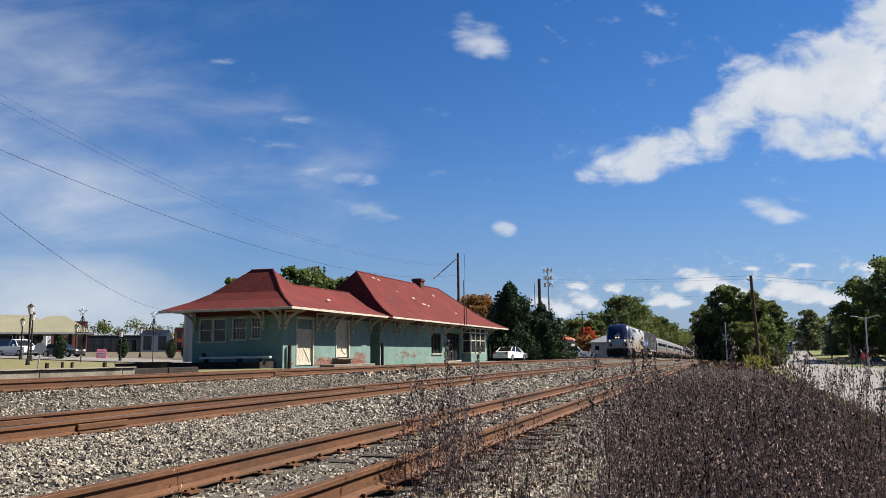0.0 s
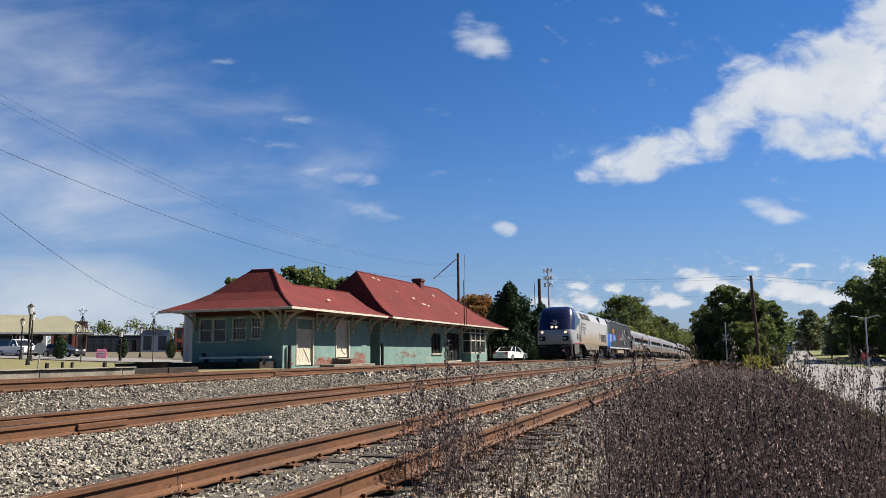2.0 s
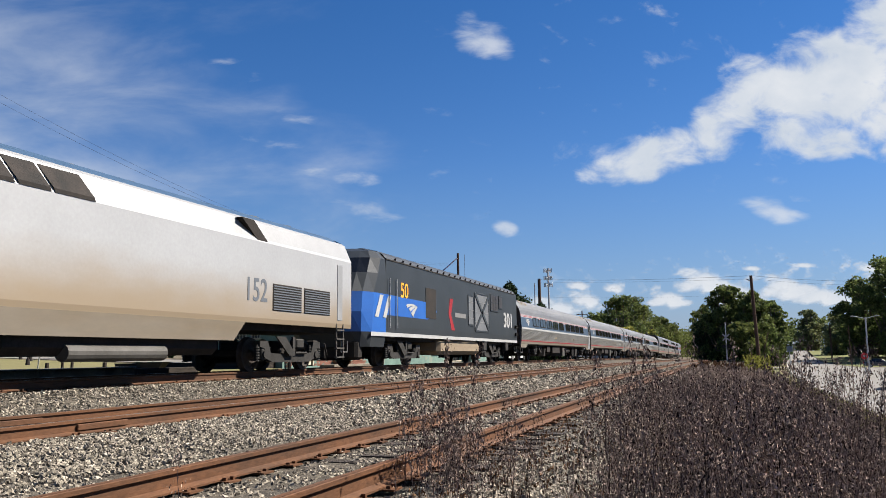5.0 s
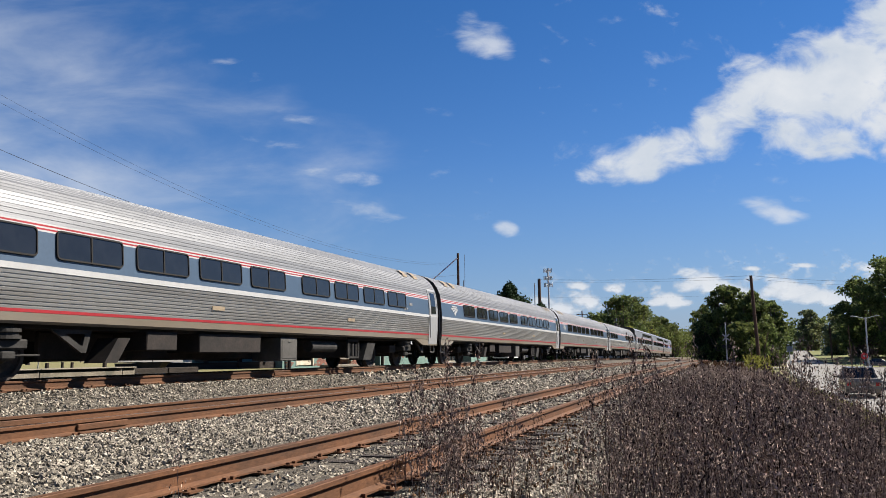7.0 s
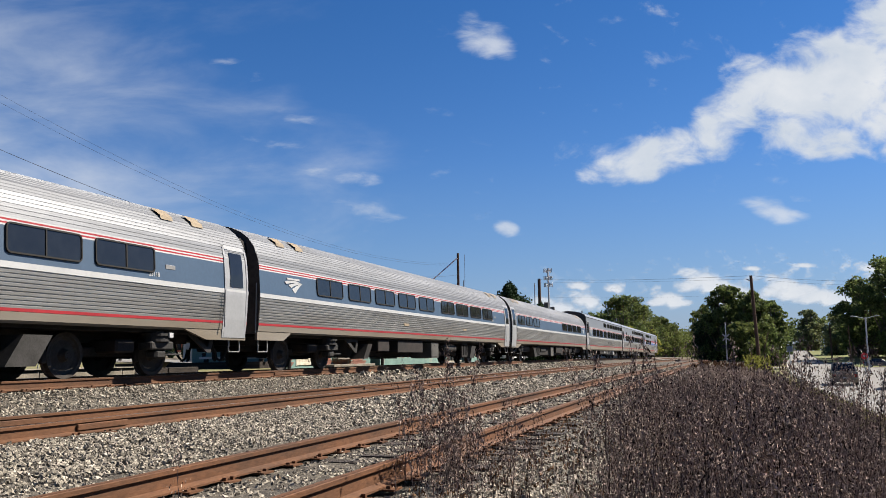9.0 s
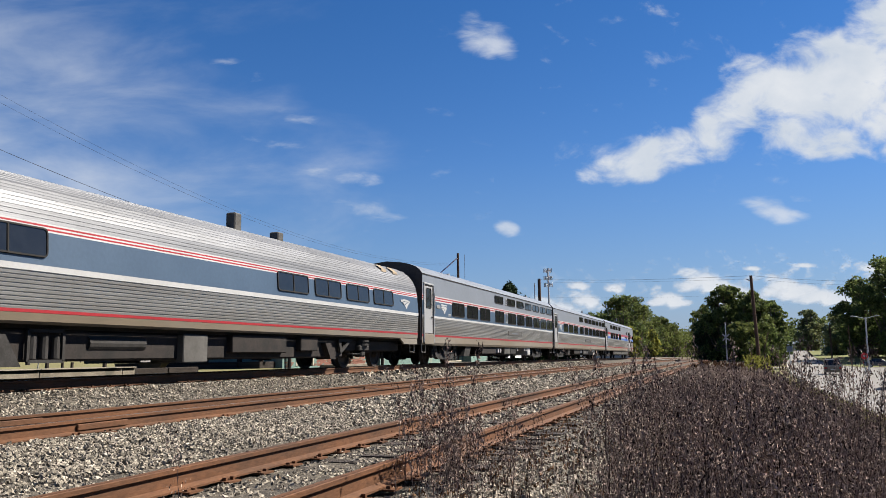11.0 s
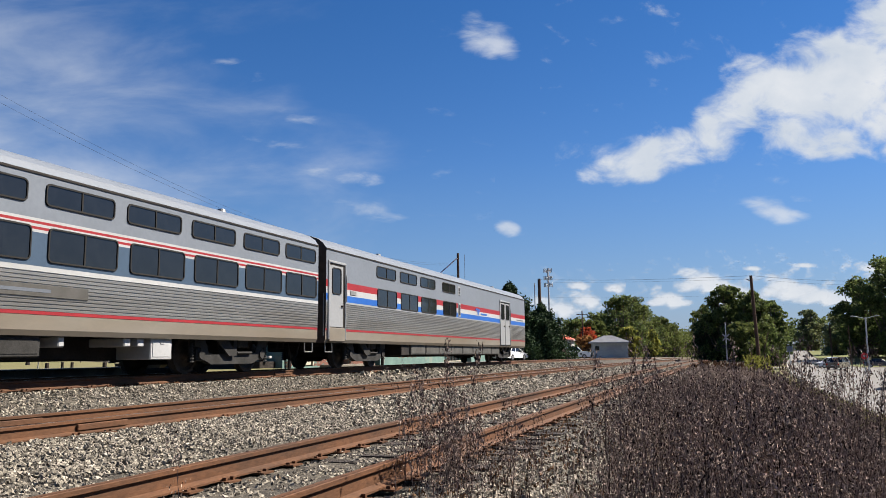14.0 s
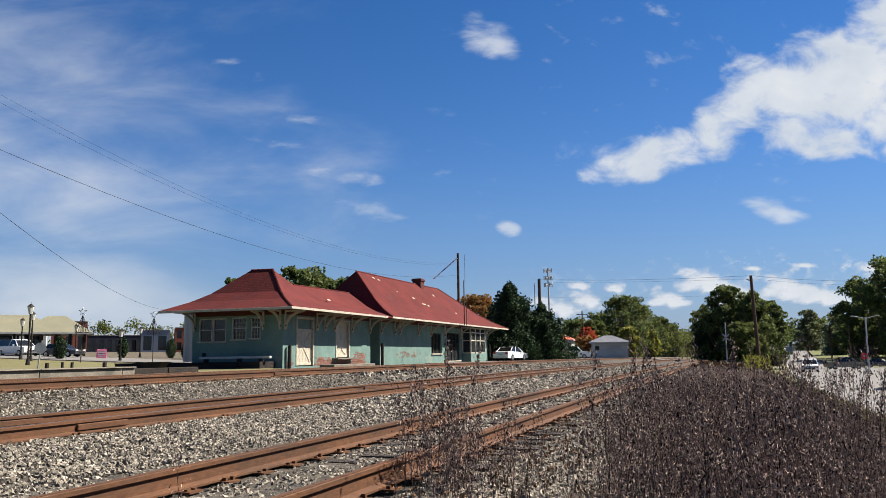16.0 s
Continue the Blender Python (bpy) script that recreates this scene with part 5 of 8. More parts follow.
    for s in (1, -1):
        bm = bm_new()
        tube(bm, (s * 1.2, 0.2, 1.1), (s * 0.55, 0.0, 1.02), 0.018, seg=6)
        part("grab_iron", bm, "frame", car)
        poly(car, "skirt", [(0.9, 1.27), (3.1, 1.27), (3.0, 0.62), (2.6, 0.5), (1.15, 0.42), (0.85, 0.8)], s * 1.5 if s > 0 else -1.508, "boxgrey", 0.01)
        poly(car, "red_sill", [(0.95, 1.27), (5.0, 1.27), (5.0, 1.32), (0.95, 1.32)], s * 1.524 if s > 0 else -1.53, "stripered", 0.005)
        poly(car, "tank_skirt", [(5.6, 1.28), (14.4, 1.28), (13.9, 0.8), (7.0, 0.8)], s * 1.5 if s > 0 else -1.51, "dust", 0.012)
    for a, lou in ((4.25, True), (5.15, True), (6.3, False), (7.1, False), (7.9, False), (8.4, False)):
        w = 0.72 if lou else 0.5 if a > 7.5 else 0.72
        bm = bm_new()
        f = lambda z: 1.49 - (z - 3.5) * 0.4375 + 0.01 if z > 3.5 else 1.53
        loft(bm, [[(f(z), a + (3.9 - z) * 0.5, z), (f(z), a + w + (3.9 - z) * 0.5, z)] for z in (3.42, 3.5, 3.93)])
        v = part("vent", bm, "black", car)
        if lou:
            for k in range(7):
                z = 3.44 + k * 0.068
                bm = bm_new()
                tube(bm, (f(z) + 0.015, a + (3.9 - z) * 0.5, z), (f(z) + 0.015, a + w + (3.9 - z) * 0.5, z), 0.017, seg=5)
                part("louvre", bm, "logogrey", v)
    poly(car, "dark_panel", [(14.15, 3.95), (14.7, 3.95), (15.4, 3.45), (14.9, 3.45)], 1.3, "black", 0.21)
    for a, b, z0, z1 in ((15.65, 17.2, 1.63, 2.36), (17.35, 18.95, 1.63, 2.36), (2.1, 2.75, 1.62, 2.1)):
        bm = bm_new()
        box(bm, (1.5, a, z0), (1.535, b, z1), 0.01)
        v = part("grille", bm, "black", car)
        for k in range(int((z1 - z0) / 0.07)):
            bm = bm_new()
            box(bm, (1.535, a + 0.03, z0 + 0.02 + k * 0.07), (1.55, b - 0.03, z0 + 0.05 + k * 0.07))
            part("slat", bm, "logogrey", v)
    arrows(car, 5.5, 2.4, 2.5, 0.8, 1.525, "logogrey")
    for k in range(6):
        bm = bm_new()
        box(bm, (1.523, 4.62 + k * 0.36, 2.93), (1.53, 4.9 + k * 0.36, 3.08))
        part("word_bar", bm, "logogrey", car)
    text(car, "152", 14.85, 2.1, 0.62, 1.525, "logogrey", squeeze=0.85)
    for yy in (3.2, 3.95):
        bm = bm_new()
        tube(bm, (1.6, yy, 1.5), (1.6, yy, 3.25), 0.018, seg=6)
        box(bm, (1.515, yy - 0.04, 1.45), (1.53, yy + 0.04, 3.3))
        part("handrail", bm, "frame", car)
    bm = bm_new()
    box(bm, (1.51, 3.28, 1.45), (1.535, 3.88, 3.3), 0.01)
    d = part("door", bm, "silver", car)
    bm = bm_new()
    box(bm, (1.535, 3.36, 1.5), (1.545, 3.8, 2.0), 0.01)
    part("door_step", bm, "black", d)
    for ya in (3.3, 19.4):
        bm = bm_new()
        for k in (0, 0.45):
            box(bm, (1.5, ya + k, 0.3), (1.53, ya + k + 0.04, 1.4))
        for k in range(4):
            box(bm, (1.46, ya, 0.34 + k * 0.28), (1.56, ya + 0.49, 0.38 + k * 0.28))
        part("ladder", bm, "boxgrey", car)
    for a, b, z0, z1 in ((19.45, 19.8, 1.5, 3.25),):
        bm = bm_new()
        box(bm, (1.52, a, z0), (1.535, b, z1), 0.01)
        part("rear_door", bm, "silver", car)
    bm = bm_new()
    for yy, r in ((9.5, 0.55), (11.2, 0.55), (16.2, 0.6), (18.0, 0.6)):
        tube(bm, (0, yy, 4.26), (0, yy, 4.36), r, seg=20)
    box(bm, (-0.9, 3.3, 4.2), (0.9, 4.1, 4.36), 0.05)
    part("roof_fans", bm, "roofsteel", car)
    for sx, yy in ((-0.5, 2.6), (0.55, 2.7), (0.0, 3.0)):
        bm = bm_new()
        tube(bm, (sx, yy, 4.25), (sx, yy, 4.42), 0.05, 0.03, seg=8)
        part("antenna", bm, "black", car)
    bm = bm_new()
    box(bm, (-1.35, 7.2, 0.45), (1.35, 13.6, 1.2), 0.15)
    part("fuel_tank", bm, "black", car)
    bm = bm_new()
    tube(bm, (1.3, 8.7, 0.5), (1.3, 11.5, 0.5), 0.17, seg=14)
    part("air_tank", bm, "boxgrey", car)
    bm = bm_new()
    box(bm, (-1.2, 1.0, 1.1), (1.2, L - 0.1, 1.3))
    part("underframe", bm, "black", car)
    outer_truck(car, 4.1, 2.85, "black", 0.3), outer_truck(car, 17.2, 2.85, "truckgrey", 0.3)
    coupler_end(car, L, 1)
    TRAIN.append((car, 0.05, False))


def second_locomotive():
    car = tagged(new("second_locomotive"), "charcoal grey locomotive with blue nose panel and white number 301", "locomotive")
    L = 21.4
    y0 = 2.2
    band(car, "sill_stripe", [(1.5, 1.08), (1.5, 1.22)], 0.9, L, "stripewhite", "cream sill stripe")
    band(car, "side", [(1.49, 1.22), (1.5, 1.45), (1.5, 3.86)], y0, L, "charcoal")
    band(car, "roof_edge", [(1.52, 3.86), (1.52, 3.9), (1.46, 3.92)], y0, L - 0.5, "black")
    roof = [(1.48, 3.9), (1.36, 4.06), (1.12, 4.2), (0.7, 4.3), (0, 4.34)]
    band(car, "roof", roof, y0, L - 0.5, "charcoalroof")
    bm = bm_new()
    both = roof + [(-x, z) for x, z in roof[-2::-1]]
    loft(bm, [[(x, L - 0.5 + d, min(z, 4.34 - drop) if z > 3.9 else z - drop * 0.12) for x, z in both] for d, drop in ((0, 0), (0.2, 0.05), (0.36, 0.16), (0.46, 0.3), (0.5, 0.44))])
    part("roof_end", bm, "charcoalroof", car, "rounded rear end of the roof")
    prof = [(1.49, 1.1), (1.5, 3.86)] + [(x, min(z, 3.9)) for x, z in roof]
    bm = bm_new()
    bm.faces.new([bm.verts.new(p) for p in [(x, L, z) for x, z in prof] + [(-x, L, z) for x, z in prof[::-1]]])
    part("end_wall", bm, "black", car)
    table = [(0.7, 0.35, 0.9, 1.0, 1.4, y0), (1.22, 0.2, 1.0, 1.0, 1.49, y0), (1.9, 0.1, 1.05, 1.05, 1.5, y0), (2.6, 0.2, 1.05, 1.15, 1.5, y0), (3.3, 0.7, 0.98, 1.5, 1.5, y0), (3.86, 1.1, 0.9, 1.75, 1.48, y0), (4.15, 1.5, 0.75, 1.95, 1.2, y0), (4.3, 1.9, 0.4, 2.05, 0.7, y0)]
    bm = bm_new()
    loft(bm, nose_rings(table, 1))
    ob = part("nose", bm, "charcoal", car)
    ob.data.materials.append(M["stripeblue"])
    ob.data.materials.append(M["glass"])
    for i, f in enumerate(ob.data.polygons):
        r, c = divmod(i, 10)
        f.material_index = 1 if r in (1, 2) else 2 if r in (4,) and 2 <= c <= 7 else 0
    x = 1.502
    poly(car, "blue_panel", [(2.2, 1.85), (6.5, 1.85), (7.6, 2.2), (7.2, 2.55), (2.2, 2.6)], x, "stripeblue", 0.004)
    for a in (1.2, 1.9):
        poly(car, "white_slash", [(a, 1.75), (a + 0.3, 1.75), (a + 0.75, 2.55), (a + 0.45, 2.55)], x + 0.005, "stripewhite", 0.006)
    text(car, "50", 3.95, 2.82, 0.58, x + 0.006, "orange")
    arrows(car, 4.7, 2.12, 1.2, 0.5, x + 0.006, "stripewhite")
    poly(car, "red_chevron", [(9.3, 2.9), (9.75, 2.9), (9.45, 2.2), (9.95, 1.5), (9.5, 1.5), (9.1, 2.2)], x, "stripered", 0.006)
    bm = bm_new()
    box(bm, (x, 10.0, 2.1), (x + 0.008, 11.6, 2.3))
    part("word_bar", bm, "frame", car)
    poly(car, "intake_panel", [(6.25, 1.9), (7.45, 1.9), (7.45, 3.15), (6.25, 3.15)], x, "black", 0.012)
    for a, b, z0, z1 in ((11.95, 12.9, 1.78, 3.3), (13.0, 15.55, 1.52, 3.48)):
        bm = bm_new()
        o = [(c + (a + b) / 2, d + (z0 + z1) / 2) for c, d in ring_shape(b - a, z1 - z0, 0.12)]
        i = [(c + (a + b) / 2, d + (z0 + z1) / 2) for c, d in ring_shape(b - a - 0.16, z1 - z0 - 0.16, 0.08)]
        loft(bm, [[(x, *p) for p in o], [(x + 0.025, *p) for p in o], [(x + 0.025, *p) for p in i], [(x, *p) for p in i]], close=True, caps=False)
        v = part("grille_frame", bm, "charcoal", car)
        bm = bm_new()
        bm.faces.new([bm.verts.new((x + 0.003, *p)) for p in i])
        part("mesh_screen", bm, "panelgrey", v)
        for k in range(3):
            bm = bm_new()
            zz = z0 + (z1 - z0) * (k + 1) / 4
            box(bm, (x, a + 0.08, zz - 0.012), (x + 0.014, b - 0.08, zz + 0.012))
            part("crossbar", bm, "frame", v)
        if b - a > 2:
            for q, w in (((a + 0.1, z1 - 0.1), (b - 0.1, z0 + 0.1)), ((a + 0.1, z0 + 0.1), (b - 0.1, z1 - 0.1))):
                bm = bm_new()
                d = Vector((0, w[0] - q[0], w[1] - q[1])).normalized()
                nn = Vector((0, -d.z, d.y)) * 0.09
                p, r = Vector((0, *q)), Vector((0, *w))
                loft(bm, [[(xx, *(u.yz)) for u in (p + nn, p - nn, r - nn, r + nn)] for xx in (x, x + 0.035)], close=True)
                part("brace", bm, "charcoal", v)
            for k in range(14):
                bm = bm_new()
                box(bm, (x + 0.026, a + 0.1 + k * 0.17, z1 - 0.05), (x + 0.034, a + 0.13 + k * 0.17, z1 - 0.03))
                part("bolt", bm, "frame", v)
    for a, b, z0, z1, nx, nz in ((15.8, 17.25, 2.66, 3.58, 3, 2), (17.45, 18.15, 2.86, 3.57, 1, 1)):
        bm = bm_new()
        box(bm, (x, a, z0), (x + 0.03, b, z1), 0.008)
        v = part("window_frame", bm, "charcoal", car)
        w, h = (b - a - 0.1) / nx, (z1 - z0 - 0.1) / nz
        for i in range(nx):
            for j in range(nz):
                bm = bm_new()
                box(bm, (x + 0.028, a + 0.06 + i * w, z0 + 0.06 + j * h), (x + 0.034, a + 0.03 + (i + 1) * w, z0 + 0.03 + (j + 1) * h))
                part("pane", bm, "gridbrown", v)
    text(car, "301", 19.42, 2.26, 0.8, x, "stripewhite", squeeze=1.22, bold=0.034)
    for k in range(24):
        yy = 3.0 + k * 0.78
        bm = bm_new()
        for d in (-0.06, 0.06):
            tube(bm, (1.49, yy + d, 3.9), (1.54, yy + d * 0.4, 3.99), 0.02, seg=5)
        part("roof_lug", bm, "black", car)
    for zz in (1.55, 1.98):
        bm = bm_new()
        for s in (0, 0.34):
            box(bm, (x, 20.85 + s, zz - 0.08), (x + 0.09, 20.93 + s, zz + 0.1), 0.01)
        tube(bm, (x + 0.08, 20.85, zz - 0.02), (x + 0.08, 21.27, zz - 0.02), 0.018, seg=6)
        part("foot_step", bm, "black", car)
    bm = bm_new()
    box(bm, (-1.38, 8.2, 0.42), (1.38, 14.2, 1.08), 0.16)
    part("fuel_tank", bm, "tan", car)
    bm = bm_new()
    box(bm, (-1.2, 0.8, 0.95), (1.2, L - 0.1, 1.12))
    box(bm, (-1.2, 0.4, 0.25), (1.2, 0.9, 0.95), 0.1)
    part("underframe", bm, "black", car)
    for a, b in ((18.9, 19.5), (14.6, 15.2)):
        bm = bm_new()
        box(bm, (1.2, a, 0.6), (1.46, b, 1.06), 0.04)
        part("equipment_box", bm, "truckgrey", car)
    bm = bm_new()
    tube(bm, (1.56, 2.4, 1.4), (1.56, 2.4, 3.2), 0.02, seg=6)
    tube(bm, (1.56, 3.1, 1.4), (1.56, 3.1, 3.2), 0.02, seg=6)
    part("handrail", bm, "stripewhite", car)
    outer_truck(car, 4.6, 2.8, "truckgrey", 0.34), outer_truck(car, 16.9, 2.8, "truckgrey", 0.34)
    coupler_end(car, L, 1)
    TRAIN.append((car, 21.2, False))


lead_locomotive()
second_locomotive()
for i in range(3):
    coach(43.1 + CAR * i)
coach(43.1 + CAR * 3, lounge=True)
for i in range(2):
    sleeper(43.1 + CAR * (4 + i))
sleeper(43.1 + CAR * 6, crew=True)
V0, S0 = 20.19, 103.84

# ---- road, lots and lawns ----
M.update(
    asphalt=mat("street", (0.155, 0.145, 0.132), (0.132, 0.125, 0.112), scale=0.25, fine=12, var=0.1, rough=0.9, bump=0.3),
    lawn=mat("lawn", (0.0858, 0.099, 0.0297), (0.125, 0.119, 0.0495), scale=0.5, fine=9, var=0.25, rough=1, bump=0.7),
    drylawn=mat("dry_lawn", (0.139, 0.122, 0.0561), (0.106, 0.102, 0.0429), scale=0.4, fine=8, var=0.2, rough=1, bump=0.6),
    guard=leafy(mat("guard_plastic", (0.75, 0.76, 0.78), rough=0.4, fine=10, var=0.05, bump=0), 0.6),
    kerb=mat("kerb", (0.264, 0.251, 0.224), scale=2, fine=20, var=0.15),
    carwhite=mat("car_white", (0.62, 0.62, 0.61), rough=0.2, scale=1, fine=5, var=0.04, bump=0),
    carsand=mat("car_sand", (0.185, 0.165, 0.132), rough=0.25, metal=0.3, scale=1, fine=5, var=0.05, bump=0),
    cardark=mat("car_dark", (0.04, 0.045, 0.055), rough=0.2, scale=1, fine=5, var=0.05, bump=0),
    tyre=mat("tyre", (0.02, 0.02, 0.02), rough=0.9, fine=30, bump=0.3),
    rim=mat("rim", (0.4, 0.4, 0.4), metal=0.8, rough=0.35, fine=10, bump=0),
    redlamp=mat("tail_lamp", (0.35, 0.01, 0.01), rough=0.2, fine=10, bump=0),
    signred=mat("sign_red", (0.55, 0.03, 0.03), rough=0.4, fine=10, var=0.05, bump=0),
    galv=mat("galvanised", (0.4, 0.41, 0.42), metal=0.6, rough=0.5, scale=3, fine=20, var=0.12, bump=0.05),
    signback=mat("sign_back", (0.33, 0.34, 0.35), metal=0.5, rough=0.5, fine=12, var=0.1, bump=0.02),
    shedwall=mat("shed_wall", (0.36, 0.37, 0.35), (0.3, 0.31, 0.295), scale=1, fine=15, var=0.1, rough=0.7),
    shedroof=mat("shed_roof", (0.13, 0.135, 0.15), (0.1, 0.1, 0.11), scale=1, fine=18, var=0.15, rough=0.85),
    tanroof=mat("tan_roof", (0.185, 0.172, 0.112), (0.152, 0.145, 0.099), scale=0.6, fine=10, var=0.1, rough=0.6),
    redbrick=mat("red_brick", (0.211, 0.066, 0.0396), (0.172, 0.0561, 0.0363), scale=1.5, fine=12, var=0.2, rough=0.9),
    darkbrick=mat("dark_shopfront", (0.04, 0.042, 0.052), (0.022, 0.024, 0.032), scale=0.7, fine=8, var=0.2, rough=0.8),
    bluegrey=mat("blue_grey_wall", (0.158, 0.185, 0.224), (0.132, 0.155, 0.191), scale=0.8, fine=10, var=0.1, rough=0.8),
    shutter=mat("white_wall", (0.396, 0.396, 0.383), (0.33, 0.33, 0.323), scale=0.8, fine=10, var=0.08, rough=0.8),
    silo=mat("pale_metal", (0.297, 0.304, 0.31), (0.244, 0.251, 0.257), metal=0.3, rough=0.55, scale=1, fine=8, stretch=(4, 4, 0.4), var=0.1),
    pink=mat("pink_board", (0.429, 0.106, 0.185), rough=0.6, fine=20, var=0.1, bump=0.02),
    redawning=mat("red_roof_sheet", (0.55, 0.12, 0.07), (0.46, 0.1, 0.06), scale=1, fine=10, var=0.1, rough=0.6),
)
left = [(6.2, -30), (6.2, 10), (6.2, 50), (7.5, 100), (10.2, 150), (13.5, 200), (17.5, 260), (21, 320), (25, 400)]
right = [(18, -30), (18.5, 10), (20, 50), (22.5, 100), (22, 150), (20.5, 200), (23.5, 260), (28, 320), (33, 400)]
road = sheet("road", left, right, 0.03, "asphalt", "worn pale asphalt street", "road")
sheet("road", [(20, 128), (40, 136), (80, 146), (160, 160)], [(20, 150), (40, 154), (80, 162), (160, 178)], 0.045, "asphalt", "side street of worn pale asphalt", "road")
sheet("road", [(-70, 132), (-40, 134), (-14, 136.5), (-1, 138), (11, 138)], [(-70, 139), (-40, 141), (-14, 143), (-1, 144), (11, 146)], 0.3, "asphalt", "pale level crossing road over the tracks", "road")
sheet("lawn", [(22.5, 157), (20.8, 200), (24, 260), (29, 330)], [(70, 166), (70, 200), (70, 260), (80, 330)], 0.05, "lawn", "mown green lawn beside the street", "lawn")
sheet("verge", [(3.5, 60), (5, 100), (7, 135), (10, 190)], [(6.1, 60), (7.2, 100), (9.5, 135), (12.6, 190)], 0.05, "drylawn", "dry yellow-green grass verge", "grass")
sheet("lawn", [(-120, -20), (-120, 30), (-120, 58), (-60, 58), (-34, 58)], [(-18, -20), (-18, 30), (-22, 37), (-31, 44), (-31.5, 58)], 0.04, "drylawn", "dry yellow-green lawn behind the platform", "lawn")
sheet("road", [(-130, 50), (-62, 60), (-34, 62)], [(-130, 64), (-66, 72), (-34, 74)], 0.07, "asphalt", "pale street in front of the shops", "road")
sheet("depot_yard", [(-31, 62), (-30, 84), (-34, 104), (-34, 130)], [(-15, 62), (-15, 84), (-15, 104), (-14, 130)], 0.04, "asphalt", "worn asphalt yard behind the depot", "yard")
bm = bm_new()
for (xa, ya), (xb, yb) in zip(left[2:], left[3:7]):
    loft(bm, [[(x, y, ground_z(x, y) - 0.02), (x, y, ground_z(x, y) + 0.15), (x - 0.16, y, ground_z(x, y) + 0.15), (x - 0.16, y, ground_z(x, y) - 0.02)] for x, y in ((xa + (xb - xa) * k / 4, ya + (yb - ya) * k / 4) for k in range(5))], close=True)
tagged(part("kerb", bm, "kerb"), "pale concrete kerb along the street", "kerb", kind="structure")


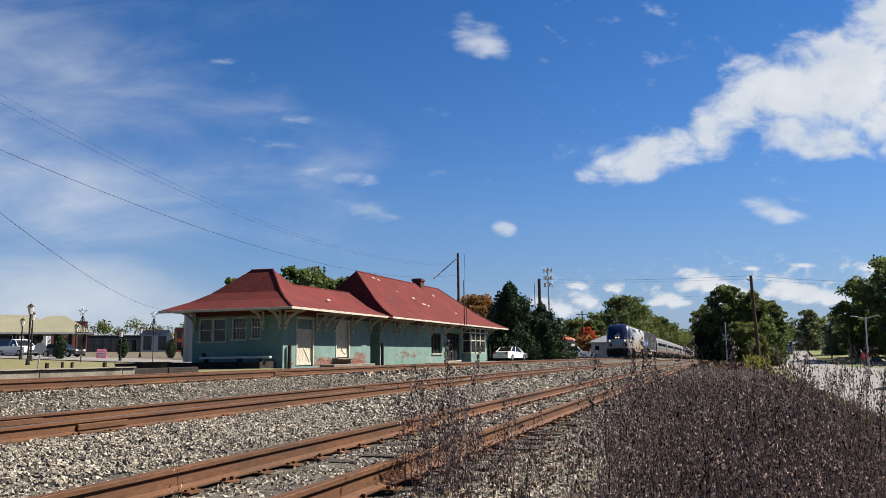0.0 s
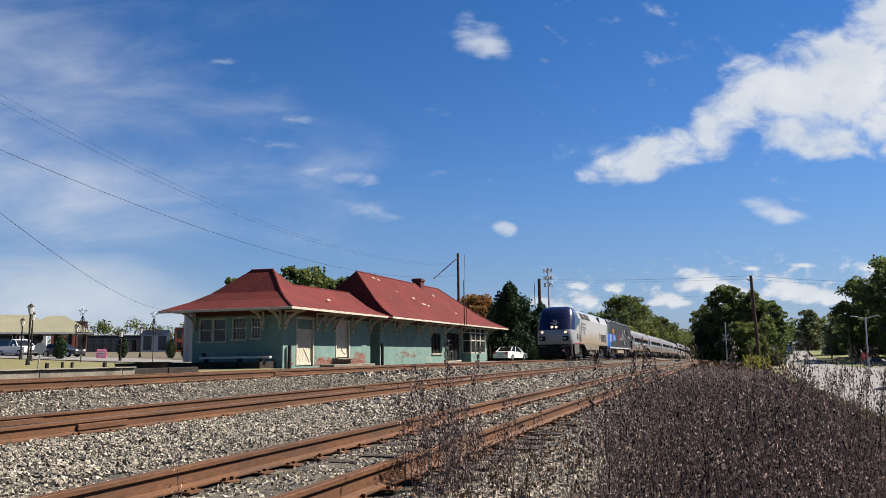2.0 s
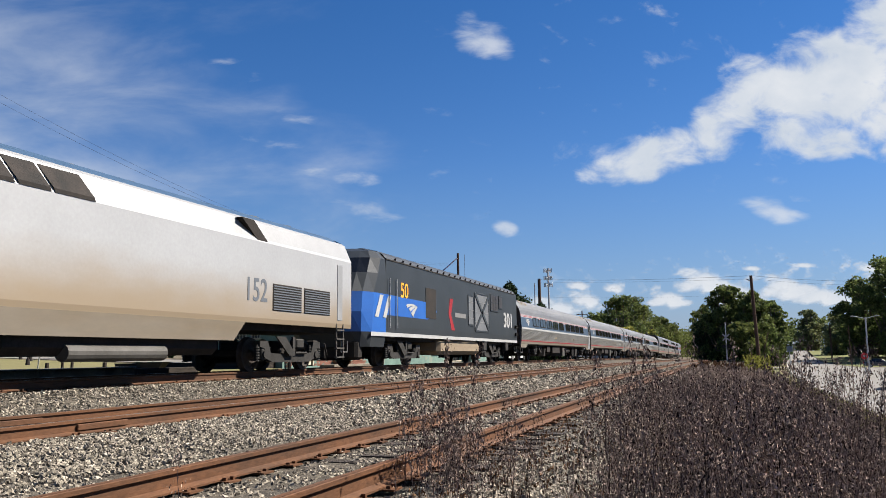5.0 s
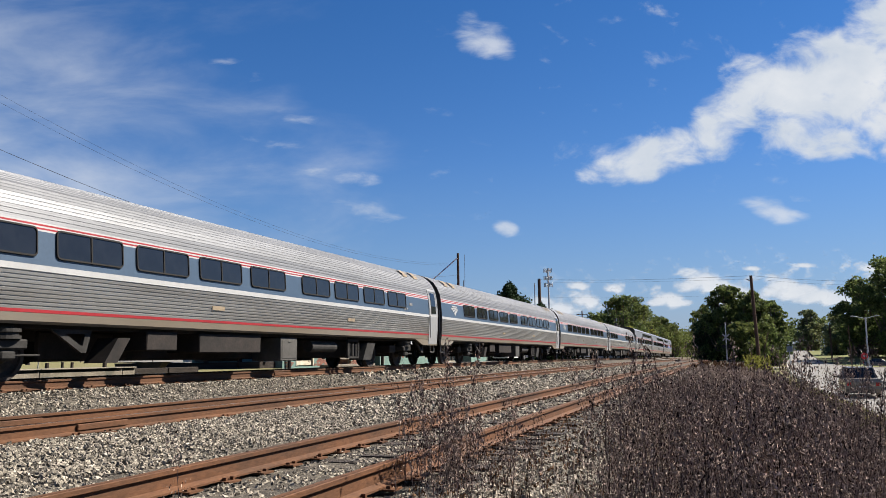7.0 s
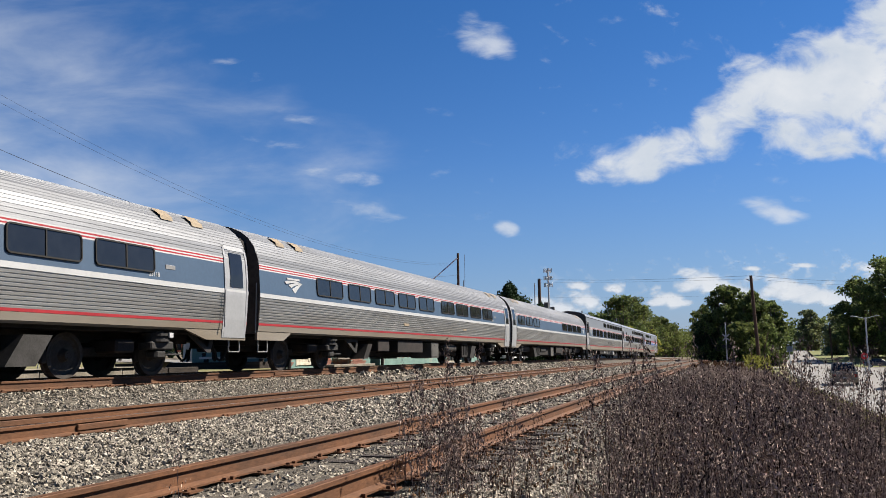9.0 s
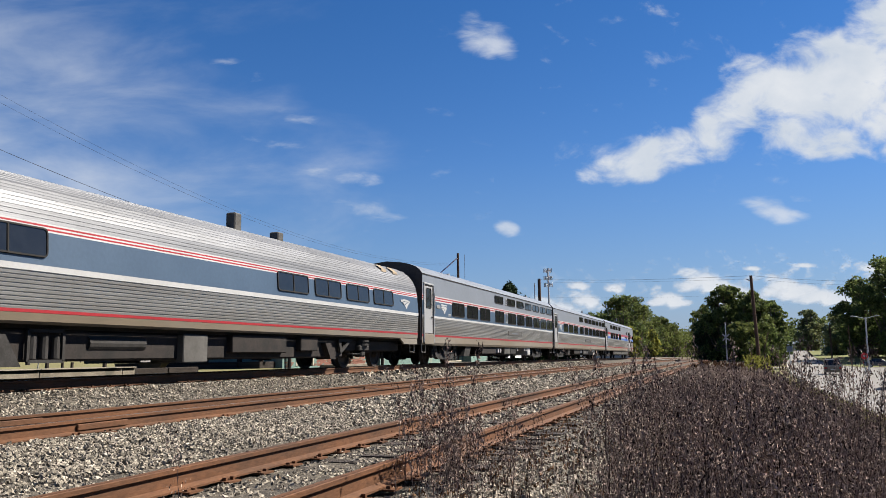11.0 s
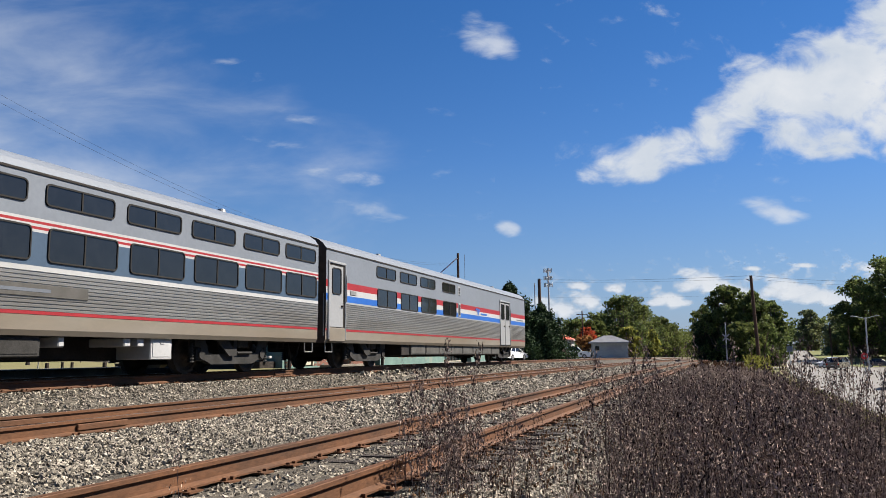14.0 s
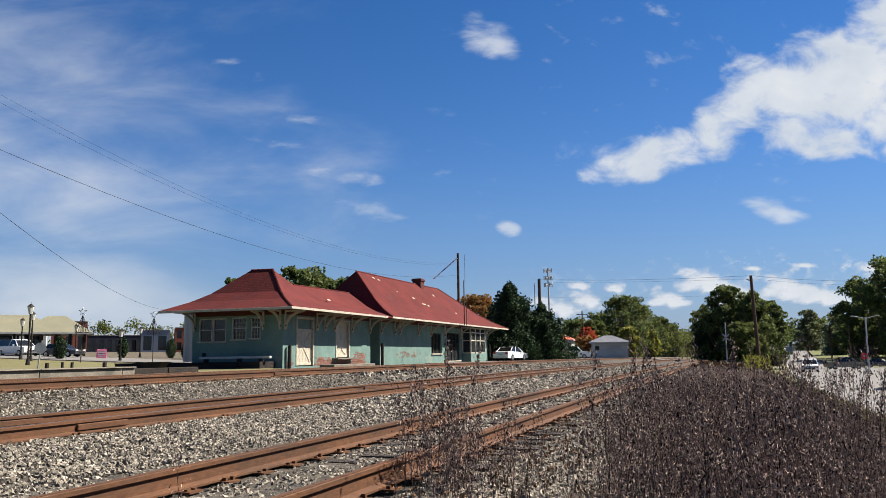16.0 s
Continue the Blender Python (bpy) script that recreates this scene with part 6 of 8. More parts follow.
# ---- vehicles ----
def vehicle(name, label, kind, paint):
    """Car in local space: nose to -y, wheels on z = 0."""
    car = tagged(new(name), label, "car")
    L, W, H = {"sedan": (4.6, 1.8, 1.45), "suv": (5.2, 2.06, 1.9), "pickup": (5.6, 2.0, 1.85)}[kind]
    h = L / 2
    if kind == "sedan":
        prof = [(-h, 0.45), (-h + 0.05, 0.66), (-h + 1.15, 0.86), (h - 0.75, 0.95), (h - 0.06, 0.9), (h, 0.5)]
        cab = [(-h + 1.15, 0.86), (-h + 1.95, 1.38), (-h + 2.6, 1.45), (-h + 3.3, 1.4), (h - 0.7, 0.95)]
    elif kind == "suv":
        prof = [(-h, 0.45), (-h + 0.04, 0.85), (-h + 1.3, 1.04), (h - 0.1, 1.08), (h - 0.02, 0.9), (h, 0.5)]
        cab = [(-h + 1.25, 1.04), (-h + 1.95, 1.68), (-h + 2.6, 1.8), (h - 0.5, 1.76), (h - 0.12, 1.08)]
    else:
        prof = [(-h, 0.5), (-h + 0.04, 0.95), (-h + 1.35, 1.1), (h - 0.05, 1.12), (h, 0.95), (h, 0.55)]
        cab = [(-h + 1.3, 1.1), (-h + 1.95, 1.75), (-h + 2.5, 1.85), (-h + 3.4, 1.8), (-h + 3.65, 1.1)]
    bm = bm_new()
    rows = []
    for u, s, lift in ((-0.5, 1, 0), (-0.49, 0.99, 0.06), (-0.4, 1, 0.085), (0.4, 1, 0.085), (0.49, 0.99, 0.06), (0.5, 1, 0)):
        rows.append([(u * W, y, z + (lift if z > 0.6 else 0) * 0.5) for y, z in prof + [(h - 0.1, 0.28), (-h + 0.1, 0.28)]])
    loft(bm, rows, close=True)
    bmesh.ops.recalc_face_normals(bm, faces=bm.faces)
    part("body", bm, paint, car)
    bm = bm_new()
    loft(bm, [[(u * W * (0.94 if z < 1.2 else 0.78), y, z) for y, z in cab] for u in (-0.5, 0.5)], close=True)
    bmesh.ops.recalc_face_normals(bm, faces=bm.faces)
    part("cabin", bm, "glass", car)
    bm = bm_new()
    top = [p for p in cab if p[1] > 1.3]
    loft(bm, [[(u * W * 0.8, y, z + 0.012) for y, z in top] for u in (-0.5, 0.5)])
    loft(bm, [[(u * W * 0.8, y, z - 0.06) for y, z in top] for u in (-0.5, 0.5)])
    for s in (-1, 1):
        for a, b in zip((cab[0], cab[2], cab[-1]), (cab[1], ((cab[2][0] + 0.25), cab[0][1]), cab[-2])):
            tube(bm, (s * W * 0.475, a[0], a[1]) if a[1] < 1.3 else (s * W * 0.4, a[0], a[1]), (s * W * 0.4, b[0], b[1]) if b[1] > 1.3 else (s * W * 0.475, b[0], b[1]), 0.045, seg=6)
    part("roof", bm, paint, car)
    for y in (-h + 0.95, h - 1.05):
        for s in (-1, 1):
            bm = bm_new()
            tube(bm, (s * (W / 2 - 0.22), y, 0.33), (s * (W / 2 + 0.01), y, 0.33), 0.33, seg=18)
            w = part("wheel", bm, "tyre", car)
            bm = bm_new()
            tube(bm, (s * (W / 2), y, 0.33), (s * (W / 2 + 0.025), y, 0.33), 0.2, seg=14)
            part("rim", bm, "rim", w)
    for s in (-1, 1):
        bm = bm_new()
        box(bm, (s * W * 0.36 - 0.2, -h - 0.01, 0.62), (s * W * 0.36 + 0.2, -h + 0.12, 0.78), 0.02)
        part("headlight", bm, "lens", car)
        bm = bm_new()
        box(bm, (s * W * 0.4 - 0.13, h - 0.1, 0.72), (s * W * 0.4 + 0.13, h + 0.015, 0.95), 0.02)
        part("tail_light", bm, "redlamp", car)
        bm = bm_new()
        box(bm, (s * (W / 2 + 0.1) - 0.1, cab[0][0] + 0.45, cab[0][1] + 0.02), (s * (W / 2 + 0.1) + 0.1, cab[0][0] + 0.6, cab[0][1] + 0.17), 0.03)
        part("mirror", bm, paint, car)
    bm = bm_new()
    box(bm, (-W * 0.3, -h - 0.02, 0.45), (W * 0.3, -h + 0.05, 0.62), 0.01)
    part("grille", bm, "black", car)
    bm = bm_new()
    box(bm, (-0.26, h, 0.6), (0.26, h + 0.02, 0.72), 0.005)
    part("plate", bm, "shutter", car)
    return car


def stand(car, x, y, rz, z=None):
    car.matrix_world = pose(x, y, (ground_z(x, y) if z is None else z) + 0.04, 0, 0, rz)
    return car


stand(vehicle("parked_sedan", "white sedan parked beside the depot", "sedan", "carwhite"), -21.5, 82.6, 166)
stand(vehicle("pickup_truck", "white pickup truck parked in the yard", "pickup", "carwhite"), -21.9, 121, 98)
stand(vehicle("parked_suv", "white car parked at the street's edge", "suv", "carwhite"), 12.75, 69.0, 175)
for x, y, k, c, r in ((-72.5, 66.5, "suv", "carwhite", 80), (-78, 63.5, "sedan", "carwhite", 95), (-68.5, 68.5, "sedan", "cardark", 100)):
    stand(vehicle("parked_car", {"carwhite": "white car parked by the shelter", "cardark": "dark car parked by the shelter"}[c], k, c), x, y, r)
stand(vehicle("parked_car", "dark car parked under the roadside trees", "sedan", "cardark"), 24.5, 152, 80)
MOVERS = dict(pickup=vehicle("moving_pickup", "sand-coloured pickup driving along the street", "pickup", "carsand"), suv=vehicle("moving_suv", "white sport utility vehicle turning into the street", "suv", "carwhite"), far=vehicle("distant_car", "small white car far along the street", "suv", "carwhite"))


# ---- poles, wires, signs ----
def pole(name, label, x, y, top, r=0.16, base=None, lean=(0, 0), material="pole", arms=()):
    b = ground_z(x, y) - 0.1 if base is None else base
    bm = bm_new()
    tube(bm, (x + lean[0], y + lean[1], b), (x, y, top), r, r * 0.75, seg=12)
    p = tagged(part(name, bm, material), label, "pole")
    for z, w, dx, dy in arms:
        bm = bm_new()
        box(bm, (x - w * dx - 0.05, y - w * dy - 0.05, z - 0.06), (x + w * dx + 0.05, y + w * dy + 0.05, z + 0.06), 0.01)
        a = part("crossarm", bm, material, p)
        for s in (-0.9, -0.4, 0.4, 0.9):
            bm = bm_new()
            tube(bm, (x + s * w * dx, y + s * w * dy, z + 0.06), (x + s * w * dx, y + s * w * dy, z + 0.2), 0.05, 0.03, seg=8)
            part("insulator", bm, "signback", a)
    return p


p = pole("utility_pole", "dark wooden utility pole behind the depot", -27.0, 81.8, 11.5, 0.17)
bm = bm_new()
tube(bm, (-27.0, 81.5, 10.9), (-29.4, 80.4, 8.6), 0.07, seg=6)
part("guy_guard", bm, "guard", p)
pole("utility_pole", "dark wooden utility pole beside the cedar", -23.8, 108, 10.8, 0.28)
pole("utility_pole", "thin grey service pole beside the cedar", -24.7, 109, 10.3, 0.1, material="galv")
p = pole("utility_pole", "tall red-brown wooden utility pole by the street", 2.56, 75.0, 7.05, 0.165, lean=(0.28, 0.6))
bm = bm_new()
tube(bm, (2.45, 74.9, 6.6), (2.2, 74.8, 6.7), 0.05, seg=8)
part("insulator", bm, "signback", p)
pole("utility_pole", "wooden pole beyond the shed", -22.5, 135, 7.6, 0.13, arms=((7.0, 0.9, 1, 0),))
pole("utility_pole", "wooden pole beside the red roof", -25.2, 128, 5.6, 0.2)
pole("antenna_mast", "thin rust-brown radio mast at the depot's eave", -21.6, 67.0, 7.0, 0.06, base=3.0, material="pole")
pole("antenna_mast", "slim whip antenna above the depot roof", -21.5, 67.0, 9.3, 0.015, base=6.9, material="pole")
for y in (67.6,):
    pole("antenna_mast", "short steel bracket mast at the eave", -21.6, y, 5.3, 0.03, base=3.0, material="pole")

tower = tagged(new("cell_tower"), "slim grey cell tower with three rings of antennas", "tower")
bm = bm_new()
tube(bm, (-47.2, 227, -1), (-47.15, 226, 25.2), 0.36, 0.22, seg=10)
part("mast", bm, "galv", tower)
for z in (24.6, 22.4, 20.4):
    bm = bm_new()
    for k in range(6):
        a = k * math.pi / 3
        box(bm, (-47.15 + 1.15 * math.cos(a) - 0.12, 226 + 1.15 * math.sin(a) - 0.12, z - 0.7), (-47.15 + 1.15 * math.cos(a) + 0.12, 226 + 1.15 * math.sin(a) + 0.12, z + 0.5), 0.03)
        tube(bm, (-47.15, 226, z), (-47.15 + 1.3 * math.cos(a), 226 + 1.3 * math.sin(a), z), 0.08, seg=5)
    part("antenna_array", bm, "galv", tower)


def wire(name, pts, r, label="thin black overhead wire"):
    bm = bm_new()
    for a, b in zip(pts, pts[1:]):
        tube(bm, a, b, r, seg=5, caps=False)
    return tagged(part(name, bm, "black"), label, "cable")


def sag(a, b, d, n=24):
    a, b = Vector(a), Vector(b)
    return [tuple(a.lerp(b, k / n) - Vector((0, 0, d * 4 * (k / n) * (1 - k / n)))) for k in range(n + 1)]


wire("overhead_wire", sag((-26.7, 21.5, 8.9), (-27.0, 81.8, 9.1), 2.00), 0.0100)
wire("overhead_wire", sag((-14.3, 11.6, 3.9), (-30.5, 38.0, 3.2), 0.50), 0.0060)
wire("overhead_wire", sag((-31.9, 25.5, 13.3), (-27.0, 81.8, 10.4), 2.45), 0.0060)
wire("overhead_wire", sag((-31.9, 25.5, 12.9), (-27.0, 81.8, 10.2), 2.35), 0.0060)
wire("overhead_wire", sag((-24.1, 109.8, 10.9), (2.8, 80.2, 7.5), 0.25), 0.0125)
wire("overhead_wire", sag((-24.1, 109.9, 10.5), (2.8, 80.2, 7.2), 0.15), 0.0075)
wire("overhead_wire", sag((-24.2, 110.1, 8.4), (-1.6, 94.8, 6.7), 0.15), 0.0060)
wire("overhead_wire", sag((2.8, 80.2, 7.5), (13.2, 68.0, 5.5), 0.20), 0.0100)
wire("overhead_wire", sag((2.8, 80.2, 7.2), (13.1, 68.1, 5.2), 0.20), 0.0060)


def street_lamp_arm(x, y, top):
    p = pole("street_lamp", "grey street light pole with two arms", x, y, top, 0.12, material="galv", lean=(-0.1, 0))
    for s in (-1, 1):
        bm = bm_new()
        tube(bm, (x, y, top - 0.15), (x + s * 1.3, y + 0.2, top + 0.2), 0.045, seg=6)
        tube(bm, (x + s * 1.3, y + 0.2, top + 0.2), (x + s * 1.75, y + 0.2, top + 0.22), 0.08, 0.05, seg=8)
        part("lamp_arm", bm, "galv", p)


street_lamp_arm(17.8, 117.5, 4.65)
for x, y, t in ((23.5, 176, 5.2), (22.5, 196, 6.0), (24.5, 215, 7.0)):
    pole("street_pole", "slim wooden street pole on the lawn", x, y, t, 0.1)
for x, y, z, m, lab in ((15.9, 108, -0.42, "signred", "red octagonal stop sign on a steel post"),):
    s = tagged(new("stop_sign"), lab, "sign")
    bm = bm_new()
    tube(bm, (x, y, -2.7), (x, y, 0.05), 0.035, seg=6)
    part("post", bm, "galv", s)
    bm = bm_new()
    r = bmesh.ops.create_cone(bm, cap_ends=True, segments=8, radius1=0.42, radius2=0.42, depth=0.02)
    bmesh.ops.transform(bm, matrix=pose(x, y - 0.06, -0.35, 90, 22.5, 8), verts=r["verts"])
    part("plate", bm, "signred", s)
    bm = bm_new()
    box(bm, (x - 0.28, y - 0.09, -0.43), (x + 0.28, y - 0.08, -0.27))
    part("word_bar", bm, "stripewhite", s)
s = tagged(new("road_sign"), "grey back of an octagonal road sign on a post", "sign")
bm = bm_new()
tube(bm, (-36.9, 35.2, -0.2), (-36.55, 35.1, 1.5), 0.035, seg=6)
part("post", bm, "galv", s)
bm = bm_new()
r = bmesh.ops.create_cone(bm, cap_ends=True, segments=8, radius1=0.33, radius2=0.33, depth=0.02)
bmesh.ops.transform(bm, matrix=pose(-36.6, 35.05, 1.08, 90, 22.5, 40), verts=r["verts"])
part("plate", bm, "signback", s)
s = tagged(new("route_sign"), "small blue and white road sign on a post", "sign")
bm = bm_new()
tube(bm, (6.2, 88, -2.7), (6.2, 88, 0.9), 0.04, seg=6)
tube(bm, (6.6, 89, -2.7), (6.6, 89, 0.9), 0.03, seg=6)
part("post", bm, "galv", s)
bm = bm_new()
box(bm, (5.95, 87.9, 0.3), (6.5, 87.94, 0.85), 0.05)
part("plate", bm, "bluegrey", s)
# level crossing signal beside the street
s = tagged(new("crossing_signal"), "steel crossing signal mast with lamps and crossbuck", "signal")
bm = bm_new()
tube(bm, (0.33, 139, -1.0), (0.33, 139, 5.2), 0.11, 0.07, seg=8)
part("mast", bm, "galv", s)
for a in (45, -45):
    bm = bm_new()
    box(bm, (-0.75, -0.02, -0.1), (0.75, 0.02, 0.1), 0, pose(0.33, 138.85, 2.75, 0, a, 0))
    part("crossbuck", bm, "stripewhite", s)
for dx in (-0.45, 0.45):
    bm = bm_new()
    tube(bm, (0.33 + dx, 138.7, 1.3), (0.33 + dx, 138.95, 1.3), 0.3, seg=14)
    part("lamp_disc", bm, "black", s)


def lamp_post(x, y, top):
    """Black period street lamp: fluted post, glass lantern, finial."""
    b = ground_z(x, y)
    p = tagged(new("street_lamp"), "black period street lamp with glass lantern", "street lamp", "period lamps")
    bm = bm_new()
    tube(bm, (x, y, b - 0.1), (x, y, b + 0.5), 0.2, 0.12, seg=10)
    tube(bm, (x, y, b + 0.5), (x, y, top - 0.9), 0.08, 0.06, seg=10)
    part("post", bm, "black", p)
    bm = bm_new()
    tube(bm, (x, y, top - 0.9), (x, y, top - 0.35), 0.13, 0.24, seg=8)
    part("lantern", bm, "lens", p)
    bm = bm_new()
    tube(bm, (x, y, top - 0.35), (x, y, top - 0.15), 0.27, 0.08, seg=8)
    tube(bm, (x, y, top - 0.15), (x, y, top), 0.02, seg=5)
    part("cap", bm, "black", p)


for x, y, t in ((-49.6, 46.4, 4.8), (-62.7, 57.8, 4.55), (-58.5, 55.0, 4.9), (-70, 72, 4.6), (-66, 78, 4.4), (-56.2, 63.6, 3.5)):
    lamp_post(x, y, t)


def star_tree(x, y, top):
    """Open wire cone with a star, as a street decoration."""
    b = ground_z(x, y)
    s = tagged(new("wire_tree"), "tall black wire cone decoration topped by a star", "decoration", "wire cones")
    bm = bm_new()
    for k in range(8):
        a = k * math.pi / 4 + 0.2
        tube(bm, (x + 0.6 * math.cos(a), y + 0.6 * math.sin(a), top - 1.9), (x, y, top - 0.35), 0.018, seg=4)
    for r, z in ((0.6, top - 1.9), (0.4, top - 1.4), (0.2, top - 0.88)):
        ring = [(x + r * math.cos(k * math.pi / 6), y + r * math.sin(k * math.pi / 6), z) for k in range(13)]
        for p, q in zip(ring, ring[1:]):
            tube(bm, p, q, 0.014, seg=4)
    tube(bm, (x, y, b - 0.1), (x, y, top - 0.3), 0.035, seg=6)
    part("frame", bm, "black", s)
    bm = bm_new()
    pts = []
    for k in range(11):
        a, r = math.pi / 2 + k * math.pi / 5, 0.36 if k % 2 == 0 else 0.15
        pts.append((x + r * math.cos(a) * 0.8, y + r * math.cos(a) * 0.6, top - 0.05 + r * math.sin(a)))
    for p, q in zip(pts, pts[1:]):
        tube(bm, p, q, 0.022, seg=4)
    part("star", bm, "signback", s)


star_tree(-53.5, 55.7, 4.7)
star_tree(-50.9, 61.9, 4.65)


# ---- buildings of the town ----
def block(name, label, x, y, w, d, h, rz, wall, roof_m, rows=1, cols=4, base=None, parapet=True, win="glass"):
    """A flat-roofed building with openings on its long front (local -y)."""
    b = base if base is not None else ground_z(x, y) - 0.3
    e = tagged(new(name), label, "building")
    e.matrix_world = pose(x, y, b, 0, 0, rz)
    bm = bm_new()
    holes = []
    for r in range(rows):
        for c in range(cols):
            a = -w / 2 + w * (c + 0.22) / cols
            holes.append((a, a + w / cols * 0.56, 0.9 + r * (h - 0.6) / rows, 0.9 + (r + 0.68) * (h - 0.6) / rows))
    wall_cells(bm, "x", -d / 2, 0.3, -w / 2, w / 2, 0, h, holes)
    box(bm, (-w / 2, d / 2 - 0.3, 0), (w / 2, d / 2, h))
    box(bm, (-w / 2, -d / 2 + 0.3, 0), (-w / 2 + 0.3, d / 2 - 0.3, h))
    box(bm, (w / 2 - 0.3, -d / 2 + 0.3, 0), (w / 2, d / 2 - 0.3, h))
    part("wall", bm, wall, e)
    bm = bm_new()
    box(bm, (-w / 2 + 0.3, -d / 2 + 0.3, h - 0.5), (w / 2 - 0.3, d / 2 - 0.3, h - 0.3))
    part("roof", bm, roof_m, e)
    if parapet:
        bm = bm_new()
        box(bm, (-w / 2 - 0.08, -d / 2 - 0.08, h), (w / 2 + 0.08, -d / 2 + 0.35, h + 0.15), 0.02)
        part("parapet", bm, "kerb", e)
    for i, (a, bb, c, dd) in enumerate(holes):
        bm = bm_new()
        box(bm, (a, -d / 2 + 0.06, c), (bb, -d / 2 + 0.16, dd))
        box(bm, (a, -d / 2 + 0.02, (c + dd) / 2 - 0.03), (bb, -d / 2 + 0.06, (c + dd) / 2 + 0.03))
        part("window", bm, win, e)
    return e


block("shop_row", "long dark row of shops with white trim", -146, 164, 17, 9, 4.7, 43, "darkbrick", "shedroof", 1, 9, base=1.7)
block("shop", "blue-grey rendered shop building", -129.5, 158, 6.6, 7, 5.6, 40, "bluegrey", "shedroof", 1, 2, base=1.6)
block("brick_building", "red brick two-storey building", -127.5, 166, 4.0, 6, 6.4, 40, "redbrick", "shedroof", 2, 2, base=1.6)
block("brick_building", "red-brown brick building behind the shelter", -144, 146, 7.5, 8, 7.4, 45, "redbrick", "shedroof", 1, 3, base=1.8)
block("shop", "white shop front beside the shelter", -92, 78, 16, 8, 3.4, 45, "shutter", "shedroof", 1, 5, base=1.1)
bm = bm_new()
tube(bm, (-46.6, 62.9, 0.1), (-46.6, 62.9, 4.6), 1.3, seg=24)
silo = tagged(part("metal_silo", bm, "silo"), "pale ribbed metal tank behind the depot", "tank")
bm = bm_new()
tube(bm, (-46.6, 62.9, 4.6), (-46.6, 62.9, 4.95), 1.36, 0.3, seg=24)
part("lid", bm, "silo", silo)
for k in range(5):
    bm = bm_new()
    tube(bm, (-46.6, 62.9, 0.6 + k * 0.9), (-46.6, 62.9, 0.66 + k * 0.9), 1.325, seg=24)
    part("rib", bm, "silo", silo)


def gable_house(name, label, x, y, w, d, eave, ridge, rz, wall, roof_m, open_sides=False, base=None):
    b = base if base is not None else ground_z(x, y) - 0.2
    e = tagged(new(name), label, "building")
    e.matrix_world = pose(x, y, b, 0, 0, rz)
    if open_sides:
        for i in range(5):
            for yy in (-d / 2 + 0.4, d / 2 - 0.4):
                bm = bm_new()
                xx = -w / 2 + 0.4 + (w - 0.8) * i / 4
                box(bm, (xx - 0.15, yy - 0.15, 0), (xx + 0.15, yy + 0.15, eave), 0.02)
                part("post", bm, "darkwood", e)
    else:
        bm = bm_new()
        wall_cells(bm, "x", -d / 2, 0.2, -w / 2, w / 2, 0, eave, [(-w * 0.1, w * 0.32, 1.2, 2.0), (-w * 0.42, -w * 0.3, 1.2, 1.9)])
        box(bm, (-w / 2, d / 2 - 0.2, 0), (w / 2, d / 2, eave))
        box(bm, (-w / 2, -d / 2 + 0.2, 0), (-w / 2 + 0.2, d / 2 - 0.2, eave))
        box(bm, (w / 2 - 0.2, -d / 2 + 0.2, 0), (w / 2, d / 2 - 0.2, eave))
        part("wall", bm, wall, e)
        for a, bb in ((-w * 0.1, w * 0.32), (-w * 0.42, -w * 0.3)):
            bm = bm_new()
            box(bm, (a, -d / 2 + 0.05, 1.2), (bb, -d / 2 + 0.09, 2.0))
            part("window", bm, "glass" if bb - a < 2 else "stripewhite", e)
    o = 0.5
    bm = bm_new()
    v = [bm.verts.new(p) for p in ((-w / 2 - o, -d / 2 - o, eave), (w / 2 + o, -d / 2 - o, eave), (w / 2 + o, d / 2 + o, eave), (-w / 2 - o, d / 2 + o, eave), (-w / 2 + d * 0.42, 0, ridge), (w / 2 - d * 0.42, 0, ridge), (-w / 2 - o, -d / 2 - o, eave - 0.15), (w / 2 + o, -d / 2 - o, eave - 0.15), (w / 2 + o, d / 2 + o, eave - 0.15), (-w / 2 - o, d / 2 + o, eave - 0.15))]
    for q in ((0, 1, 5, 4), (1, 2, 5), (2, 3, 4, 5), (3, 0, 4), (6, 7, 1, 0), (7, 8, 2, 1), (8, 9, 3, 2), (9, 6, 0, 3), (9, 8, 7, 6)):
        bm.faces.new([v[i] for i in q])
    part("roof", bm, roof_m, e)
    bm = bm_new()
    for (xa, ya), (xb, yb) in (((-w / 2 - o, -d / 2 - o), (w / 2 + o, -d / 2 - o)), ((w / 2 + o, -d / 2 - o), (w / 2 + o, d / 2 + o))):
        box(bm, (min(xa, xb) - 0.03, min(ya, yb) - 0.03, eave - 0.18), (max(xa, xb) + 0.03, max(ya, yb) + 0.03, eave + 0.02))
    part("fascia", bm, "stripewhite", e)
    return e


gable_house("shed", "small grey-walled shed with dark hipped roof", -17.7, 130.5, 5.6, 5.0, 2.5, 3.6, 14, "shedwall", "shedroof", base=-0.35)
gable_house("market_shelter", "open market shelter with tan metal roof", -85, 71, 20, 9, 2.7, 5.0, 45, "darkwood", "tanroof", True, base=1.0)
gable_house("market_shelter", "open market shelter wing with tan metal gable", -75.5, 74.5, 7, 6, 2.7, 4.8, 45, "darkwood", "tanroof", True, base=0.9)
gable_house("red_roofed_building", "low building with bright red roof beyond the trees", -33, 150, 12, 8, 3.6, 5.4, 5, "shedwall", "redawning", base=-0.6)
bm = bm_new()
box(bm, (-0.5, -0.04, 0), (0.5, 0.04, 1.05), 0.02, pose(-63.1, 68.6, ground_z(-63.1, 68.6), -8, 0, 42))
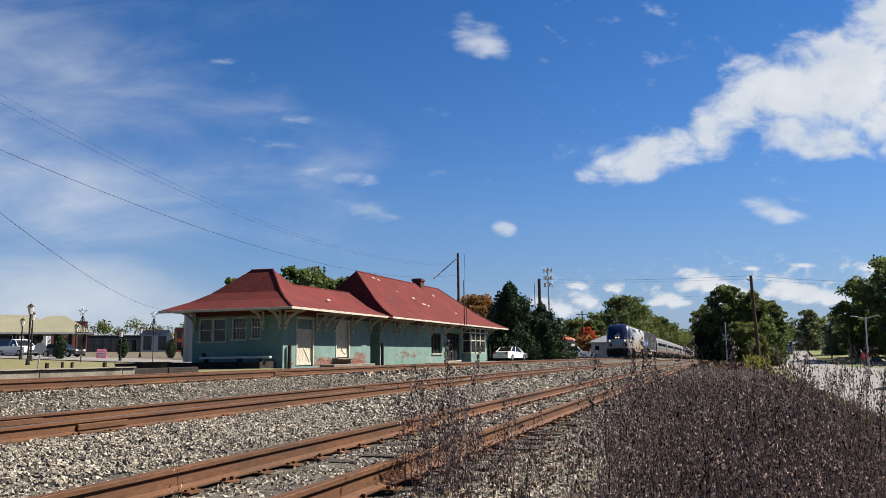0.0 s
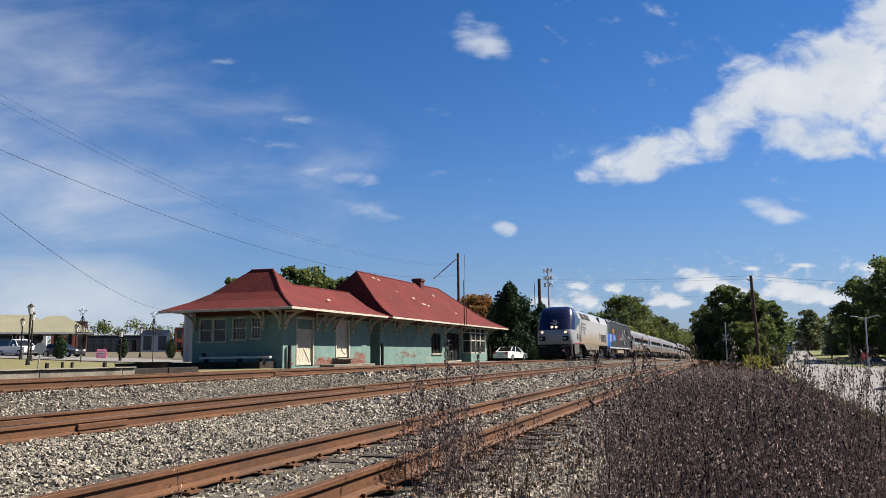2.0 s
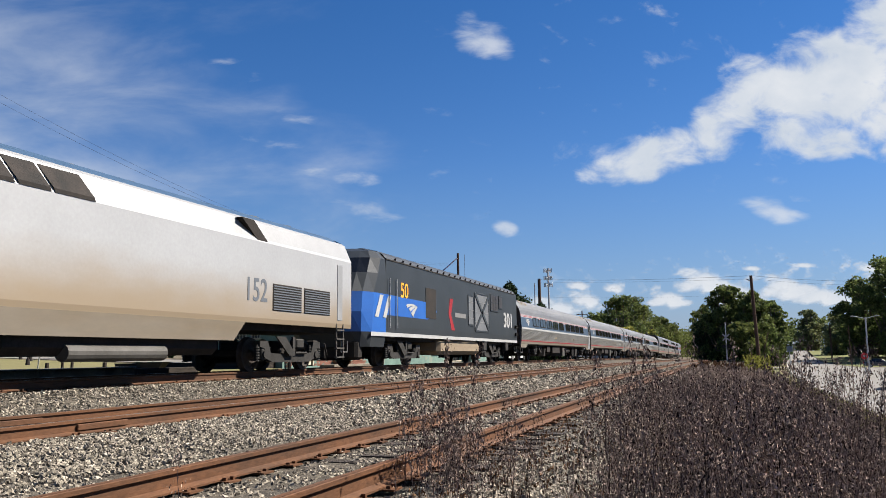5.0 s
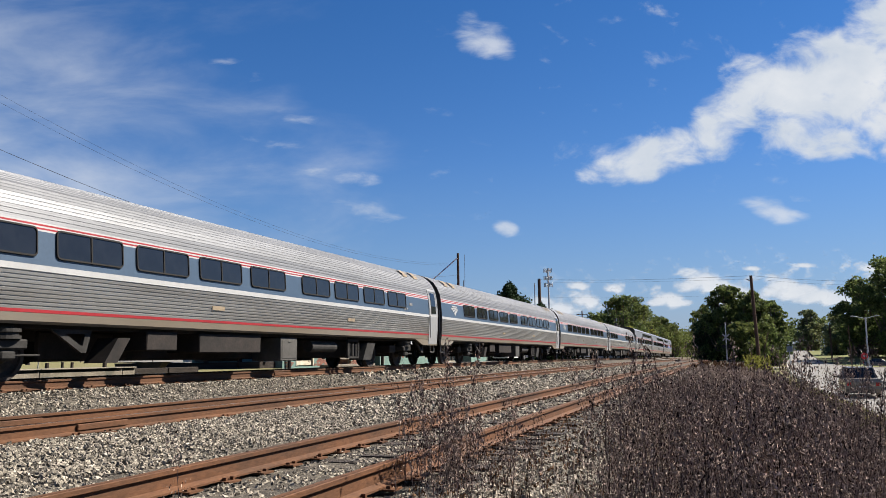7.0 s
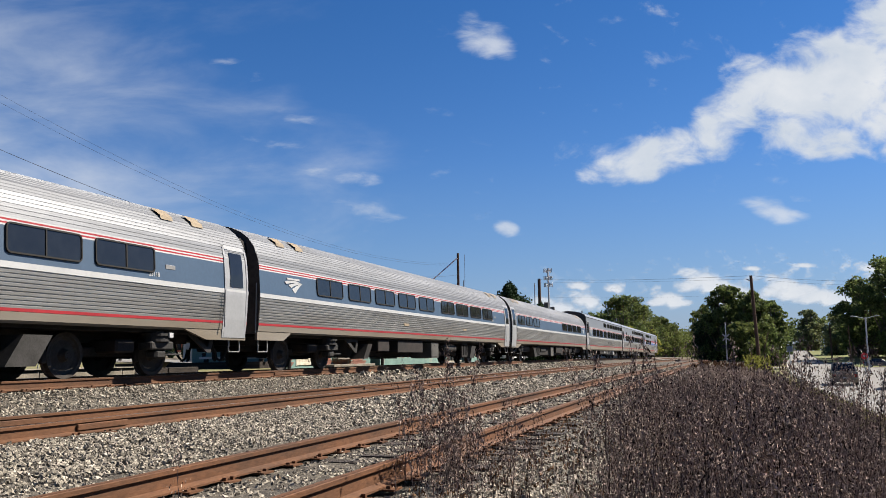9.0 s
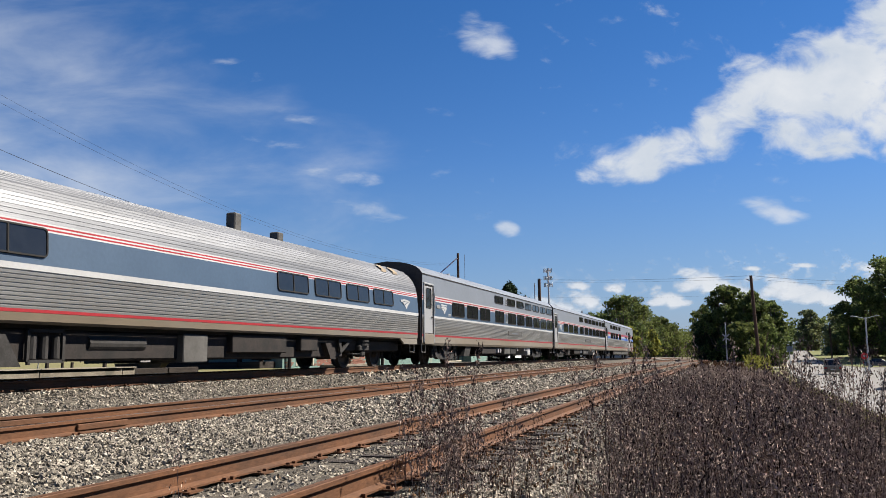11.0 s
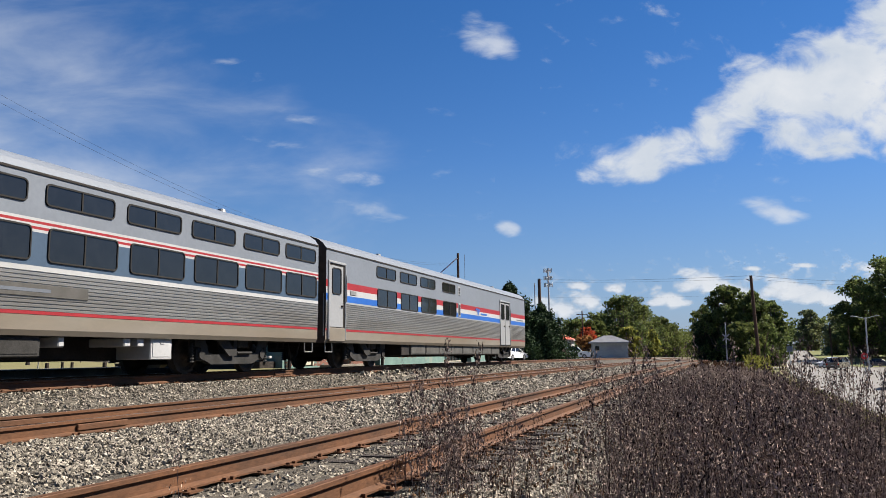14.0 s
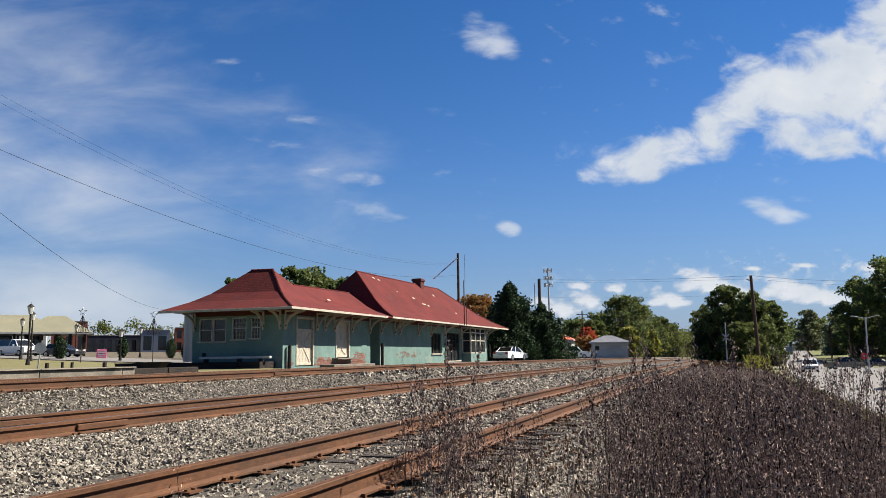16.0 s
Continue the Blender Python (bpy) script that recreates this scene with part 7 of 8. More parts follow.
pinkb = tagged(part("notice_board", bm, "pink"), "pink sandwich board on the pavement", "sign")
for k in range(4):
    bm = bm_new()
    box(bm, (-0.34, -0.06, 0.25 + k * 0.18), (0.34, -0.045, 0.33 + k * 0.18), 0, pose(-63.1, 68.6, ground_z(-63.1, 68.6), -8, 0, 42))
    part("word_bar", bm, "stripewhite", pinkb)
# planter and posts on the lawn by the dock
bm = bm_new()
loft(bm, [[(-28.9 + x, 35.2 + y, z) for x, y in ((-a, -b), (a, -b), (a, b), (-a, b))] for a, b, z in ((0.45, 0.2, -0.25), (0.75, 0.3, 0.12), (0.9, 0.36, 0.22))], close=True)
tagged(part("planter", bm, "black"), "dark boat-shaped planter beside the dock", "planter")
for x, y in ((-33.9, 34.0), (-30.3, 31.0), (-25.2, 24.5), (-21, 23)):
    bm = bm_new()
    box(bm, (x - 0.06, y - 0.06, -0.4), (x + 0.06, y + 0.06, 0.28), 0.02)
    tagged(part("bollard", bm, "darkwood"), "short dark wooden post on the lawn", "post", "lawn posts")

# ---- trees ----
M.update(
    leafdark=leafy(mat("cedar_leaf", (0.02, 0.036, 0.016), (0.03, 0.05, 0.02), scale=0.5, fine=3, var=0.3, rnd=0.5, island=True, rough=0.8, bump=0, spec=0.12), 0.15),
    leafolive=leafy(mat("olive_leaf", (0.115, 0.13, 0.036), (0.08, 0.1, 0.028), scale=0.4, fine=3, var=0.3, rnd=0.5, island=True, rough=0.75, bump=0, spec=0.12)),
    leafpale=leafy(mat("pale_leaf", (0.15, 0.16, 0.075), (0.11, 0.125, 0.055), scale=0.4, fine=3, var=0.3, rnd=0.5, island=True, rough=0.75, bump=0, spec=0.12)),
    leafyellow=leafy(mat("yellowing_leaf", (0.27, 0.25, 0.05), (0.17, 0.18, 0.045), scale=0.4, fine=3, var=0.3, rnd=0.5, island=True, rough=0.75, bump=0, spec=0.12)),
    leaforange=leafy(mat("orange_leaf", (0.24, 0.105, 0.035), (0.15, 0.095, 0.03), scale=0.4, fine=3, var=0.3, rnd=0.5, island=True, rough=0.75, bump=0, spec=0.12)),
    leafred=leafy(mat("red_leaf", (0.36, 0.055, 0.025), (0.25, 0.065, 0.025), scale=0.4, fine=3, var=0.3, rnd=0.5, island=True, rough=0.75, bump=0, spec=0.12)),
    weed=mat("dead_weed", (0.155, 0.112, 0.093), (0.07, 0.051, 0.043), scale=6, fine=40, var=0.25, rnd=0.95, island=True, rough=0.9, bump=0, spec=0.12),
    # dry grass stems, also the pale colour of painted sun flecks on weeds
    weedpale=mat("dry_stem_and_sun_fleck", (0.34, 0.26, 0.21), (0.2, 0.15, 0.12), scale=4, fine=40, var=0.25, rnd=0.4, island=True, rough=0.9, bump=0, spec=0.12),
    litter=mat("leaf_litter", (0.136, 0.0723, 0.034), (0.085, 0.051, 0.0298), scale=6, fine=40, var=0.3, rnd=0.5, island=True, rough=0.9, bump=0, spec=0.12),
)


def leaf_cloud(r, centres, radii, n, size, flat=0.75, shell=0.55):
    """Many small leaf blades round the given clump centres; returns vertices and quads."""
    k = r.integers(0, len(centres), n)
    d = r.normal(size=(n, 3))
    d /= np.linalg.norm(d, axis=1)[:, None]
    rad = radii[k] * (shell + (1 - shell) * r.random(n)) * np.where(r.random(n) < 0.12, 1.25, 1.0)
    p = centres[k] + d * rad[:, None] * np.array([1, 1, flat])
    s = size * r.uniform(0.6, 1.3, n)
    blade = np.array([(-0.5, 0, 0), (0, -0.42, 0.1), (0.6, 0, 0), (0, 0.42, 0.1)])
    v = np.einsum("nij,kj->nki", random_turns(r, n), blade) * s[:, None, None] + p[:, None, :]
    f = np.arange(n * 4).reshape(n, 4)
    return v.reshape(-1, 3), f


def crown_mesh(name, v, f, material):
    me = bpy.data.meshes.new(name)
    n, k = f.shape
    me.vertices.add(len(v)), me.loops.add(n * k), me.polygons.add(n)
    me.vertices.foreach_set("co", v.astype(np.float32).ravel())
    me.loops.foreach_set("vertex_index", f.astype(np.int32).ravel())
    me.polygons.foreach_set("loop_start", np.arange(0, n * k, k, dtype=np.int32))
    me.update(calc_edges=True)
    me.materials.append(M[material])
    return me


def broad_tree(label, x, y, h, w, seed, material="leafolive", leaves=4200, size=0.5, low=0.18, base=None, name="tree", clumps=95):
    """Tapered trunk, forking limbs and an uneven crown of leaf clumps with gaps."""
    r = np.random.default_rng(seed)
    b = ground_z(x, y) - 0.2 if base is None else base
    t = tagged(new(name), label, "tree")
    t.matrix_world = pose(x, y, b)
    c, rad = [], []
    for i in range(clumps):
        u = r.random() ** 0.8
        z = h * (low + (0.95 - low) * u)
        reach = w / 2 * (1 - abs(u - 0.4) ** 1.7 * 1.2) * r.uniform(0.2, 0.95)
        a = r.uniform(0, 2 * np.pi)
        c.append((reach * np.cos(a), reach * np.sin(a), z))
        rad.append(w * r.uniform(0.07, 0.17) * (1.1 - 0.35 * u))
    c, rad = np.array(c), np.array(rad)
    bm = bm_new()
    tube(bm, (0, 0, 0), (0.05 * w * r.uniform(-1, 1), 0, h * 0.4), 0.035 * h * 0.8, 0.02 * h, seg=9)
    part("trunk", bm, "bark", t)
    bm = bm_new()
    for i in range(0, clumps, 2):
        m = Vector(c[i]) * 0.5 + Vector((0, 0, -0.08 * h))
        tube(bm, (0, 0, h * r.uniform(0.2, 0.4)), m, 0.014 * h, 0.008 * h, seg=5)
        tube(bm, m, c[i], 0.008 * h, 0.003 * h, seg=5)
    part("branchwork", bm, "bark", t)
    v, f = leaf_cloud(r, c, rad, int(leaves * 1.3), size * 0.88)
    o = new("crown", crown_mesh("crown", v, f, material))
    o.parent = t
    return t


def conifer(label, x, y, h, w, seed, leaves=9000, size=0.34, name="cedar_tree", low=0.72):
    """Dense dark cedar: drooping tiers of foliage on a ragged cone."""
    r = np.random.default_rng(seed)
    t = tagged(new(name), label, "tree")
    t.matrix_world = pose(x, y, ground_z(x, y) - 0.2)
    bm = bm_new()
    tube(bm, (0, 0, 0), (0, 0, h * 0.95), 0.24, 0.04, seg=8)
    part("trunk", bm, "bark", t)
    c, rad = [], []
    for i in range(420):
        u = r.random() ** 1.25
        z = h * (0.03 + 0.95 * u)
        reach = w / 2 * (1 - u ** (1 + low * 0.5)) ** 0.8 * r.uniform(0.4, 1.0) * (0.8 + 0.2 * np.sin(i))
        a = r.uniform(0, 2 * np.pi)
        c.append((reach * np.cos(a), reach * np.sin(a), z))
        rad.append(0.085 * w * (1.15 - 0.75 * u) * r.uniform(0.6, 1.35))
    v, f = leaf_cloud(r, np.array(c), np.array(rad), int(leaves * 1.2), size * 0.72, 1.5, 0.15)
    o = new("crown", crown_mesh("crown", v, f, "leafdark"))
    o.parent = t
    return t


conifer("dense dark green cedar tree beside the depot", -22.9, 88, 8.9, 10.6, 21, 30000, low=1.0)
conifer("dense dark green cedar tree beyond the depot", -19.6, 89.5, 6.5, 8.2, 22, 20000, low=1.0)
conifer("dark green cedar behind the depot's corner", -25.6, 94, 7.0, 6.0, 23, 10000)
broad_tree("orange and olive autumn tree behind the depot", -31, 101, 9.0, 7.0, 31, "leaforange", 4500, 0.4)
broad_tree("dark green tree behind the depot roof", -42.8, 76, 10.6, 8.5, 32, "leaf", 4500, 0.45, 0.35)
broad_tree("dark green tree showing past the depot roof", -38.8, 78, 9.6, 6.5, 33, "leaf", 3500, 0.45, 0.4)
broad_tree("dark tree beyond the end pavilion roof", -52.5, 78, 9.8, 5.0, 34, "leaf", 2500, 0.45, 0.4)
broad_tree("small bright red autumn tree by the yard", -22.5, 138, 5.6, 4.5, 35, "leafred", 2200, 0.4, 0.1)
broad_tree("orange-brown autumn shrub by the yard", -21.3, 130, 4.0, 4.0, 36, "leaforange", 1800, 0.35, 0.05)
broad_tree("green tree beyond the red roof", -31, 176, 9.0, 7.0, 37, "leaf", 2600, 0.55)
for i, (x, y, h, w, m) in enumerate(((-24.5, 160, 8.0, 7, "leafolive"), (-22.0, 186, 14.5, 11, "leaf"), (-21.5, 208, 16.0, 11, "leafolive"), (-19.5, 176, 7.0, 5, "leafyellow"), (-21.5, 236, 15.5, 11, "leaf"), (-20.5, 268, 13.5, 9, "leafolive"), (-20.5, 300, 15.0, 9, "leafolive"), (-29, 200, 11.5, 9, "leaf"), (-20.0, 335, 15.0, 9, "leafolive"), (-19.0, 225, 8.0, 6, "leafyellow"))):
    broad_tree(("olive", "tall dark green", "tall olive green", "small yellow-green", "dark green", "olive green", "pale olive", "green", "distant olive", "yellowing green")[i] + " broadleaf tree beside the line beyond the crossing", x, y, h, w, 40 + i, m, 4200, 0.55, 0.06)
for i, (x, y, h, w, m) in enumerate(((-3.0, 262, 15.5, 9, "leafolive"), (-7.2, 300, 21.0, 10, "leafolive"), (-1.2, 205, 10, 7, "leafolive"), (-1.8, 182, 5.0, 5, "leafdark"), (-2.4, 230, 7.5, 7, "leaf"), (-10.0, 352, 22, 9, "leafpale"))):
    broad_tree(("olive", "tall pale olive", "olive green", "dark low", "dark green", "tall pale")[i] + " broadleaf tree between line and street", x, y, h, w, 60 + i, m, 4200, 0.6, 0.05)
for i, (x, y, h, w, m) in enumerate(((0.8, 152, 14.2, 9.5, "leaf"), (5.0, 150, 13.6, 8.5, "leaf"), (5.6, 172, 13.0, 8, "leaf"), (-2.0, 155, 9.0, 7, "leafdark"), (3.2, 143, 7.0, 7, "leafolive"), (9.0, 200, 10.6, 6, "leafolive"), (5.0, 158, 7.0, 5, "leafolive"), (9.0, 174, 13.8, 7.5, "leaf"))):
    broad_tree(("tall dark", "broad dark", "dark", "very dark", "lower", "green", "low olive", "rounded dark")[i] + " green tree at the street corner", x, y, h, w, 80 + i, m, 6500, 0.5, 0.05)
for i, (x, y, h, w) in enumerate(((16, 330, 12, 12), (31, 330, 16, 11), (37, 300, 13, 13), (12, 300, 10, 11), (42, 270, 12, 14), (30, 245, 8.0, 9), (34, 225, 9, 10))):
    broad_tree("pale olive tree along the far street", x, y, h, w, 100 + i, "leafpale", 3400, 0.8, 0.05)
for i, (x, y, h, w) in enumerate(((31.5, 212, 20, 15), (37, 202, 24, 18), (43.5, 195, 25, 19), (50, 212, 24, 20), (40, 226, 13, 17), (33.5, 224, 11, 11))):
    broad_tree("large dark green roadside tree", x, y, h, w, 120 + i, "leaf", 9500, 0.62, 0.14, name="roadside_tree")


def woods(label, pts, h, seed, material, per=260, size=1.1):
    """A far belt of woodland along a line, as one mass of leaf clumps."""
    r = np.random.default_rng(seed)
    c = []
    for (xa, ya), (xb, yb) in zip(pts, pts[1:]):
        n = int(math.hypot(xb - xa, yb - ya) / 4) + 1
        for k in range(n):
            u = (k + r.random()) / n
            x, y = xa + (xb - xa) * u, ya + (yb - ya) * u
            for j in range(3):
                c.append((x + r.uniform(-4, 4), y + r.uniform(-4, 4), ground_z(x, y) + h * (0.15 + 0.3 * j) * r.uniform(0.75, 1.15)))
    c = np.array(c)
    v, f = leaf_cloud(r, c, np.full(len(c), h * 0.27) * r.uniform(0.7, 1.25, len(c)), per * len(c) // 3, size, 0.8, 0.2)
    return mesh_fast("woodland", v, f, material, label, "woods")


woods("distant green woodland behind the town", [(-260, 120), (-200, 200), (-150, 260), (-110, 300), (-70, 320)], 12, 201, "leafolive", 700, 0.62)
woods("distant green woodland beyond the crossing", [(-75, 270), (-40, 300), (-24, 370), (-20, 460), (-4, 470), (8, 430), (14, 420)], 15, 202, "leafolive", 500, 0.8)
woods("dark woodland behind the roadside trees", [(18, 420), (45, 330), (60, 230), (75, 240), (130, 190), (140, 40)], 14, 203, "leaf")
woods("woodland behind the camera", [(140, 40), (120, -80), (40, -160), (-80, -170), (-220, -60), (-260, 120)], 10, 204, "leafolive", 120, 1.6)


def topiary(x, y, h, w, seed):
    r = np.random.default_rng(seed)
    b = ground_z(x, y)
    t = tagged(new("clipped_shrub"), "clipped upright dark green shrub", "shrub", "clipped shrubs")
    t.matrix_world = pose(x, y, b - 0.1)
    bm = bm_new()
    tube(bm, (0, 0, 0), (0, 0, h * 0.5), 0.08, 0.05, seg=6)
    part("trunk", bm, "bark", t)
    c = np.array([(0, 0, h * (0.2 + 0.13 * k)) for k in range(6)])
    v, f = leaf_cloud(r, c, np.array([0.3, 0.42, 0.48, 0.46, 0.4, 0.28]) * w, 3000, 0.11, 1.0, 0.8)
    o = new("crown", crown_mesh("crown", v, f, "leafdark"))
    o.parent = t


for i, (x, y, h, w) in enumerate(((-63.3, 63.1, 2.4, 1.35), (-64.2, 73, 2.5, 1.3), (-63.6, 80.6, 2.3, 1.35), (-60.2, 79, 1.9, 1.2), (-57, 79, 1.6, 1.15))):
    topiary(x, y, h, w, 300 + i)


# ---- weeds and litter by the siding ----
def weeds(seed, spots, hmin, hmax, name, label, leaves=46, material="weed", thick=0.0035, leaf=0.032, wide=0.055):
    """Dead upright stalks, each bent and set with curled leaves and seed heads."""
    r = np.random.default_rng(seed)
    n = len(spots)
    base = np.array([(x, y, ground_z(x, y) - 0.02) for x, y in spots])
    h = hmin + (hmax - hmin) * r.random(n) ** (1.6 if name == "dead_weeds" else 0.9)
    if name == "tall_weeds":
        h += np.clip(-0.95 - base[:, 2], 0, 1) * 0.7
    if name == "dead_weeds":
        # lower growth down the bank towards the street
        h *= 1 - 0.3 * np.clip((base[:, 0] / base[:, 1] - 0.06) / 0.12, 0, 1) * np.clip((base[:, 1] - 4.5) / 4, 0, 1)
    bend = r.normal(size=(n, 2)) * 0.12
    S = 6
    V, F = [], []
    u = np.linspace(0, 1, S)
    spine = np.zeros((n, S, 3))
    spine[:, :, :2] = base[:, None, :2] + bend[:, None, :] * (u ** 1.7)[None, :, None] * h[:, None, None] + r.normal(size=(n, S, 2)) * 0.008
    spine[:, :, 2] = base[:, None, 2] + u[None] * h[:, None]
    ring = np.array([(math.cos(a), math.sin(a), 0) for a in (0, 2.09, 4.19)])
    rad = thick * (1.15 - 0.8 * u)
    tubev = spine[:, :, None, :] + ring[None, None] * rad[None, :, None, None]
    V.append(tubev.reshape(-1, 3))
    idx = np.arange(n * S * 3).reshape(n, S, 3)
    for k in range(3):
        a, b = idx[:, :-1, k], idx[:, :-1, (k + 1) % 3]
        c, d = idx[:, 1:, (k + 1) % 3], idx[:, 1:, k]
        F.append(np.stack([a, b, c, d], -1).reshape(-1, 4))
    off = n * S * 3
    m = n * leaves
    who = np.repeat(np.arange(n), leaves)
    t = 0.12 + 0.88 * r.random(m) ** 0.75
    pos = np.empty((m, 3))
    fi = t * (S - 1)
    i0 = np.minimum(fi.astype(int), S - 2)
    w = (fi - i0)[:, None]
    pos = spine[who, i0] * (1 - w) + spine[who, i0 + 1] * w
    spread = wide * (1.05 - t)[:, None] + 0.011
    pos = pos + r.normal(size=(m, 3)) * spread * np.array([1, 1, 0.6])
    s = leaf * r.uniform(0.45, 1.35, m)
    blade = np.array([(-0.5, 0.04, -0.12), (0.05, -0.2, 0.16), (0.6, 0.0, -0.22), (-0.05, 0.22, 0.12)])
    lv = np.einsum("nij,kj->nki", random_turns(r, m), blade) * s[:, None, None] * np.array([0.72, 0.72, 1.35]) + pos[:, None, :]
    V.append(lv.reshape(-1, 3))
    F.append(np.arange(m * 4).reshape(m, 4) + off)
    ob = mesh_fast(name, np.concatenate(V), np.concatenate(F), material, label, "weeds")
    if material == "weed":
        # sunlit flecks put into the colour: pale leaves among the dark ones
        ob.data.materials.append(M["weedpale"])
        pale = (r.random(len(ob.data.polygons)) < 0.32).astype(np.int32)
        pale[:n * (S - 1) * 3] = 0
        ob.data.polygons.foreach_set("material_index", pale)
    return ob


def scatter(seed, n, test, x0, x1, y0, y1):
    r = np.random.default_rng(seed)
    out = []
    while len(out) < n:
        x, y = r.uniform(x0, x1), r.uniform(y0, y1)
        if test(x, y, r.random()):
            out.append((x, y))
    return out


def thicket(x, y, q):
    if x * x + y * y < 5.5:
        return False
    edge = -0.42 - 0.1 * y if y < 18 else -2.1
    return q < min(1.0, max(0.0, (x - edge) / 0.95)) * (1.0 if x < 2.4 else 0.45)


weeds(1, scatter(1, 900, thicket, -1.6, 1.6, 1.8, 5.2), 0.4, 1.05, "dead_weeds", "dense dry dark brown weed stalks beside the siding", 105, leaf=0.0155, thick=0.0026, wide=0.03)
weeds(14, scatter(14, 1150, thicket, -1.6, 2.6, 5.2, 9), 0.4, 1.05, "dead_weeds", "dense dry dark brown weed stalks on the bank", 88, leaf=0.0195, thick=0.003, wide=0.034)
weeds(2, scatter(2, 1900, thicket, -2.4, 3.6, 9, 24), 0.35, 0.8, "dead_weeds", "dense dry dark brown weed stalks along the bank", 52, leaf=0.034, thick=0.004)
weeds(3, scatter(3, 1300, thicket, -2.6, 3.8, 24, 60), 0.25, 0.55, "dry_grass", "dry tan grass and weeds farther along the bank", 26, "weedpale", leaf=0.07, thick=0.007)
weeds(4, scatter(4, 170, lambda x, y, q: thicket(x, y, q) and x / y < 0.08, -1.4, 1.6, 2.6, 7), 0.85, 1.22, "tall_weeds", "tall single dead stalks above the thicket", 190, leaf=0.02, thick=0.003, wide=0.016)
weeds(5, scatter(50, 30, lambda x, y, q: True, -2.1, -1.5, 4.8, 7.2) + [(-3.4, 4.45), (-2.2, 7.4), (-2.05, 7.9), (-1.9, 7.1), (-1.8, 6.6), (-1.85, 6.0), (-1.7, 5.6), (-2.1, 9.6), (-2.2, 13.2), (-2.3, 16.5)], 0.45, 0.8, "stray_weeds", "single dead stalks between the siding's rails", 80, leaf=0.024, thick=0.003)
weeds(16, scatter(16, 26, lambda x, y, q: (x + 2.3) ** 2 + (y - 6.4) ** 2 < 0.13, -2.7, -1.9, 6.0, 6.8), 0.45, 0.95, "weed_clump", "bushy clump of dead brown weeds against the siding rail", 120, leaf=0.03, thick=0.0032, wide=0.05)
weeds(17, [(-2.42, 6.5), (-2.3, 6.25), (-2.18, 6.5), (-2.5, 6.3)], 1.0, 1.15, "weed_clump", "tallest stalks of the clump by the rail", 90, leaf=0.026, thick=0.0034, wide=0.03)
weeds(6, scatter(6, 420, lambda x, y, q: x > -1.9, -1.5, 1.6, 3, 16), 0.4, 0.8, "dry_grass", "pale dry grass stems among the weeds", 4, "weedpale", 0.002, 0.03)
weeds(7, scatter(7, 340, lambda x, y, q: True, -2.5, -0.8, 4, 14), 0.05, 0.14, "leaf_litter", "curled brown leaves on the gravel beside the siding", 14, "litter", 0.002, 0.045)
weeds(8, scatter(8, 150, lambda x, y, q: True, -4.0, -2.9, 4, 16), 0.02, 0.06, "leaf_litter", "brown dead leaves lying between the rails", 5, "litter", 0.002, 0.05)
weeds(9, scatter(9, 90, lambda x, y, q: True, 1.7, 3.6, 66, 78), 0.6, 1.5, "yellow_bush", "yellow-green bush at the foot of the pole", 60, "leafyellow", 0.01, 0.2)
weeds(10, scatter(10, 1500, lambda x, y, q: True, 2.6, 6.0, 6, 60), 0.12, 0.4, "verge_grass", "green-yellow grass at the bottom of the bank", 11, "leafyellow", 0.004, 0.09)
weeds(11, scatter(11, 260, lambda x, y, q: True, -2.4, 2.0, 52, 110), 0.2, 0.5, "dry_brush", "orange-brown dry brush beside the far track", 26, "litter", 0.008, 0.14)
weeds(12, scatter(12, 110, lambda x, y, q: 0.05 < x / y < 0.2, 0.1, 2.6, 3.4, 11), 0.85, 1.3, "tall_weeds", "tall dead stalks on the bank above the street", 200, leaf=0.021, thick=0.0034, wide=0.016)
weeds(15, scatter(15, 60, lambda x, y, q: -0.16 < x / y < 0.14, -1.3, 0.9, 3.2, 6.2), 1.05, 1.42, "tall_weeds", "tall leafy dead stalks rising through the thicket", 200, leaf=0.02, thick=0.0032, wide=0.014)
weeds(13, [(-1.83, 5.0), (-1.72, 5.1), (-1.03, 6.0), (-0.75, 6.5), (-2.02, 5.5), (-0.4, 5.2), (-0.9, 7.6), (0.35, 5.4), (-1.6, 4.7)], 1.05, 1.3, "tall_weeds", "lone tall dead stalks at the edge of the thicket", 200, leaf=0.026, thick=0.0035, wide=0.016)

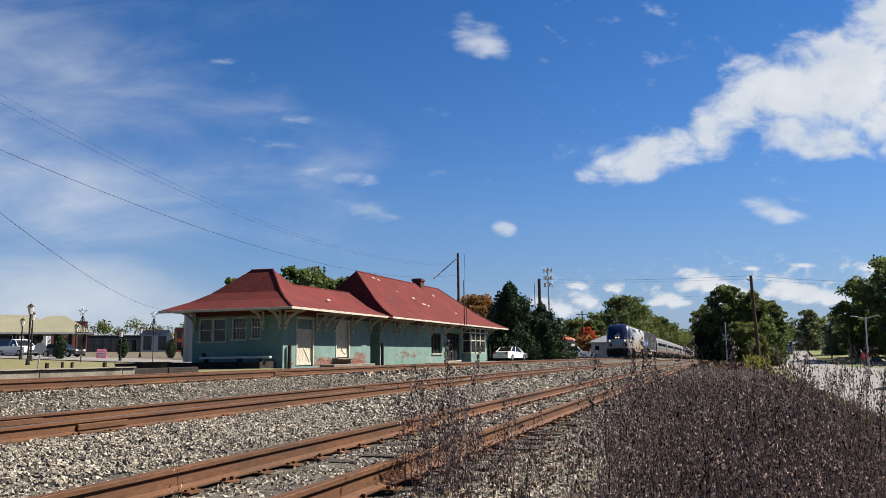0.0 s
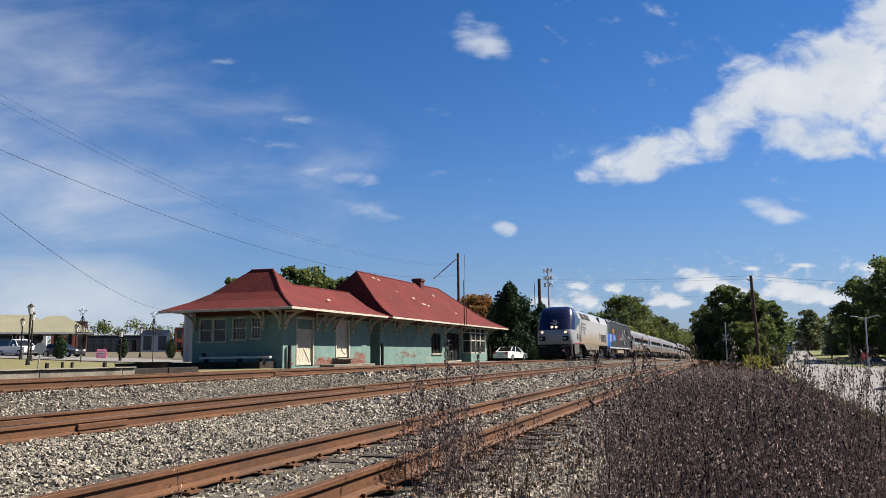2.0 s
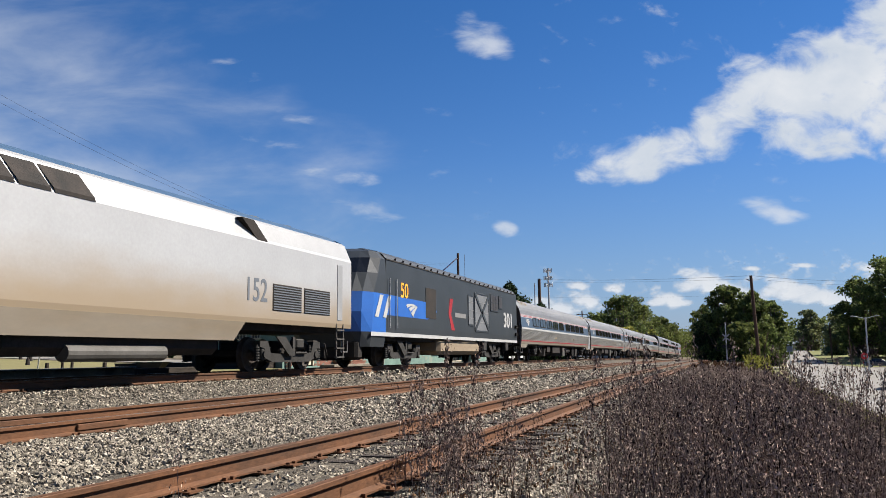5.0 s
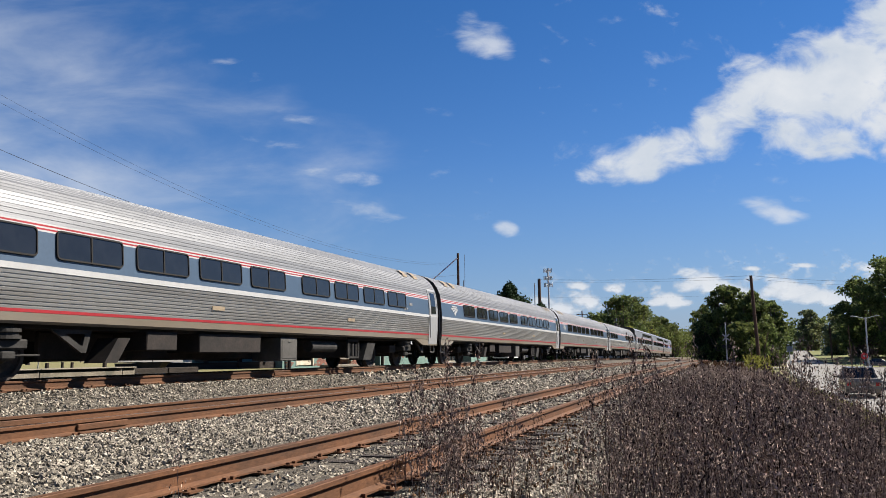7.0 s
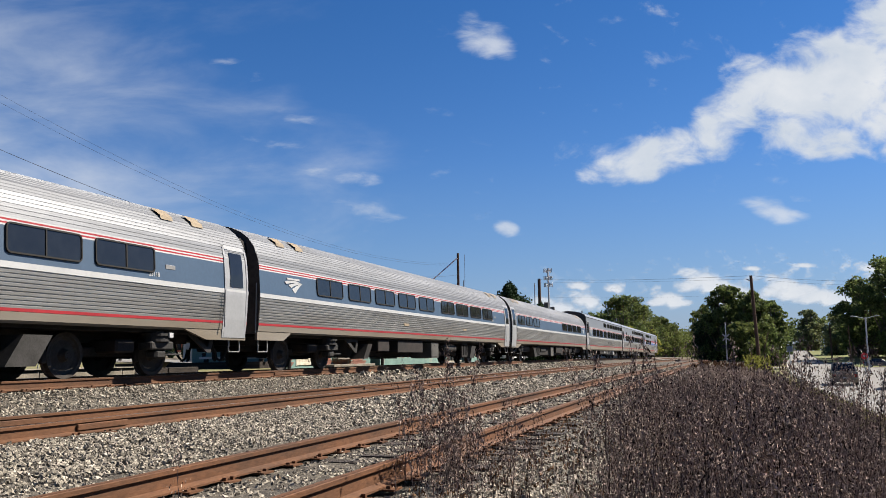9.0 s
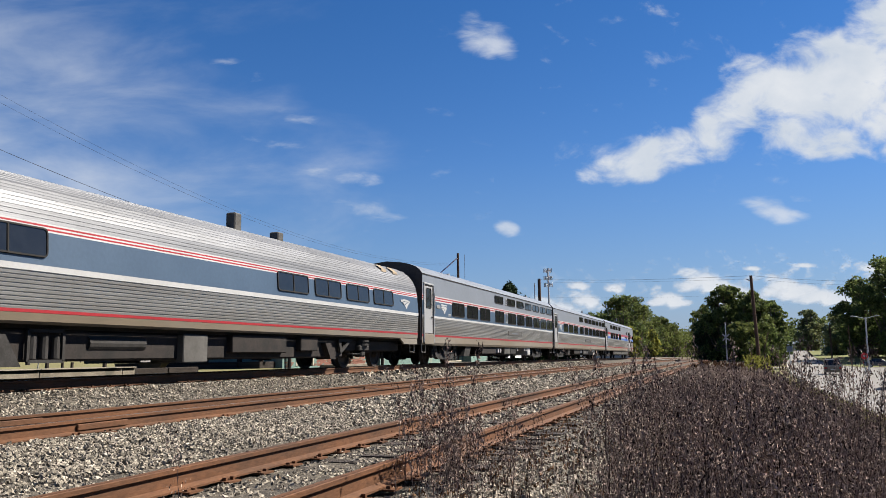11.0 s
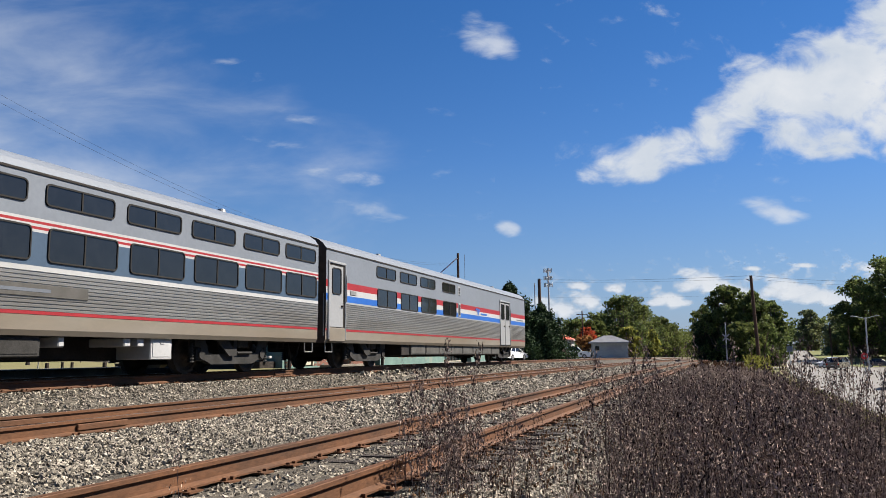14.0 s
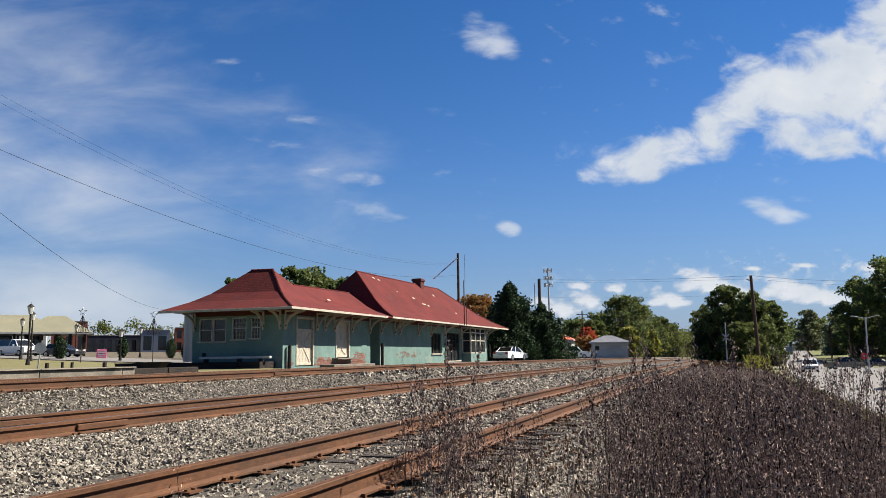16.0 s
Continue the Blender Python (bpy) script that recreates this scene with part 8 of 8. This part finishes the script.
# ---- clouds: far sheets of vapour that drift ----
def cloud_material(name, stretch, soft, bright, detail=9, ragged=1.9):
    m = bpy.data.materials.new(name)
    m.use_nodes = True
    n, l = m.node_tree.nodes, m.node_tree.links
    n.clear()
    out, mix, tr, em = n.new("ShaderNodeOutputMaterial"), n.new("ShaderNodeMixShader"), n.new("ShaderNodeBsdfTransparent"), n.new("ShaderNodeEmission")
    att, tc, mp, no, add, mr = n.new("ShaderNodeAttribute"), n.new("ShaderNodeTexCoord"), n.new("ShaderNodeMapping"), n.new("ShaderNodeTexNoise"), n.new("ShaderNodeMath"), n.new("ShaderNodeMapRange")
    att.attribute_name = "vapour"
    mp.inputs["Scale"].default_value = stretch
    l.new(tc.outputs["Object"], mp.inputs[0]), l.new(mp.outputs[0], no.inputs["Vector"])
    no.inputs["Scale"].default_value, no.inputs["Detail"].default_value, no.inputs["Roughness"].default_value, no.inputs["Distortion"].default_value = 1.0, detail, 0.56, 0.35
    sub = n.new("ShaderNodeMath")
    sub.operation = "MULTIPLY_ADD"
    sub.inputs[1].default_value, sub.inputs[2].default_value = ragged, -ragged / 2
    l.new(no.outputs[0], sub.inputs[0])
    l.new(att.outputs["Fac"], add.inputs[0]), l.new(sub.outputs[0], add.inputs[1])
    mr.interpolation_type = "SMOOTHSTEP"
    mr.inputs[1].default_value, mr.inputs[2].default_value, mr.inputs[3].default_value, mr.inputs[4].default_value = 0.18, 0.18 + soft, 0.0, bright
    l.new(add.outputs[0], mr.inputs[0])
    l.new(mr.outputs[0], mix.inputs[0]), l.new(tr.outputs[0], mix.inputs[1]), l.new(em.outputs[0], mix.inputs[2])
    ramp = n.new("ShaderNodeValToRGB")
    ramp.color_ramp.elements[0].color, ramp.color_ramp.elements[1].color = (0.2, 0.225, 0.26, 1), (0.285, 0.293, 0.305, 1)
    ramp.color_ramp.elements[0].position, ramp.color_ramp.elements[1].position = 0.3, 0.75
    no2 = n.new("ShaderNodeTexNoise")
    no2.inputs["Scale"].default_value, no2.inputs["Detail"].default_value = 0.7, 6
    l.new(mp.outputs[0], no2.inputs["Vector"]), l.new(no2.outputs[0], ramp.inputs[0]), l.new(ramp.outputs[0], em.inputs[0])
    l.new(mix.outputs[0], out.inputs[0])
    return m


SKY = VIEW.to_3x3()
PX = 1400.0


def cloud(label, u0, v0, u1, v1, blobs, material, far=2600.0, drift=0.0, n=60):
    """A rigid sheet facing the eye at the given distance. u, v and the blobs (u, v, half_u, half_v, turn, weight) are in thousandths of the distance from the view's axis."""
    far += 25.0 * len(CLOUDS)
    nu, nv = n, max(8, int(n * (v1 - v0) / (u1 - u0)))
    cu, cv = (u0 + u1) / 2, (v0 + v1) / 2
    k = far / 1000.0
    vs, dens = [], []
    for j in range(nv + 1):
        for i in range(nu + 1):
            u, v = u0 + (u1 - u0) * i / nu, v0 + (v1 - v0) * j / nv
            vs.append(((u - cu) * k, (v - cv) * k, 0))
            d = 0.0
            for bu, bv, ru, rv, turn, w in blobs:
                c, s = math.cos(radians(turn)), math.sin(radians(turn))
                a, b = (u - bu) * c + (v - bv) * s, -(u - bu) * s + (v - bv) * c
                d = max(d, w * (1 - (a / ru) ** 2 - (b / rv) ** 2))
            edge = min(i, nu - i, j * nu / nv, (nv - j) * nu / nv) / (nu * 0.08)
            dens.append(max(0.0, d) * min(1.0, edge) if edge < 1 else max(0.0, d))
    fs = [(j * (nu + 1) + i, j * (nu + 1) + i + 1, (j + 1) * (nu + 1) + i + 1, (j + 1) * (nu + 1) + i) for j in range(nv) for i in range(nu)]
    me = bpy.data.meshes.new("cloud")
    me.from_pydata(vs, [], fs)
    me.attributes.new("vapour", "FLOAT", "POINT").data.foreach_set("value", dens)
    me.materials.append(material)
    ob = tagged(new("cloud", me), label, "cloud", "clouds", "structure")
    m = VIEW @ Matrix.Translation((cu * k, cv * k, -far))
    ob.matrix_world = m
    CLOUDS.append((ob, m, drift * k))
    return ob


CLOUDS = []
# heap: crisp cumulus; wisp: drawn-out streaks; veil: thin high haze
heap = cloud_material("cloud_heap", (0.006, 0.009, 1), 0.8, 0.98, 11, 2.5)
puff = cloud_material("cloud_puff", (0.0085, 0.0135, 1), 0.6, 0.97, 10, 2.5)
wisp = cloud_material("cloud_wisp", (0.006, 0.016, 1), 0.9, 0.7)
veil = cloud_material("cloud_veil", (0.0011, 0.0032, 1), 1.2, 1.0, 9, 1.3)
cloud("great bright white cloud bank", 120, 60, 720, 400, [(500, 215, 190, 90, 28, 1.1), (395, 190, 120, 62, 30, 1.0), (290, 125, 120, 34, 22, 0.9), (200, 95, 62, 22, 14, 0.8), (590, 270, 150, 95, 30, 1.0), (480, 140, 75, 40, 10, 0.85), (570, 175, 110, 60, 18, 0.9), (345, 165, 70, 30, 34, 0.8)], heap, drift=0.2, n=90)
cloud("small ragged white cloud", -30, 215, 130, 320, [(48, 264, 46, 30, 0, 0.85), (28, 286, 22, 22, 30, 0.6), (66, 250, 26, 14, -10, 0.6)], wisp, drift=0.75)
cloud("small white cloud", 360, 20, 480, 85, [(415, 50, 46, 20, -20, 0.85), (440, 45, 30, 9, -10, 0.7)], wisp, drift=0.1)
cloud("small faint white cloud", 40, 10, 120, 60, [(76, 27, 20, 14, -10, 0.85)], wisp, drift=0.35)
cloud("faint streaks of high cloud", -260, 20, 60, 180, [(-115, 52, 52, 16, -8, 0.62), (-82, 40, 40, 10, -5, 0.55), (-170, 95, 50, 10, 0, 0.5), (-185, 165, 40, 8, 0, 0.42), (-30, 130, 40, 9, -15, 0.42), (-120, 90, 45, 14, -5, 0.5), (-190, 132, 45, 8, 0, 0.45)], wisp, drift=0.4, n=80)
cloud("thin streak of high cloud", -300, 210, -200, 250, [(-270, 238, 30, 7, 0, 0.45)], wisp, drift=0.4)
for u, v, ru, rv in ((330, -38, 42, 22), (285, -62, 30, 14), (372, -55, 40, 22), (430, -45, 30, 24), (480, -58, 60, 16), (455, -52, 40, 18)):
    cloud("low bright cumulus over the trees", u - 75, v - 34, u + 75, v + 44, [(u, v, ru, rv * 0.95, 0, 0.78), (u - ru * 0.5, v - rv * 0.4, ru * 0.8, rv * 0.5, 0, 0.75), (u + ru * 0.4, v - rv * 0.45, ru * 0.9, rv * 0.4, 0, 0.75)], puff, 2900, 0.0)
for u, v, ru, rv in ((145, -72, 40, 16), (180, -62, 24, 14), (170, -45, 20, 7), (215, -48, 16, 8), (540, -22, 24, 8), (455, -20, 24, 4), (390, -24, 16, 4), (550, -35, 22, 9)):
    cloud("small low cumulus near the horizon", u - 60, v - 26, u + 60, v + 30, [(u, v, ru * 1.15, rv * 1.1, 0, 0.72)], puff, 2900, 0.1)
cloud("wide thin veil of white haze low in the west", -1100, -180, 120, 420, [(-560, -70, 420, 120, -4, 1.0), (-300, -95, 260, 60, -8, 0.8), (-900, 0, 400, 160, 0, 0.9), (-420, 40, 330, 110, -20, 0.45), (-700, 150, 520, 160, -8, 0.6), (-560, 60, 420, 200, -14, 0.62), (-640, 230, 520, 200, -10, 0.5), (-900, 150, 980, 430, -6, 0.72)], veil, 3300, 0.2, n=70)


def motions():
    def drive(car, rows):
        walk(car, [(t, pose(x, y, ground_z(x, y) + 0.04, 0, 0, rz)) for t, x, y, rz in rows])
    drive(MOVERS["pickup"], [(0, 8.2, -10, 180), (3, 8.0, 18, 180), (5, 7.8, 38, 179), (7, 8.1, 58, 177), (8, 8.8, 67, 176), (9, 9.6, 77, 175), (10, 11.0, 92, 175), (11.5, 13.5, 119, 174), (12.5, 15.42, 132, 174), (13, 15.86, 135, 172), (13.5, 16.17, 137, 168), (14, 16.59, 138.5, 158), (14.5, 16.92, 139.5, 145), (15, 17.18, 140, 130), (15.5, 17.39, 140.4, 118), (16, 17.72, 140.8, 105)])
    drive(MOVERS["suv"], [(0, 150, 168, -82), (6, 90, 158, -82), (11, 40, 149, -82), (12.5, 25.5, 149, -86), (13, 23.04, 149.5, -86), (13.5, 19.8, 150, -86), (14, 17.19, 151, -76), (14.5, 15.19, 149, -52), (15, 13.55, 142, -25), (15.5, 12.29, 133, -10), (16, 11.26, 124, -4)])
    drive(MOVERS["far"], [(0, 26, 410, -8), (8, 22.5, 370, -8), (13, 20.0, 335, -6), (16, 19.0, 285, -5)])
    for ob, s, turned in TRAIN:
        rows = []
        for k in range(33):
            t = k * 0.5
            y = S0 - V0 * t + s
            yb = y + 22
            tilt = math.degrees(math.atan((fall(yb) - fall(y + 4)) / 18))
            if turned:
                rows.append((t, pose(-12.94, y + CAR, fall(y + CAR), -tilt, 0, 180)))
            else:
                rows.append((t, pose(-12.94, y, fall(y), tilt, 0, 0)))
        walk(ob, rows)
    for ob, m, d in CLOUDS:
        walk(ob, [(0.0, m), (16.0, m @ Matrix.Translation((d * 16, 0, 0)))])
    turned_cars = {ob for ob, s, turned in TRAIN if turned}
    for ob, y, r in WHEELS:
        back = -1 if ob.parent.parent in turned_cars else 1
        walk(ob, [(k / 30, pose(0, y, r, back * math.degrees(V0 * k / 30 / r * 0.98) % 360)) for k in range(481)])


motions()
